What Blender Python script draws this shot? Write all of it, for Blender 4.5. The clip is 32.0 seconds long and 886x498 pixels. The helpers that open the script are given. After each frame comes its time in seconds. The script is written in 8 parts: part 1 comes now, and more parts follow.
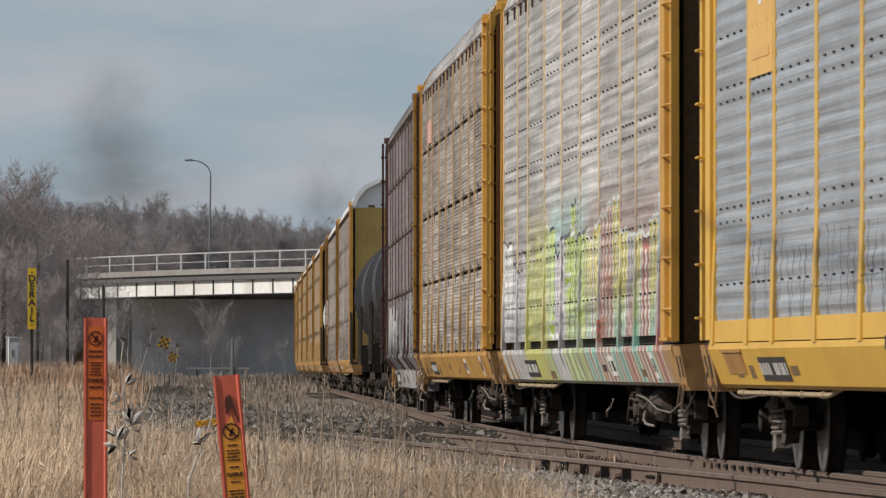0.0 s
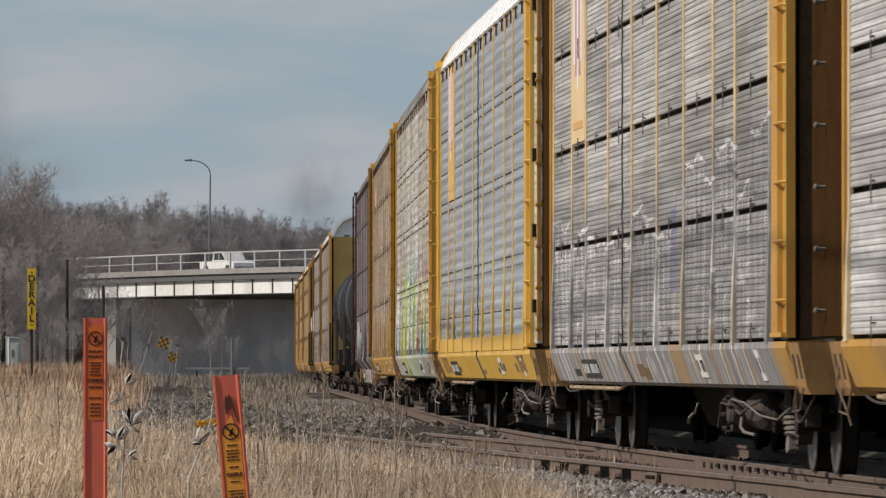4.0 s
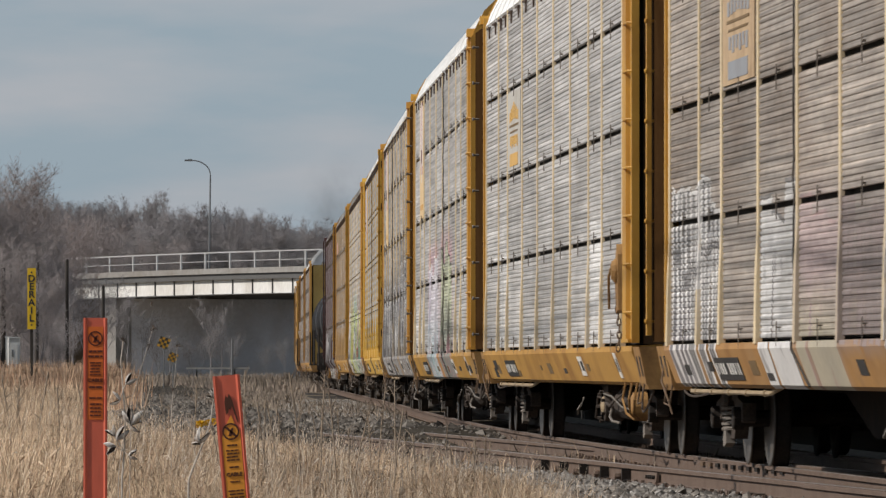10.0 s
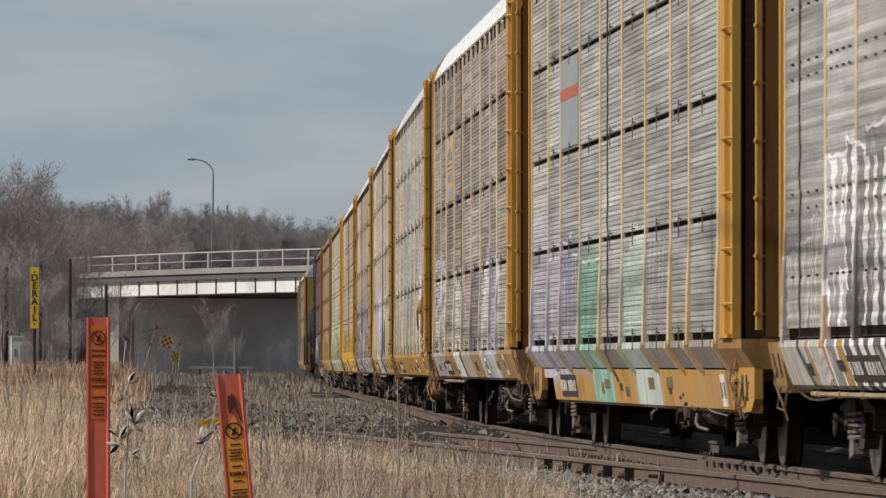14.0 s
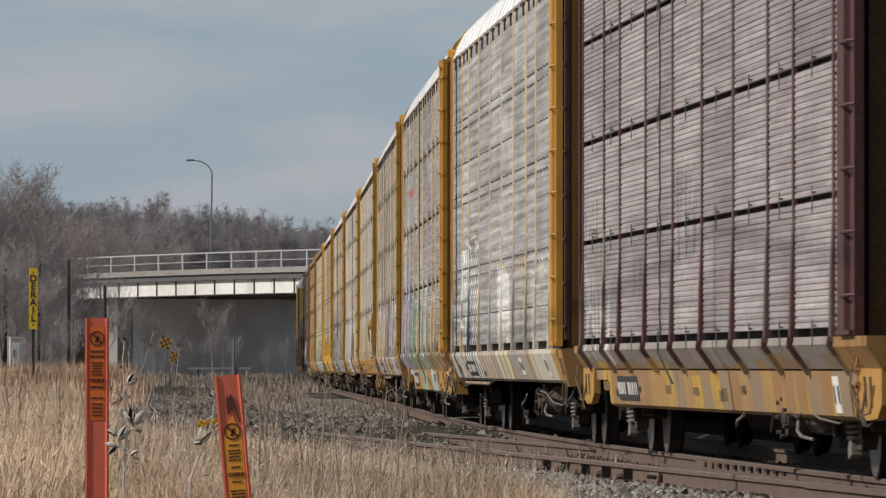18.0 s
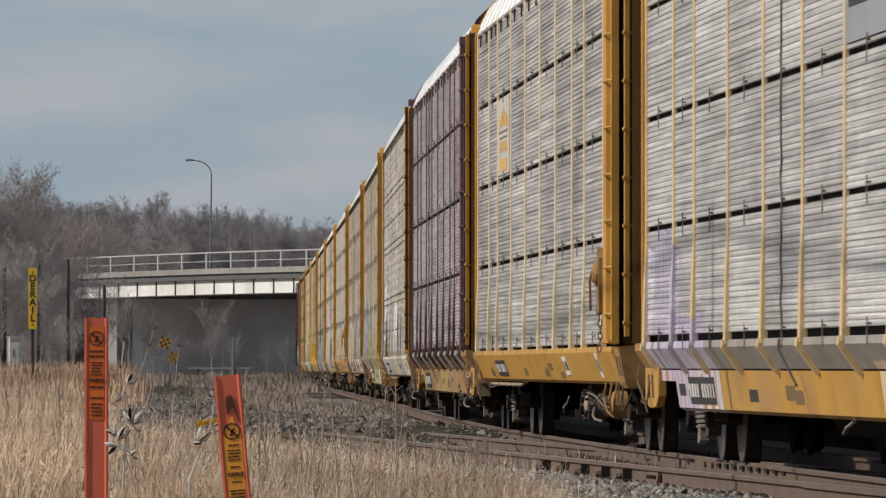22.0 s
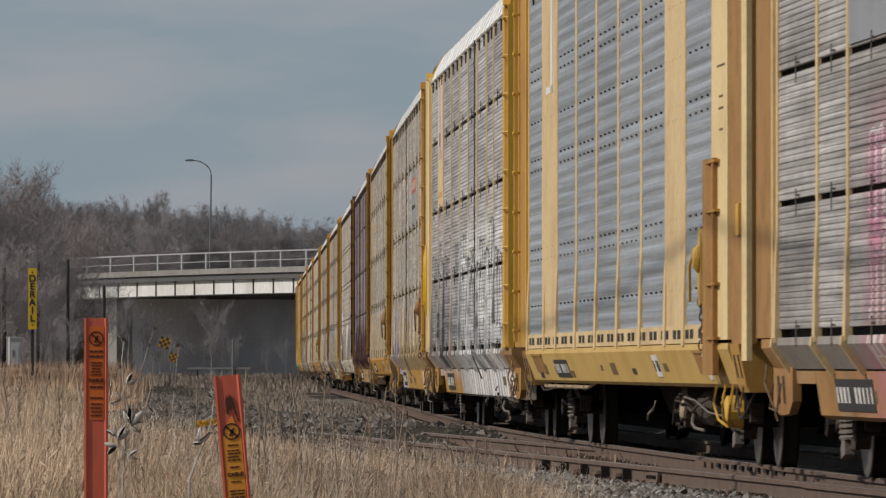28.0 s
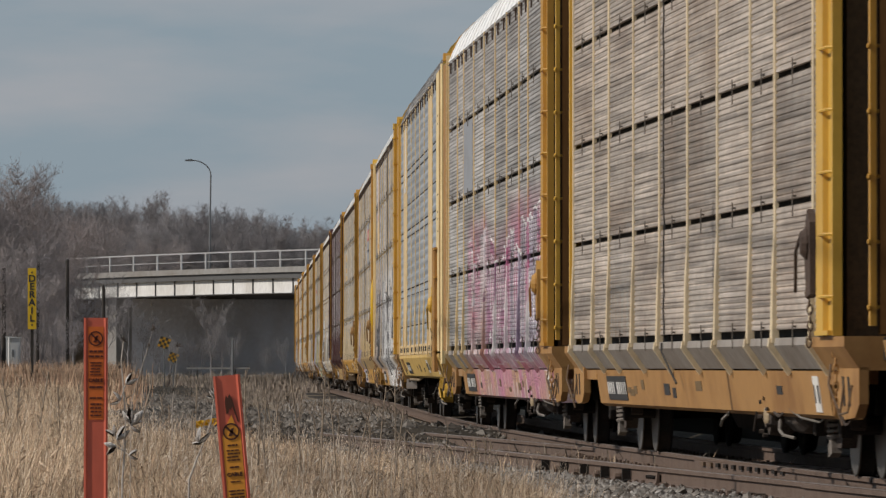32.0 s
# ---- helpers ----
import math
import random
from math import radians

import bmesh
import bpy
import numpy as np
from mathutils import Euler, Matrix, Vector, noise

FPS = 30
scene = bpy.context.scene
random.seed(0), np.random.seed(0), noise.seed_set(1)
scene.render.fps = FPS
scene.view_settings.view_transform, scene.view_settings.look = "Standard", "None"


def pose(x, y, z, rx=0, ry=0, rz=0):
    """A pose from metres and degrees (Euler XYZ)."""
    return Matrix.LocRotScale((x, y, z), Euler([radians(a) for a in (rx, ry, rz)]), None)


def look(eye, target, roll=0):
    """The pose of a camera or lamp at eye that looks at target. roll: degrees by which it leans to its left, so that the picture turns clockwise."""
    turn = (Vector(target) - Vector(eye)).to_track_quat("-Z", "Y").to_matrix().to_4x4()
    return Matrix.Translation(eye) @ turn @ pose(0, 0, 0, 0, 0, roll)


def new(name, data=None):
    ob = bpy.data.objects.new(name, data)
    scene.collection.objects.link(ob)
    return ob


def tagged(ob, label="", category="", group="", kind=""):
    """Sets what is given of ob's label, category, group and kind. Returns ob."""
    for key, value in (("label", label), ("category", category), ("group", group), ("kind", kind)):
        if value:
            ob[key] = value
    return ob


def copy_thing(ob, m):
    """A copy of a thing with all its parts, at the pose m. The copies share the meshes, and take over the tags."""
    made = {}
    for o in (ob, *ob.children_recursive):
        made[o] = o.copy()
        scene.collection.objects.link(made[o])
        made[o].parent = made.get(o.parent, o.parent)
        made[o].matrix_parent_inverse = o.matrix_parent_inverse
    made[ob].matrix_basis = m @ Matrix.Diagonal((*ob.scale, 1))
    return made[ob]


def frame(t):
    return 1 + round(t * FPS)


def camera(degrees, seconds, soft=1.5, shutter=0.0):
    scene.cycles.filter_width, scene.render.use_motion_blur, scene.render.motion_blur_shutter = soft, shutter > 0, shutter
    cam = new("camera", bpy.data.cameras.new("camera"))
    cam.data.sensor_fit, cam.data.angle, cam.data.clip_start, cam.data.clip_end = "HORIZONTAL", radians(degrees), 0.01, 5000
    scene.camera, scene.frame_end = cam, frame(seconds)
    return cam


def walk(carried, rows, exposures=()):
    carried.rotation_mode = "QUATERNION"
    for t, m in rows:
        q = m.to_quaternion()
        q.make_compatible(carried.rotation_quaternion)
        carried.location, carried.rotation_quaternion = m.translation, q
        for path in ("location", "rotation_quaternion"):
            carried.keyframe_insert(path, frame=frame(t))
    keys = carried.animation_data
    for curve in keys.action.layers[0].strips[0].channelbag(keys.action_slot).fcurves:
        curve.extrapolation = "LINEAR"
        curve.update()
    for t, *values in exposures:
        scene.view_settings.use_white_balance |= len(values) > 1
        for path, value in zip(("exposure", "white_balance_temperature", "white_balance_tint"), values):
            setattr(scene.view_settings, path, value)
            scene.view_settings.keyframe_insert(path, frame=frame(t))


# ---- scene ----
# Plan: x right, y away along the view, z up. The eye stands 1.5 m over the near field,
# 0.93 m over the rails. All metres.
SECONDS = 32
EYE_Z = 1.5
RAIL_Z = 0.57          # rail top of the side track
MAIN_UP = 0.055        # the main line lies a little higher
cam = camera(6.598, SECONDS, soft=1.35, shutter=0.3)


def aim(turn, tilt):
    return pose(0, 0, EYE_Z, 90.880 + tilt, 0, turn)


walk(cam, [(t, aim(a, b)) for t, a, b in (
    (0, 0.002, 0), (2, 0, 0.0), (2.5, 0.004, 0.003), (3, 0, 0.002), (6, 0, 0), (10, 0, 0), (10.5, 0.006, 0), (11, 0.026, -0.007),
    (11.5, 0.016, 0), (12, 0.012, 0), (13, 0.013, 0), (13.5, 0.015, -0.001), (14, 0.022, -0.006), (14.5, 0.032, -0.009),
    (15.5, 0.02, -0.004), (16.5, 0.013, 0), (18, 0.012, 0), (20, 0.007, 0), (22, 0.008, -0.001), (23, 0.01, -0.005),
    (24, 0.007, 0), (26, 0.004, 0), (28, 0.006, 0), (30, 0.006, 0), (31, 0.004, -0.003), (32, 0.003, 0))],
     exposures=((0, 0.28), (3, 0.25), (6, 0.2), (22, 0.2), (24, 0.06), (25, -0.08), (28, -0.13), (32, -0.06)))

# ---- light ----
SUN_EL, SUN_AZ = 38.0, 258.0      # degrees; azimuth clockwise from +y
world = bpy.data.worlds.new("sky_world")
scene.world = world
world.use_nodes = True
wt = world.node_tree
wt.nodes.clear()


def wnode(kind, **kw):
    n = wt.nodes.new(kind)
    for k, v in kw.items():
        n.inputs[k].default_value = v
    return n


sky = wt.nodes.new("ShaderNodeTexSky")
sky.sky_type = "NISHITA"
sky.sun_disc = False
sky.sun_elevation, sky.sun_rotation = radians(SUN_EL), radians(SUN_AZ)
sky.dust_density, sky.air_density = 0.6, 1.0
co = wt.nodes.new("ShaderNodeTexCoord")
mp = wt.nodes.new("ShaderNodeMapping")
mp.inputs["Scale"].default_value = (22, 22, 95)
wt.links.new(co.outputs["Generated"], mp.inputs["Vector"])
cl = wnode("ShaderNodeTexNoise", Scale=1.0, Detail=5.0, Roughness=0.5)
wt.links.new(mp.outputs["Vector"], cl.inputs["Vector"])
ramp = wt.nodes.new("ShaderNodeValToRGB")
ramp.color_ramp.elements[0].position, ramp.color_ramp.elements[1].position = 0.40, 0.68
ramp.color_ramp.elements[0].color, ramp.color_ramp.elements[1].color = (0, 0, 0, 1), (1, 1, 1, 1)
wt.links.new(cl.outputs["Fac"], ramp.inputs["Fac"])
cloudmix = wt.nodes.new("ShaderNodeMixRGB")
cloudmix.inputs["Color1"].default_value = (2.38, 3.05, 3.70, 1)
cloudmix.inputs["Color2"].default_value = (3.34, 3.54, 3.98, 1)
wt.links.new(ramp.outputs["Color"], cloudmix.inputs["Fac"])
skymix = wt.nodes.new("ShaderNodeMixRGB")
skymix.inputs["Fac"].default_value = 0.9
wt.links.new(sky.outputs["Color"], skymix.inputs["Color1"])
wt.links.new(cloudmix.outputs["Color"], skymix.inputs["Color2"])
bg = wnode("ShaderNodeBackground", Strength=0.10)
wt.links.new(skymix.outputs["Color"], bg.inputs["Color"])
wo = wt.nodes.new("ShaderNodeOutputWorld")
wt.links.new(bg.outputs["Background"], wo.inputs["Surface"])

sun_data = bpy.data.lights.new("sun", "SUN")
sun_data.energy, sun_data.angle, sun_data.color = 3.5, radians(0.6), (1.0, 0.925, 0.845)
sun = new("sun", sun_data)
a, e = radians(SUN_AZ), radians(SUN_EL)
sun.matrix_world = look((math.sin(a) * math.cos(e) * 50, math.cos(a) * math.cos(e) * 50, math.sin(e) * 50), (0, 0, 0))

# ---- materials ----


RECIPES = {}


class Spray:
    """Spray-painted letters in a wagon's own space: y from hi down to lo, z from z0 to z1."""

    def __init__(self, hi, lo, z0, z1, n, fills, line, halo=None, thick=0.2, rim=0.07, seed=1, alpha=0.9, inline=None, top=0.78):
        self.hi, self.lo, self.z0, self.z1, self.n, self.fills, self.line, self.halo = hi, lo, z0, z1, n, fills, line, halo
        self.thick, self.rim, self.seed, self.alpha, self.inline, self.top = thick, rim, seed, alpha, inline, top


_groups = {}


def spray_group(car, tags):
    """A node group that mixes sprayed letters over a colour: each letter of two or three wavering strokes, with rims and a cloud of colour behind."""
    if car.name in _groups:
        return _groups[car.name]
    nt = _groups[car.name] = bpy.data.node_groups.new("spray_paint", "ShaderNodeTree")
    nt.interface.new_socket("Color", in_out="INPUT", socket_type="NodeSocketColor")
    nt.interface.new_socket("Color", in_out="OUTPUT", socket_type="NodeSocketColor")
    N, L = nt.nodes, nt.links
    colour = N.new("NodeGroupInput").outputs[0]

    def op(kind, a_, b_=None):
        n = N.new("ShaderNodeMath")
        n.operation = kind
        for i, v in enumerate((a_, b_)):
            if isinstance(v, (int, float)):
                n.inputs[i].default_value = v
            elif v is not None:
                L.new(v, n.inputs[i])
        return n.outputs[0]

    def mixed(fac, c1, c2):
        n = N.new("ShaderNodeMixRGB")
        L.new(fac, n.inputs["Fac"])
        for k, c in (("Color1", c1), ("Color2", c2)):
            if isinstance(c, tuple):
                n.inputs[k].default_value = (*c, 1)
            else:
                L.new(c, n.inputs[k])
        return n.outputs["Color"]

    def steps(value, colours):
        n = N.new("ShaderNodeValToRGB")
        n.color_ramp.interpolation = "CONSTANT"
        els = n.color_ramp.elements
        while len(els) < len(colours):
            els.new(0.5)
        for k, c in enumerate(colours):
            els[k].position, els[k].color = k / len(colours), (*c, 1)
        while len(els) > max(1, len(colours)):
            els.remove(els[-1])
        L.new(value, n.inputs["Fac"])
        return n.outputs["Color"]

    def ease(value, a_, b_):
        n = N.new("ShaderNodeMapRange")
        n.inputs["From Min"].default_value, n.inputs["From Max"].default_value = a_, b_
        L.new(value, n.inputs["Value"])
        return n.outputs[0]

    tc = N.new("ShaderNodeTexCoord")
    tc.object = car
    sep = N.new("ShaderNodeSeparateXYZ")
    L.new(tc.outputs["Object"], sep.inputs[0])
    Y, Z = sep.outputs["Y"], sep.outputs["Z"]
    comb = N.new("ShaderNodeCombineXYZ")
    L.new(Y, comb.inputs[0])
    L.new(Z, comb.inputs[1])
    comb.inputs[2].default_value = tags[0].seed * 3.7
    warp = N.new("ShaderNodeTexNoise")
    warp.inputs["Scale"].default_value, warp.inputs["Detail"].default_value = 1.1, 2
    L.new(comb.outputs[0], warp.inputs["Vector"])
    ws = N.new("ShaderNodeSeparateColor")
    L.new(warp.outputs["Color"], ws.inputs[0])
    mist = N.new("ShaderNodeTexNoise")
    mist.inputs["Scale"].default_value, mist.inputs["Detail"].default_value = 2.6, 4
    L.new(comb.outputs[0], mist.inputs["Vector"])
    fine = op("MULTIPLY", op("SUBTRACT", mist.outputs["Fac"], 0.5), 0.17)
    for g in tags:
        u = op("DIVIDE", op("SUBTRACT", g.hi, Y), g.hi - g.lo)
        un = op("ADD", op("MULTIPLY", u, g.n), op("MULTIPLY", op("SUBTRACT", ws.outputs[0], 0.5), 0.6))
        v = op("ADD", op("DIVIDE", op("SUBTRACT", Z, g.z0), g.z1 - g.z0), op("MULTIPLY", op("SUBTRACT", ws.outputs[1], 0.5), 0.16))
        cell = op("FLOOR", un)
        f = op("SUBTRACT", un, cell)
        wn = N.new("ShaderNodeTexWhiteNoise")
        wn.noise_dimensions = "1D"
        L.new(op("ADD", cell, g.seed * 13.7), wn.inputs["W"])
        rs = N.new("ShaderNodeSeparateColor")
        L.new(wn.outputs["Color"], rs.inputs[0])
        a_ = op("ABSOLUTE", op("SUBTRACT", f, 0.24))
        slant = op("ABSOLUTE", op("SUBTRACT", f, op("ADD", 0.30, op("MULTIPLY", v, 0.5))))
        right = op("ABSOLUTE", op("SUBTRACT", f, 0.76))
        pick = op("GREATER_THAN", rs.outputs[0], 0.5)
        b_ = op("ADD", op("MULTIPLY", pick, slant), op("MULTIPLY", op("SUBTRACT", 1.0, pick), right))
        c_ = op("MULTIPLY", op("ABSOLUTE", op("SUBTRACT", v, op("ADD", 0.30, op("MULTIPLY", rs.outputs[1], 0.9)))), 3.2)
        d = op("ADD", op("MINIMUM", op("MINIMUM", a_, b_), c_), fine)
        top = op("ADD", g.top, op("MULTIPLY", rs.outputs[2], 1.0 - g.top))
        across = op("MULTIPLY", op("GREATER_THAN", u, 0.0), op("LESS_THAN", u, 1.0))
        if g.halo:
            ring = op("MULTIPLY", ease(u, -0.12, 0.06), ease(u, 1.12, 0.94))
            ring = op("MULTIPLY", ring, op("MULTIPLY", ease(v, 1.12, 0.92), ease(v, -0.1, 0.0)))
            cloud = op("MULTIPLY", ring, ease(mist.outputs["Fac"], 0.28, 0.46))
            colour = mixed(op("MULTIPLY", cloud, 0.8 * g.alpha), colour, g.halo)
        up = op("MULTIPLY", across, op("GREATER_THAN", v, 0.0))
        rim = op("MULTIPLY", op("MULTIPLY", up, op("LESS_THAN", v, op("ADD", top, 0.018))), op("LESS_THAN", d, g.thick + g.rim))
        body = op("MULTIPLY", op("MULTIPLY", up, op("LESS_THAN", v, top)), op("LESS_THAN", d, g.thick))
        high = steps(wn.outputs["Value"], [p[0] for p in g.fills])
        low = steps(wn.outputs["Value"], [p[1] for p in g.fills])
        fill = mixed(ease(op("ADD", v, op("MULTIPLY", fine, 1.5)), 0.35, 0.65), low, high)
        if g.inline:
            ripple = op("FRACT", op("ADD", op("DIVIDE", d, g.thick), op("MULTIPLY", rs.outputs[1], 0.5)))
            band = op("MULTIPLY", op("GREATER_THAN", ripple, 0.36), op("LESS_THAN", ripple, 0.64))
            fill = mixed(band, fill, g.inline)
        if g.rim:
            colour = mixed(op("MULTIPLY", rim, g.alpha), colour, g.line)
        colour = mixed(op("MULTIPLY", body, op("MULTIPLY", g.alpha, ease(mist.outputs["Fac"], 0.2, 0.42))), colour, fill)
    # road dirt in long streaks over all of it
    dirt = N.new("ShaderNodeTexNoise")
    dirt.inputs["Scale"].default_value, dirt.inputs["Detail"].default_value = 0.8, 4
    L.new(comb.outputs[0], dirt.inputs["Vector"])
    colour = mixed(op("MULTIPLY", ease(dirt.outputs["Fac"], 0.45, 0.75), 0.36), colour, (0.20, 0.185, 0.17))
    L.new(colour, N.new("NodeGroupOutput").inputs[0])
    return nt


def sprayed(mat, car, tags):
    return material("sprayed_" + mat.name, *RECIPES[mat.name], tags=tags, car=car)


def material(name, rgb, rough=0.7, metal=0.0, big=0.35, grain=0.25, scale=3.0, stretch=(1, 1, 1), tint=(0.5, 0.42, 0.34),
             bump=0.3, piece=0.0, spec=0.4, streak=0.0, tags=(), car=None):
    """A surface with stains at one scale, grain at a finer one, relief, and a shift from piece to piece."""
    m = bpy.data.materials.new(name)
    if car is None:
        RECIPES[m.name] = (rgb, rough, metal, big, grain, scale, stretch, tint, bump, piece, spec, streak)
    m.use_nodes = True
    nt = m.node_tree
    b = nt.nodes["Principled BSDF"]
    b.inputs["Roughness"].default_value, b.inputs["Metallic"].default_value = rough, metal
    b.inputs["Specular IOR Level"].default_value = spec
    tc = nt.nodes.new("ShaderNodeTexCoord")
    mp = nt.nodes.new("ShaderNodeMapping")
    mp.inputs["Scale"].default_value = stretch
    nt.links.new(tc.outputs["Object"], mp.inputs["Vector"])
    info = nt.nodes.new("ShaderNodeObjectInfo")
    shift = nt.nodes.new("ShaderNodeVectorMath")
    shift.operation = "ADD"
    sc = nt.nodes.new("ShaderNodeMath")
    sc.operation = "MULTIPLY"
    sc.inputs[1].default_value = 37.0
    nt.links.new(info.outputs["Random"], sc.inputs[0])
    nt.links.new(mp.outputs["Vector"], shift.inputs[0])
    nt.links.new(sc.outputs[0], shift.inputs[1])
    n1 = nt.nodes.new("ShaderNodeTexNoise")
    n1.inputs["Scale"].default_value, n1.inputs["Detail"].default_value = scale, 5
    n2 = nt.nodes.new("ShaderNodeTexNoise")
    n2.inputs["Scale"].default_value, n2.inputs["Detail"].default_value = scale * 11, 3
    for n in (n1, n2):
        nt.links.new(shift.outputs[0], n.inputs["Vector"])
    r1 = nt.nodes.new("ShaderNodeMapRange")
    r1.inputs["From Min"].default_value, r1.inputs["From Max"].default_value = 0.45, 0.75
    r1.inputs["To Max"].default_value = big
    nt.links.new(n1.outputs["Fac"], r1.inputs["Value"])
    mix = nt.nodes.new("ShaderNodeMixRGB")
    mix.inputs["Color1"].default_value = rgb
    mix.inputs["Color2"].default_value = (rgb[0] * tint[0], rgb[1] * tint[1], rgb[2] * tint[2], 1)
    nt.links.new(r1.outputs[0], mix.inputs["Fac"])
    val = nt.nodes.new("ShaderNodeMapRange")
    val.inputs["From Min"].default_value, val.inputs["From Max"].default_value = 0.25, 0.75
    val.inputs["To Min"].default_value, val.inputs["To Max"].default_value = 1 - grain, 1 + grain
    nt.links.new(n2.outputs["Fac"], val.inputs["Value"])
    pv = nt.nodes.new("ShaderNodeMapRange")
    pv.inputs["To Min"].default_value, pv.inputs["To Max"].default_value = 1 - piece, 1 + piece
    nt.links.new(info.outputs["Random"], pv.inputs["Value"])
    mul = nt.nodes.new("ShaderNodeMath")
    mul.operation = "MULTIPLY"
    nt.links.new(val.outputs[0], mul.inputs[0])
    nt.links.new(pv.outputs[0], mul.inputs[1])
    tone = mul.outputs[0]
    if streak:
        # level streaks of soot that follow the ridges
        sm = nt.nodes.new("ShaderNodeMapping")
        sm.inputs["Scale"].default_value = (0.3, 0.55, 14.0)
        nt.links.new(shift.outputs[0], sm.inputs["Vector"])
        sn = nt.nodes.new("ShaderNodeTexNoise")
        sn.inputs["Scale"].default_value, sn.inputs["Detail"].default_value, sn.inputs["Distortion"].default_value = 1.0, 3, 0.6
        nt.links.new(sm.outputs["Vector"], sn.inputs["Vector"])
        sr = nt.nodes.new("ShaderNodeMapRange")
        sr.inputs["From Min"].default_value, sr.inputs["From Max"].default_value = 0.30, 0.68
        sr.inputs["To Min"].default_value, sr.inputs["To Max"].default_value = 1 - streak, 1 + 0.55 * streak
        nt.links.new(sn.outputs["Fac"], sr.inputs["Value"])
        sx = nt.nodes.new("ShaderNodeMath")
        sx.operation = "MULTIPLY"
        nt.links.new(tone, sx.inputs[0])
        nt.links.new(sr.outputs[0], sx.inputs[1])
        tone = sx.outputs[0]
    hsv = nt.nodes.new("ShaderNodeHueSaturation")
    paint = mix.outputs["Color"]
    if tags:
        gn = nt.nodes.new("ShaderNodeGroup")
        gn.node_tree = spray_group(car, tags)
        nt.links.new(paint, gn.inputs[0])
        paint = gn.outputs[0]
    nt.links.new(paint, hsv.inputs["Color"])
    nt.links.new(tone, hsv.inputs["Value"])
    nt.links.new(hsv.outputs["Color"], b.inputs["Base Color"])
    if bump:
        bp = nt.nodes.new("ShaderNodeBump")
        bp.inputs["Strength"].default_value, bp.inputs["Distance"].default_value = bump, 0.01
        nt.links.new(n2.outputs["Fac"], bp.inputs["Height"])
        nt.links.new(bp.outputs["Normal"], b.inputs["Normal"])
    return m


YELLOW = material("car_yellow", (0.47, 0.25, 0.038, 1), 0.5, 0, 0.6, 0.06, 1.5, (1, 0.7, 0.8), (0.58, 0.42, 0.3), 0.08)
YELLOW_WORN = material("car_yellow_worn", (0.42, 0.228, 0.05, 1), 0.65, 0, 0.85, 0.07, 1.7, (1, 0.7, 0.8), (0.5, 0.38, 0.28), 0.08)
YELLOW_BRIGHT = material("car_yellow_bright", (0.60, 0.36, 0.055, 1), 0.45, 0, 0.4, 0.05, 1.3, (1, 0.7, 0.8), (0.6, 0.45, 0.34), 0.08)
YELLOW_PALE = material("car_yellow_pale", (0.60, 0.40, 0.12, 1), 0.5, 0, 0.5, 0.06, 1.4, (1, 0.7, 0.8), (0.62, 0.5, 0.4), 0.08)
ORANGE_BROWN = material("car_orange_brown", (0.36, 0.192, 0.064, 1), 0.65, 0, 0.8, 0.07, 1.7, (1, 0.7, 0.8), (0.52, 0.42, 0.34), 0.08)
SILL_GREY = material("sill_grey_paint", (0.28, 0.25, 0.22, 1), 0.65, 0, 0.6, 0.2, 1.6, (1, 0.8, 0.3))
MAROON = material("car_maroon", (0.075, 0.028, 0.026, 1), 0.55, 0, 0.5, 0.2, 1.5)
CREAM = material("post_cream", (0.63, 0.465, 0.245, 1), 0.6, 0, 0.4, 0.12, 1.2)
POST_PALE = material("post_pale", (0.65, 0.53, 0.345, 1), 0.6, 0, 0.4, 0.12, 1.2)
DARK_END = material("end_door_brown", (0.10, 0.055, 0.022, 1), 0.75, 0, 0.5, 0.25, 2.0)
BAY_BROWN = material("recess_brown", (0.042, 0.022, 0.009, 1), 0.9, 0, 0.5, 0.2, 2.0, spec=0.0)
MARK_DULL = material("faded_stencil", (0.17, 0.11, 0.05, 1), 0.65, 0, 0.5, 0.2, 6.0)
# Near-black with the shade of gaps, slots and undersides put into it.
GAP_SHADE = material("gap_shade", (0.027, 0.025, 0.023, 1), 0.9, 0, 0.2, 0.2, 2.0)
STEEL_BLACK = material("truck_black", (0.022, 0.019, 0.017, 1), 0.85, 0.0, 0.6, 0.3, 4.0, tint=(2.2, 1.8, 1.5), spec=0.2)
SILL_RUST = material("sill_end_rust", (0.30, 0.165, 0.055, 1), 0.75, 0, 0.85, 0.12, 3.0, tint=(0.4, 0.34, 0.3), bump=0.08)
GEAR_DARK = material("gear_dark", (0.075, 0.048, 0.034, 1), 0.75, 0, 0.7, 0.3, 6.0)
STEP_IRON = material("step_iron", (0.13, 0.085, 0.052, 1), 0.75, 0, 0.6, 0.25, 6.0)
TRUCK_RUST = material("truck_rust", (0.066, 0.053, 0.045, 1), 0.85, 0.0, 0.7, 0.35, 5.0, spec=0.2)
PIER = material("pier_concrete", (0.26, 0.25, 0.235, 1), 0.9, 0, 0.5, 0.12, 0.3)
# Near-white and bluish: haze below the bridge is put into the wall's colour.
PIER_WALL_HAZE = material("pier_wall_haze", (0.78, 0.80, 0.85, 1), 0.9, 0, 0.5, 0.12, 0.3)
YELLOW_HOSE = material("yellow_hose", (0.66, 0.42, 0.02, 1), 0.5, 0, 0.2, 0.1, 8.0)
CLIP = material("clip_grey", (0.13, 0.11, 0.09, 1), 0.7, 0, 0.4, 0.2, 6.0)
CONDUIT = material("conduit_grey", (0.055, 0.048, 0.042, 1), 0.7, 0, 0.4, 0.2, 6.0)
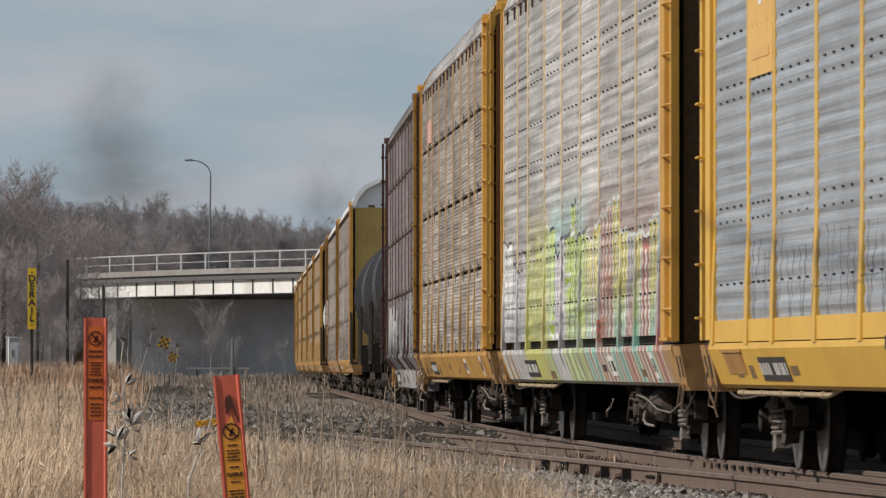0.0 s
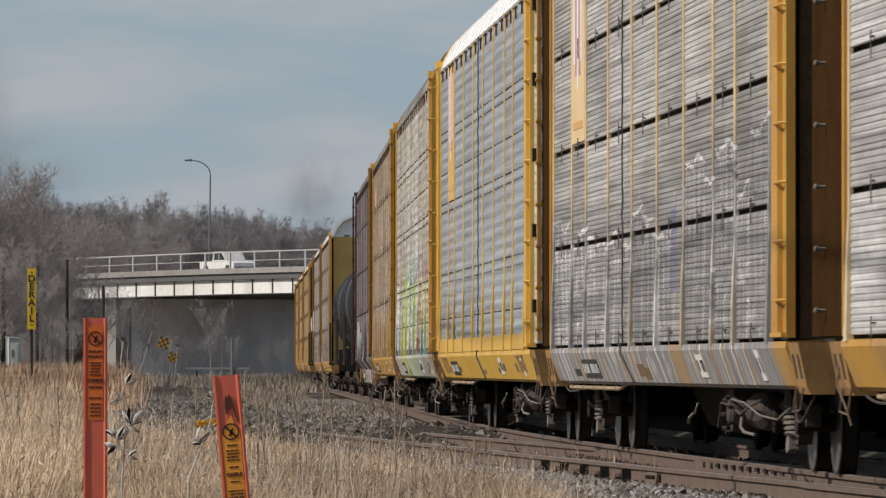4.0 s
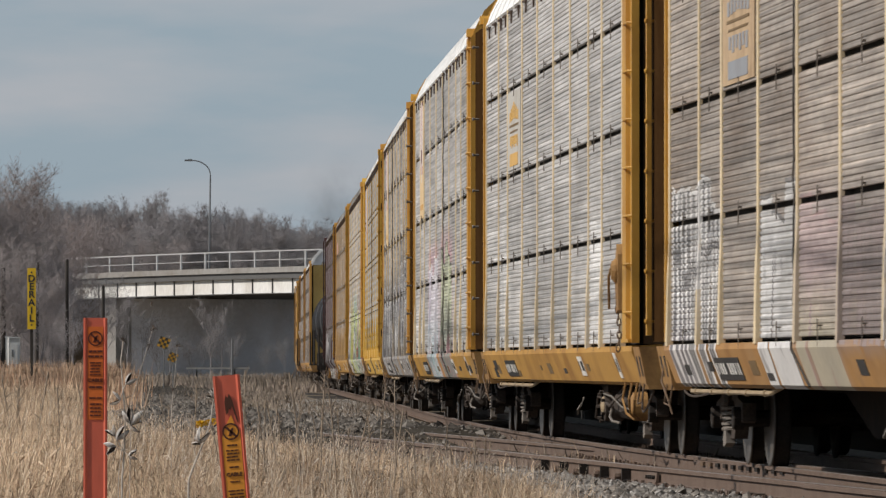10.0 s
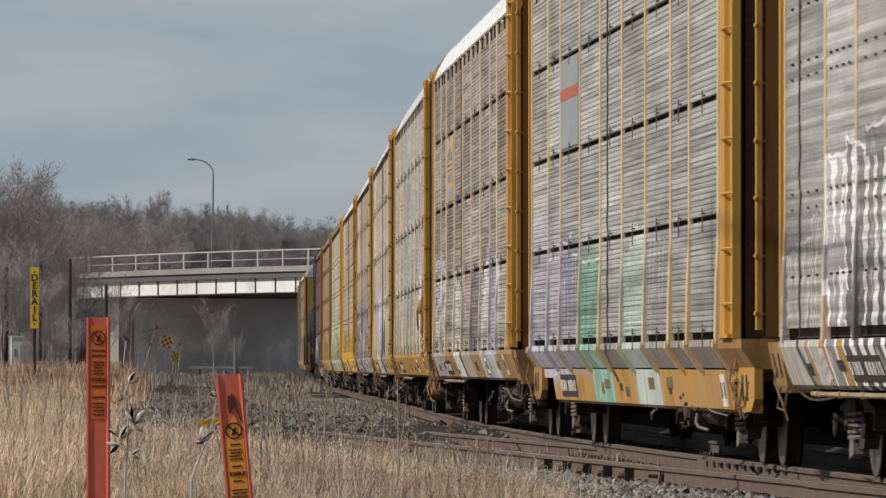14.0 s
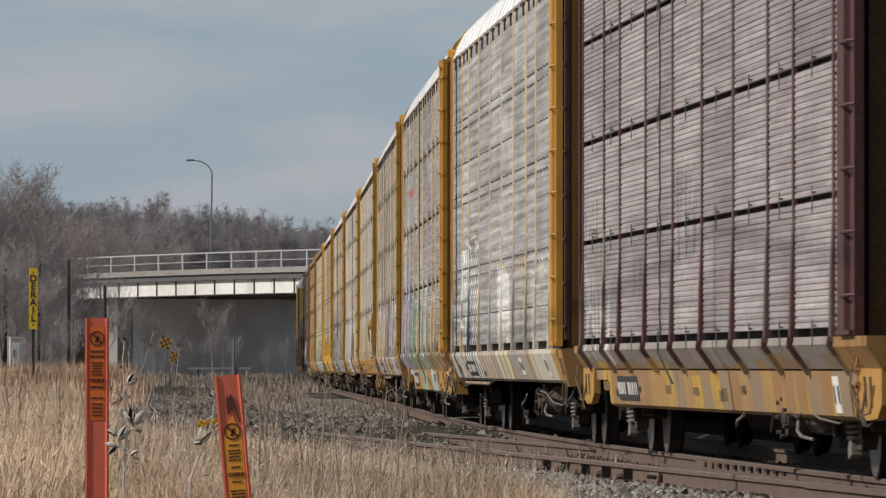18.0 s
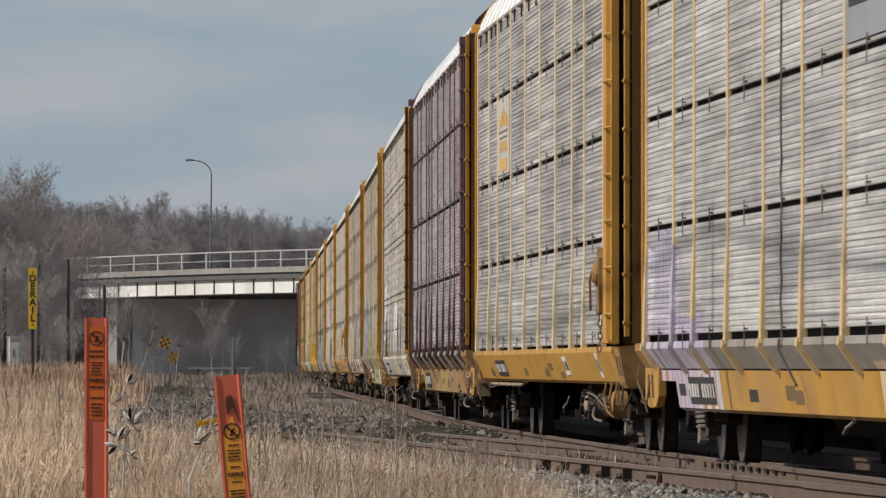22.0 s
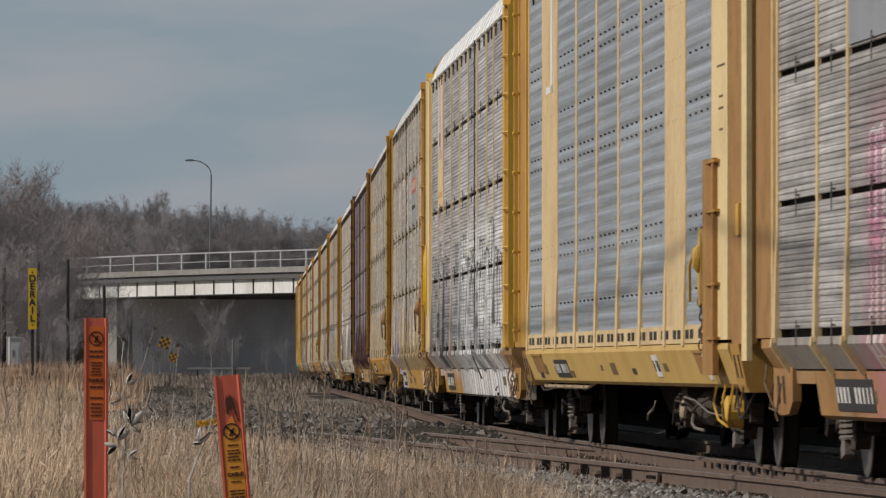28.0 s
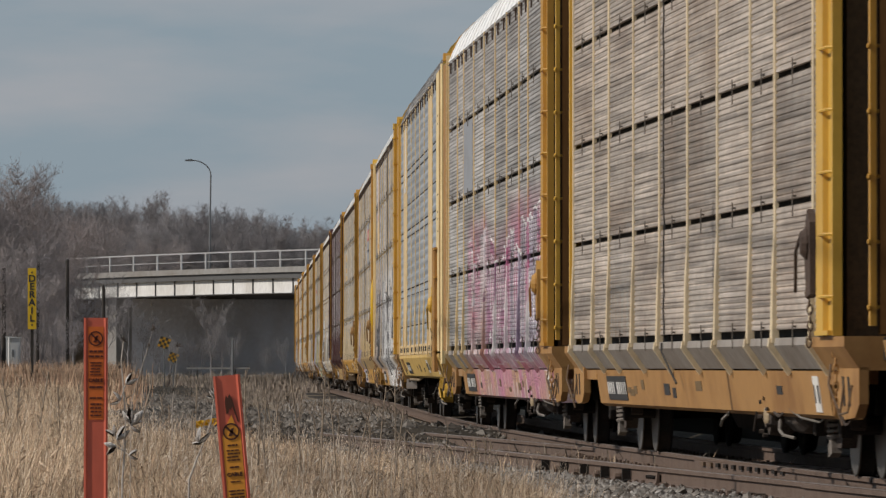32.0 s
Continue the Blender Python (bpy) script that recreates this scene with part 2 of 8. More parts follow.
SPRING_GREY = material("spring_grey", (0.17, 0.15, 0.13, 1), 0.75, 0.0, 0.5, 0.3, 5.0)
PLATE_CREAM = material("plate_cream", (0.74, 0.57, 0.29, 1), 0.55, 0, 0.4, 0.08, 1.5)
PATCH_SAND = material("patch_sand", (0.70, 0.50, 0.26, 1), 0.5, 0, 0.3, 0.08, 2.0)
POST_TAN = material("post_tan", (0.44, 0.285, 0.125, 1), 0.65, 0, 0.5, 0.1, 1.5)
PIPE_TAN = material("pipe_tan", (0.34, 0.26, 0.165, 1), 0.65, 0, 0.6, 0.15, 3.0)
PIPE_PALE = material("pipe_pale", (0.15, 0.135, 0.115, 1), 0.6, 0, 0.6, 0.15, 3.0)
TREAD = material("wheel_tread", (0.11, 0.10, 0.09, 1), 0.45, 0.4, 0.3, 0.15, 5.0)
POCKET = material("pocket_brown", (0.34, 0.18, 0.055, 1), 0.65, 0, 0.6, 0.1, 3.0)
ROOF_WHITE = material("roof_galvanised", (0.80, 0.80, 0.79, 1), 0.6, 0.0, 0.3, 0.1, 0.8)
WHITE_PAINT = material("white_paint", (0.72, 0.70, 0.66, 1), 0.55, 0, 0.3, 0.1, 2.0)
STENCIL_BLACK = material("stencil_black", (0.03, 0.03, 0.03, 1), 0.6, 0, 0.2, 0.2, 3.0)
PANEL_LIGHT = material("panel_light_grey", (0.515, 0.502, 0.492, 1), 0.55, 0.15, 0.75, 0.12, 0.7, (1, 0.45, 1.6), (0.55, 0.53, 0.51), 0.1, 0.14, streak=0.42)
PANEL_GREY = material("panel_grey", (0.425, 0.41, 0.395, 1), 0.6, 0.12, 0.8, 0.14, 0.7, (1, 0.45, 1.6), (0.52, 0.49, 0.46), 0.1, 0.16, streak=0.46)
PANEL_BROWN = material("panel_dusty_brown", (0.355, 0.315, 0.28, 1), 0.65, 0.1, 0.85, 0.16, 0.7, (1, 0.45, 1.6), (0.58, 0.5, 0.44), 0.1, 0.18, streak=0.50)
PANEL_TAN = material("panel_dusty_tan", (0.43, 0.375, 0.325, 1), 0.65, 0.1, 0.85, 0.16, 0.7, (1, 0.45, 1.6), (0.58, 0.5, 0.44), 0.1, 0.18, streak=0.50)
PANEL_BLUE = material("panel_blue_grey", (0.31, 0.335, 0.36, 1), 0.5, 0.15, 0.4, 0.1, 0.9, (1, 0.35, 2.2), (0.62, 0.62, 0.62), 0.1, 0.08, streak=0.32)
PANEL_PURPLE = material("panel_purple_grey", (0.36, 0.325, 0.325, 1), 0.6, 0.1, 0.7, 0.16, 0.7, (1, 0.45, 1.6), (0.55, 0.5, 0.5), 0.1, 0.16, streak=0.34)
PANEL_PLUM = material("panel_dark_plum", (0.25, 0.215, 0.215, 1), 0.6, 0.1, 0.7, 0.16, 0.7, (1, 0.45, 1.6), (0.55, 0.5, 0.5), 0.1, 0.16, streak=0.34)
PATCH_TAN = material("patch_tan", (0.60, 0.34, 0.10, 1), 0.5, 0, 0.2, 0.08, 2.0)
PATCH_AMBER = material("patch_amber", (0.62, 0.37, 0.10, 1), 0.5, 0, 0.3, 0.08, 2.0)
PATCH_PALE = material("patch_pale", (0.47, 0.445, 0.40, 1), 0.5, 0, 0.4, 0.08, 2.0)
PATCH_WORN = material("patch_worn", (0.46, 0.33, 0.20, 1), 0.6, 0, 0.7, 0.08, 3.0)
PATCH_PINK = material("patch_pink", (0.58, 0.30, 0.24, 1), 0.5, 0, 0.2, 0.08, 2.0)
PATCH_GREY = material("patch_grey", (0.27, 0.28, 0.30, 1), 0.5, 0, 0.3, 0.08, 2.0)
RED_PAINT = material("faded_red", (0.42, 0.09, 0.05, 1), 0.5, 0, 0.2, 0.1, 2.0)
TANK_BLACK = material("tank_black", (0.028, 0.028, 0.030, 1), 0.45, 0, 0.6, 0.2, 0.8, tint=(2.2, 2.1, 2.0))
TANK_WHITE = material("tank_white", (0.62, 0.61, 0.60, 1), 0.5, 0, 0.4, 0.1, 0.8)
RAIL_RUST = material("rail_rust", (0.132, 0.092, 0.070, 1), 0.75, 0.1, 0.5, 0.2, 4.0)
RAIL_HEAD = material("rail_head", (0.24, 0.20, 0.175, 1), 0.45, 0.4, 0.5, 0.15, 3.0)
TIE_WOOD = material("tie_wood", (0.075, 0.058, 0.046, 1), 0.9, 0, 0.5, 0.3, 3.0, (1, 6, 1), bump=0.6, piece=0.3)
BALLAST_BED = material("ballast_bed", (0.16, 0.15, 0.14, 1), 0.95, 0, 0.7, 0.5, 2.0, bump=1.0, tint=(0.45, 0.42, 0.38))
# Oily ballast, blackened further: the train's shade is put into the colour.
BALLAST_OILY_SHADE = material("ballast_oily_shade", (0.05, 0.043, 0.037, 1), 0.95, 0, 0.7, 0.5, 2.0, bump=1.0, tint=(0.5, 0.45, 0.4), spec=0.15)
SOIL = material("field_soil", (0.16, 0.125, 0.085, 1), 0.95, 0, 0.7, 0.45, 0.6, bump=0.8, tint=(0.6, 0.52, 0.45))
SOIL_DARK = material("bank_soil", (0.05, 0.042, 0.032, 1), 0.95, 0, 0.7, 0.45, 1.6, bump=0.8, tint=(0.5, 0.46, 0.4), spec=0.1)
CONCRETE = material("bridge_concrete", (0.27, 0.26, 0.245, 1), 0.85, 0, 0.55, 0.15, 0.35, bump=0.3)
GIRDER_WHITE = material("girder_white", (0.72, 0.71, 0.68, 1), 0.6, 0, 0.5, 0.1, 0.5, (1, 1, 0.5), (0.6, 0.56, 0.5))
# Dark girder steel; shade under the deck is put into the colour.
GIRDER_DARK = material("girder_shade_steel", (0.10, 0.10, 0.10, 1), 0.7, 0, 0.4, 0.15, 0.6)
RAILING = material("railing_galvanised", (0.45, 0.45, 0.45, 1), 0.5, 0.3, 0.3, 0.1, 2.0)
POLE = material("pole_grey", (0.16, 0.165, 0.17, 1), 0.6, 0.2, 0.3, 0.1, 2.0)
POST_WOOD = material("post_dark_wood", (0.045, 0.038, 0.032, 1), 0.9, 0, 0.5, 0.3, 2.0, (4, 4, 1))
MARK_RED = material("marker_red", (0.57, 0.12, 0.07, 1), 0.5, 0, 0.5, 0.08, 3.0, (1, 1, 0.3), (0.75, 0.55, 0.5), 0.05)
INK_FADED = material("ink_faded", (0.10, 0.02, 0.008, 1), 0.6, 0, 0.3, 0.1, 3.0, bump=0)
MARK_ORANGE = material("sticker_orange", (0.62, 0.14, 0.022, 1), 0.55, 0, 0.3, 0.06, 5.0, bump=0.02)
MARK_AMBER = material("sticker_amber", (0.76, 0.31, 0.035, 1), 0.55, 0, 0.3, 0.06, 5.0, bump=0.02)
INK = material("ink_brown_black", (0.07, 0.022, 0.010, 1), 0.6, 0, 0.1, 0.1, 3.0, bump=0)
SIGN_YELLOW = material("sign_yellow", (0.75, 0.47, 0.02, 1), 0.5, 0, 0.2, 0.05, 3.0, bump=0.02)
SIGN_AMBER = material("sign_amber", (0.62, 0.33, 0.03, 1), 0.5, 0, 0.3, 0.08, 3.0, bump=0.02)
SIGN_BACK = material("sign_grey", (0.5, 0.5, 0.49, 1), 0.5, 0.1, 0.3, 0.1, 2.0)
BARK = material("bark_grey_brown", (0.24, 0.205, 0.19, 1), 0.95, 0, 0.5, 0.3, 3.0, (3, 3, 0.6), bump=0.6, piece=0.2)
TWIG_MID = material("shrub_twig", (0.285, 0.255, 0.25, 1), 0.95, 0, 0.4, 0.3, 0.6, bump=0, piece=0.25)
TWIG = material("twig_brown_grey", (0.31, 0.27, 0.26, 1), 0.95, 0, 0.4, 0.3, 0.6, bump=0, piece=0.25)
# Pale bluish grey: the haze of distance is put into the bark colour.
TWIG_HAZED = material("hazed_twig", (0.255, 0.238, 0.24, 1), 0.95, 0, 0.4, 0.3, 0.2, bump=0, piece=0.2)
STEM = material("dry_stem", (0.30, 0.24, 0.18, 1), 0.85, 0, 0.4, 0.2, 6.0, bump=0.2)
POD = material("pod_grey", (0.68, 0.62, 0.57, 1), 0.85, 0, 0.5, 0.25, 20.0, bump=0.4)
STEM_PALE = material("pale_stem", (0.46, 0.41, 0.36, 1), 0.85, 0, 0.5, 0.2, 8.0, bump=0.2)
POD_PALE = material("pod_pale", (0.78, 0.74, 0.70, 1), 0.7, 0, 0.5, 0.2, 20.0, bump=0.4)
POD_DARK = material("pod_inside", (0.10, 0.075, 0.06, 1), 0.9, 0, 0.4, 0.25, 20.0, bump=0.3)


def island_material(name, stops, rough=0.85, clump=1.6):
    """One of several colours for each blade, stone or leaf."""
    m = bpy.data.materials.new(name)
    m.use_nodes = True
    nt = m.node_tree
    b = nt.nodes["Principled BSDF"]
    b.inputs["Roughness"].default_value = rough
    b.inputs["Specular IOR Level"].default_value = 0.25
    g = nt.nodes.new("ShaderNodeNewGeometry")
    r = nt.nodes.new("ShaderNodeValToRGB")
    els = r.color_ramp.elements
    while len(els) < len(stops):
        els.new(0.5)
    for k, col in enumerate(stops):
        els[k].position, els[k].color = k / (len(stops) - 1), (*col, 1)
    nt.links.new(g.outputs["Random Per Island"], r.inputs["Fac"])
    n = nt.nodes.new("ShaderNodeTexNoise")
    n.inputs["Scale"].default_value, n.inputs["Detail"].default_value = 16, 5
    wide = nt.nodes.new("ShaderNodeTexNoise")
    wide.inputs["Scale"].default_value, wide.inputs["Detail"].default_value = clump, 3
    both = nt.nodes.new("ShaderNodeMath")
    both.operation = "MULTIPLY_ADD"
    both.inputs[1].default_value = 1.1
    nt.links.new(wide.outputs["Fac"], both.inputs[0])
    nt.links.new(n.outputs["Fac"], both.inputs[2])
    mr = nt.nodes.new("ShaderNodeMapRange")
    mr.inputs["From Min"].default_value, mr.inputs["From Max"].default_value = 0.78, 1.34
    mr.inputs["To Min"].default_value, mr.inputs["To Max"].default_value = 0.60, 1.62
    nt.links.new(both.outputs[0], mr.inputs["Value"])
    h = nt.nodes.new("ShaderNodeHueSaturation")
    nt.links.new(r.outputs["Color"], h.inputs["Color"])
    nt.links.new(mr.outputs[0], h.inputs["Value"])
    nt.links.new(h.outputs["Color"], b.inputs["Base Color"])
    return m


GRASS = island_material("dry_grass", [(0.259, 0.162, 0.102), (0.561, 0.420, 0.279), (0.388, 0.262, 0.169), (0.755, 0.620, 0.452), (0.474, 0.332, 0.221), (0.129, 0.089, 0.062), (0.647, 0.494, 0.337), (0.215, 0.137, 0.087)])
STALKS = island_material("pale_stalks", [(0.62, 0.53, 0.42), (0.42, 0.33, 0.25), (0.75, 0.66, 0.55), (0.20, 0.15, 0.11)])
GRASS_RED = island_material("reddish_brush", [(0.28, 0.16, 0.10), (0.46, 0.31, 0.20), (0.22, 0.14, 0.10), (0.55, 0.41, 0.28)])
WEED_DARK = island_material("dark_weeds", [(0.12, 0.095, 0.08), (0.22, 0.18, 0.145), (0.08, 0.07, 0.06), (0.36, 0.29, 0.22)])
STONES = island_material("ballast_stones", [(0.130, 0.118, 0.105), (0.265, 0.245, 0.222), (0.185, 0.165, 0.145), (0.37, 0.35, 0.325), (0.10, 0.09, 0.08)])
CINDERS = island_material("cinders", [(0.060, 0.052, 0.045), (0.125, 0.110, 0.095), (0.085, 0.072, 0.060), (0.20, 0.182, 0.16), (0.045, 0.038, 0.032)], clump=0.8)
STONES_DUSTY = island_material("dusty_stones", [(0.11, 0.10, 0.088), (0.20, 0.185, 0.165), (0.15, 0.13, 0.11), (0.29, 0.275, 0.255), (0.085, 0.075, 0.065)])

# ---- mesh helpers ----


def box(bm, x0, x1, y0, y1, z0, z1):
    v = [bm.verts.new((x, y, z)) for x in (x0, x1) for y in (y0, y1) for z in (z0, z1)]
    for f in ((0, 1, 3, 2), (4, 6, 7, 5), (0, 4, 5, 1), (2, 3, 7, 6), (0, 2, 6, 4), (1, 5, 7, 3)):
        bm.faces.new([v[i] for i in f])


def prism(bm, section, axis, a, b):
    """A closed outline of (u, v) drawn out along x, y or z from a to b."""
    put = {"x": lambda u, v, w: (w, u, v), "y": lambda u, v, w: (u, w, v), "z": lambda u, v, w: (u, v, w)}[axis]
    n = len(section)
    p = [bm.verts.new(put(u, v, a)) for u, v in section]
    q = [bm.verts.new(put(u, v, b)) for u, v in section]
    for k in range(n):
        bm.faces.new((p[k], p[(k + 1) % n], q[(k + 1) % n], q[k]))
    bm.faces.new(p[::-1])
    bm.faces.new(q)


def tube(bm, p, q, r0, r1=None, sides=6, caps=True):
    p, q = Vector(p), Vector(q)
    r1 = r0 if r1 is None else r1
    d = (q - p).normalized()
    u = d.orthogonal().normalized()
    w = d.cross(u)
    rings = []
    for c, r in ((p, r0), (q, r1)):
        rings.append([bm.verts.new(c + (u * math.cos(t) + w * math.sin(t)) * r) for t in [2 * math.pi * k / sides for k in range(sides)]])
    for k in range(sides):
        bm.faces.new((rings[0][k], rings[0][(k + 1) % sides], rings[1][(k + 1) % sides], rings[1][k]))
    if caps:
        bm.faces.new(rings[0][::-1])
        bm.faces.new(rings[1])


def chain(bm, pts, r, sides=6):
    """A round bar bent along points, as one closed skin."""
    pts = [Vector(p) for p in pts]
    rings = []
    u = None
    for k, p in enumerate(pts):
        d = (pts[min(k + 1, len(pts) - 1)] - pts[max(k - 1, 0)]).normalized()
        u = d.orthogonal().normalized() if u is None else (u - d * u.dot(d)).normalized()
        w = d.cross(u)
        rings.append([bm.verts.new(p + (u * math.cos(t) + w * math.sin(t)) * r) for t in [2 * math.pi * j / sides for j in range(sides)]])
    for p, q in zip(rings, rings[1:]):
        for j in range(sides):
            bm.faces.new((p[j], p[(j + 1) % sides], q[(j + 1) % sides], q[j]))
    bm.faces.new(rings[0][::-1])
    bm.faces.new(rings[-1])


def revolve(bm, profile, axis="x", sides=16, centre=(0, 0, 0)):
    """Turn (distance along, radius) pairs about an axis through centre."""
    c = Vector(centre)
    rings = []
    for a, r in profile:
        ring = []
        for k in range(sides):
            t = 2 * math.pi * k / sides
            u, w = math.cos(t) * r, math.sin(t) * r
            ring.append(bm.verts.new(c + Vector({"x": (a, u, w), "y": (u, a, w), "z": (u, w, a)}[axis])))
        rings.append(ring)
    for p, q in zip(rings, rings[1:]):
        for k in range(sides):
            bm.faces.new((p[k], p[(k + 1) % sides], q[(k + 1) % sides], q[k]))
    bm.faces.new(rings[0][::-1])
    bm.faces.new(rings[-1])


def mesh_of(bm, name, mat, smooth=False):
    bmesh.ops.recalc_face_normals(bm, faces=bm.faces[:])
    me = bpy.data.meshes.new(name)
    bm.to_mesh(me)
    bm.free()
    me.materials.append(mat)
    if smooth:
        me.polygons.foreach_set("use_smooth", [True] * len(me.polygons))
    return me


def part(name, bm, mat, parent=None, label="", smooth=False):
    ob = new(name, mesh_of(bm, name, mat, smooth))
    ob.parent = parent
    if label:
        tagged(ob, label)
    return ob


def piece(name, me, parent, place, label=""):
    """Another object on a mesh that is already there."""
    ob = new(name, me)
    ob.parent = parent
    ob.matrix_basis = place if isinstance(place, Matrix) else Matrix.Translation(place)
    if label:
        tagged(ob, label)
    return ob


def fresh():
    return bmesh.new()


def ground_z(x, y):
    t = min(1, max(0, (y - 22) / 40))
    z = 0.40 * t * t * (3 - 2 * t)
    h = min(1, max(0, (y - 640) / 330))
    z += 9.0 * h * h * (3 - 2 * h)
    z += 0.05 * math.sin(x * 0.31 + y * 0.11) * math.sin(y * 0.07 + 1.3) * t
    return z


# ---- the line of the train ----
# The train's near face runs along this line: headings (radians from +y) at distances along it.
LINE_S = (-10, 25, 60, 100, 150, 220, 320, 350, 1000)
LINE_H = (-0.0729, -0.0506, -0.0286, -0.0231, -0.0265, -0.0266, -0.0262, -0.0240, 0.70)
STEP = 1.0
_s = np.arange(-560, 1000, STEP)
_h = np.interp(_s, LINE_S, LINE_H)
_x = np.concatenate([[0], np.cumsum(np.sin(_h))[:-1]]) * STEP
_y = np.concatenate([[0], np.cumsum(np.cos(_h))[:-1]]) * STEP
_x += 2.50 - np.interp(0, _s, _x)
_y += 62.25 - np.interp(0, _s, _y)
HALF = 1.55


def line_at(s, off=0.0):
    """A point at s along the near face's line, off metres to its right."""
    h = float(np.interp(s, _s, _h))
    return (float(np.interp(s, _s, _x)) + off * math.cos(h), float(np.interp(s, _s, _y)) - off * math.sin(h), h)


DEV_T = np.arange(0, 33.0)
DEV = np.interp(DEV_T, (0, 6, 9, 13, 19, 23, 28, 32), (0.5, 0.2, -0.4, -0.9, 0.3, 2.0, 3.3, 5.4))
for _ in range(8):
    DEV[1:-1] = 0.25 * DEV[:-2] + 0.5 * DEV[1:-1] + 0.25 * DEV[2:]
DEV += np.interp(DEV_T, (26, 28, 29, 30, 31, 32), (0, 0.3, 0.38, 0.4, 0.3, 0))


def travelled(t):
    return 11.72 * t + float(np.interp(t, DEV_T, DEV))


# ---- ground and tracks ----
def build_ground():
    ys = [-400, -150, -60, -20] + [i * 4.0 for i in range(0, 40)] + [160 + i * 14 for i in range(0, 60)] + [1010, 1100, 1300, 1700, 2400, 3600, 4600]
    xs = [-3000, -1500, -700, -350, -180, -100, -60, -40] + [i * 2.0 for i in range(-15, 16)] + [40, 60, 100, 180, 350, 700, 1500, 3000]
    vs = [(x, y, ground_z(x, y)) for y in ys for x in xs]
    n = len(xs)
    fs = [(j * n + i, j * n + i + 1, (j + 1) * n + i + 1, (j + 1) * n + i) for j in range(len(ys) - 1) for i in range(n - 1)]
    me = bpy.data.meshes.new("ground")
    me.from_pydata(vs, [], fs)
    me.materials.append(SOIL)
    me.polygons.foreach_set("use_smooth", [True] * len(me.polygons))
    return tagged(new("ground", me), "bare brown field soil under dry grass and cinders", "ground", kind="structure")


ground = build_ground()


def ribbon(bm, points, section):
    """A section of (offset to the right, height) swept along (x, y, heading) points."""
    rings = []
    for x, y, h in points:
        rings.append([bm.verts.new((x + o * math.cos(h), y - o * math.sin(h), z)) for o, z in section])
    n = len(section)
    for p, q in zip(rings, rings[1:]):
        for k in range(n):
            bm.faces.new((p[k], p[(k + 1) % n], q[(k + 1) % n], q[k]))
    bm.faces.new(rings[0][::-1])
    bm.faces.new(rings[-1])


RAIL_SECTION = [(-0.07, -0.172), (0.07, -0.172), (0.07, -0.155), (0.012, -0.135), (0.012, -0.045), (0.037, -0.035), (0.037, -0.004),
                (0.030, 0.0), (-0.030, 0.0), (-0.037, -0.004), (-0.037, -0.035), (-0.012, -0.045), (-0.012, -0.135), (-0.07, -0.155)]


def rail_section(z):
    return [(o, z + h) for o, h in RAIL_SECTION]


def siding_at(s):
    """The left rail of the side track that leaves the main line, at s metres from abreast of the switch."""
    h = -0.100 if s < 70 else min(-0.02, -0.100 + (s - 70) * 0.0006)
    if s < 70:
        return (2.94 - 0.100 * s, 61.8 + s, h)
    x, y = 2.94 - 7.0, 61.8 + 70
    u = 70
    while u < s:
        hh = min(-0.02, -0.100 + (u - 70) * 0.0006)
        x += math.sin(hh) * 2
        y += math.cos(hh) * 2
        u += 2
    return (x, y, h)


def track(name, pts, left, label, side, up=0.0):
    """Rails, sleepers and bed of one track whose left rail lies at offset left from pts."""
    thing = tagged(new(name), label, "track", kind="structure")
    for off in (left, left + 1.505):
        bm = fresh()
        ribbon(bm, [(x + off * math.cos(h), y - off * math.sin(h), h) for x, y, h in pts], rail_section(RAIL_Z + up))
        r = part("rail", bm, RAIL_RUST, thing, "rust-brown steel rail")
        bm = fresh()
        ribbon(bm, [(x + off * math.cos(h), y - off * math.sin(h), h) for x, y, h in pts],
               [(o, RAIL_Z + up + z) for o, z in ((-0.030, 0.0005), (0.030, 0.0005), (0.028, 0.004), (-0.028, 0.004))])
        part("running_band", bm, RAIL_HEAD, r, "worn dull running surface")
    return thing


main_pts = [line_at(s, HALF) for s in list(range(-70, 120, 4)) + list(range(120, 420, 15)) + list(range(420, 820, 20))]
main_track = track("main_track", main_pts, -0.7525, "main railway track with rusty rails on dark ballast", 1, MAIN_UP)
side_pts = [siding_at(s) for s in list(range(-60, 70, 5)) + list(range(70, 330, 12))]
side_track = track("side_track", side_pts, 0.0, "diverging side track with rusty rails among weeds", -1)

tie_bm = fresh()
box(tie_bm, -1.3, 1.3, -0.11, 0.11, -0.17, 0.0)
tie_mesh = mesh_of(tie_bm, "sleeper", TIE_WOOD)
plate_bm = fresh()
box(plate_bm, -0.17, 0.17, -0.09, 0.09, 0.0, 0.02)
for px_, py_ in ((-0.10, -0.05), (-0.10, 0.05), (0.10, -0.05), (0.10, 0.05)):
    box(plate_bm, px_ - 0.012, px_ + 0.012, py_ - 0.012, py_ + 0.012, 0.02, 0.055)
plate_mesh = mesh_of(plate_bm, "tie_plate", RAIL_RUST)


def sleepers(thing, at, s0, s1, centre, up=0.0):
    s = s0
    while s < s1:
        x, y, h = at(s)
        x, y = x + centre * math.cos(h), y - centre * math.sin(h)
        t = piece("sleeper", tie_mesh, thing, pose(x, y, RAIL_Z + up - 0.19 + random.uniform(-0.01, 0.01), 0, 0, -math.degrees(h) + random.uniform(-1, 1)))
        for o in (-0.7525, 0.7525):
            piece("tie_plate", plate_mesh, t, (o, 0, 0))
        s += 0.53 + random.uniform(-0.02, 0.02)


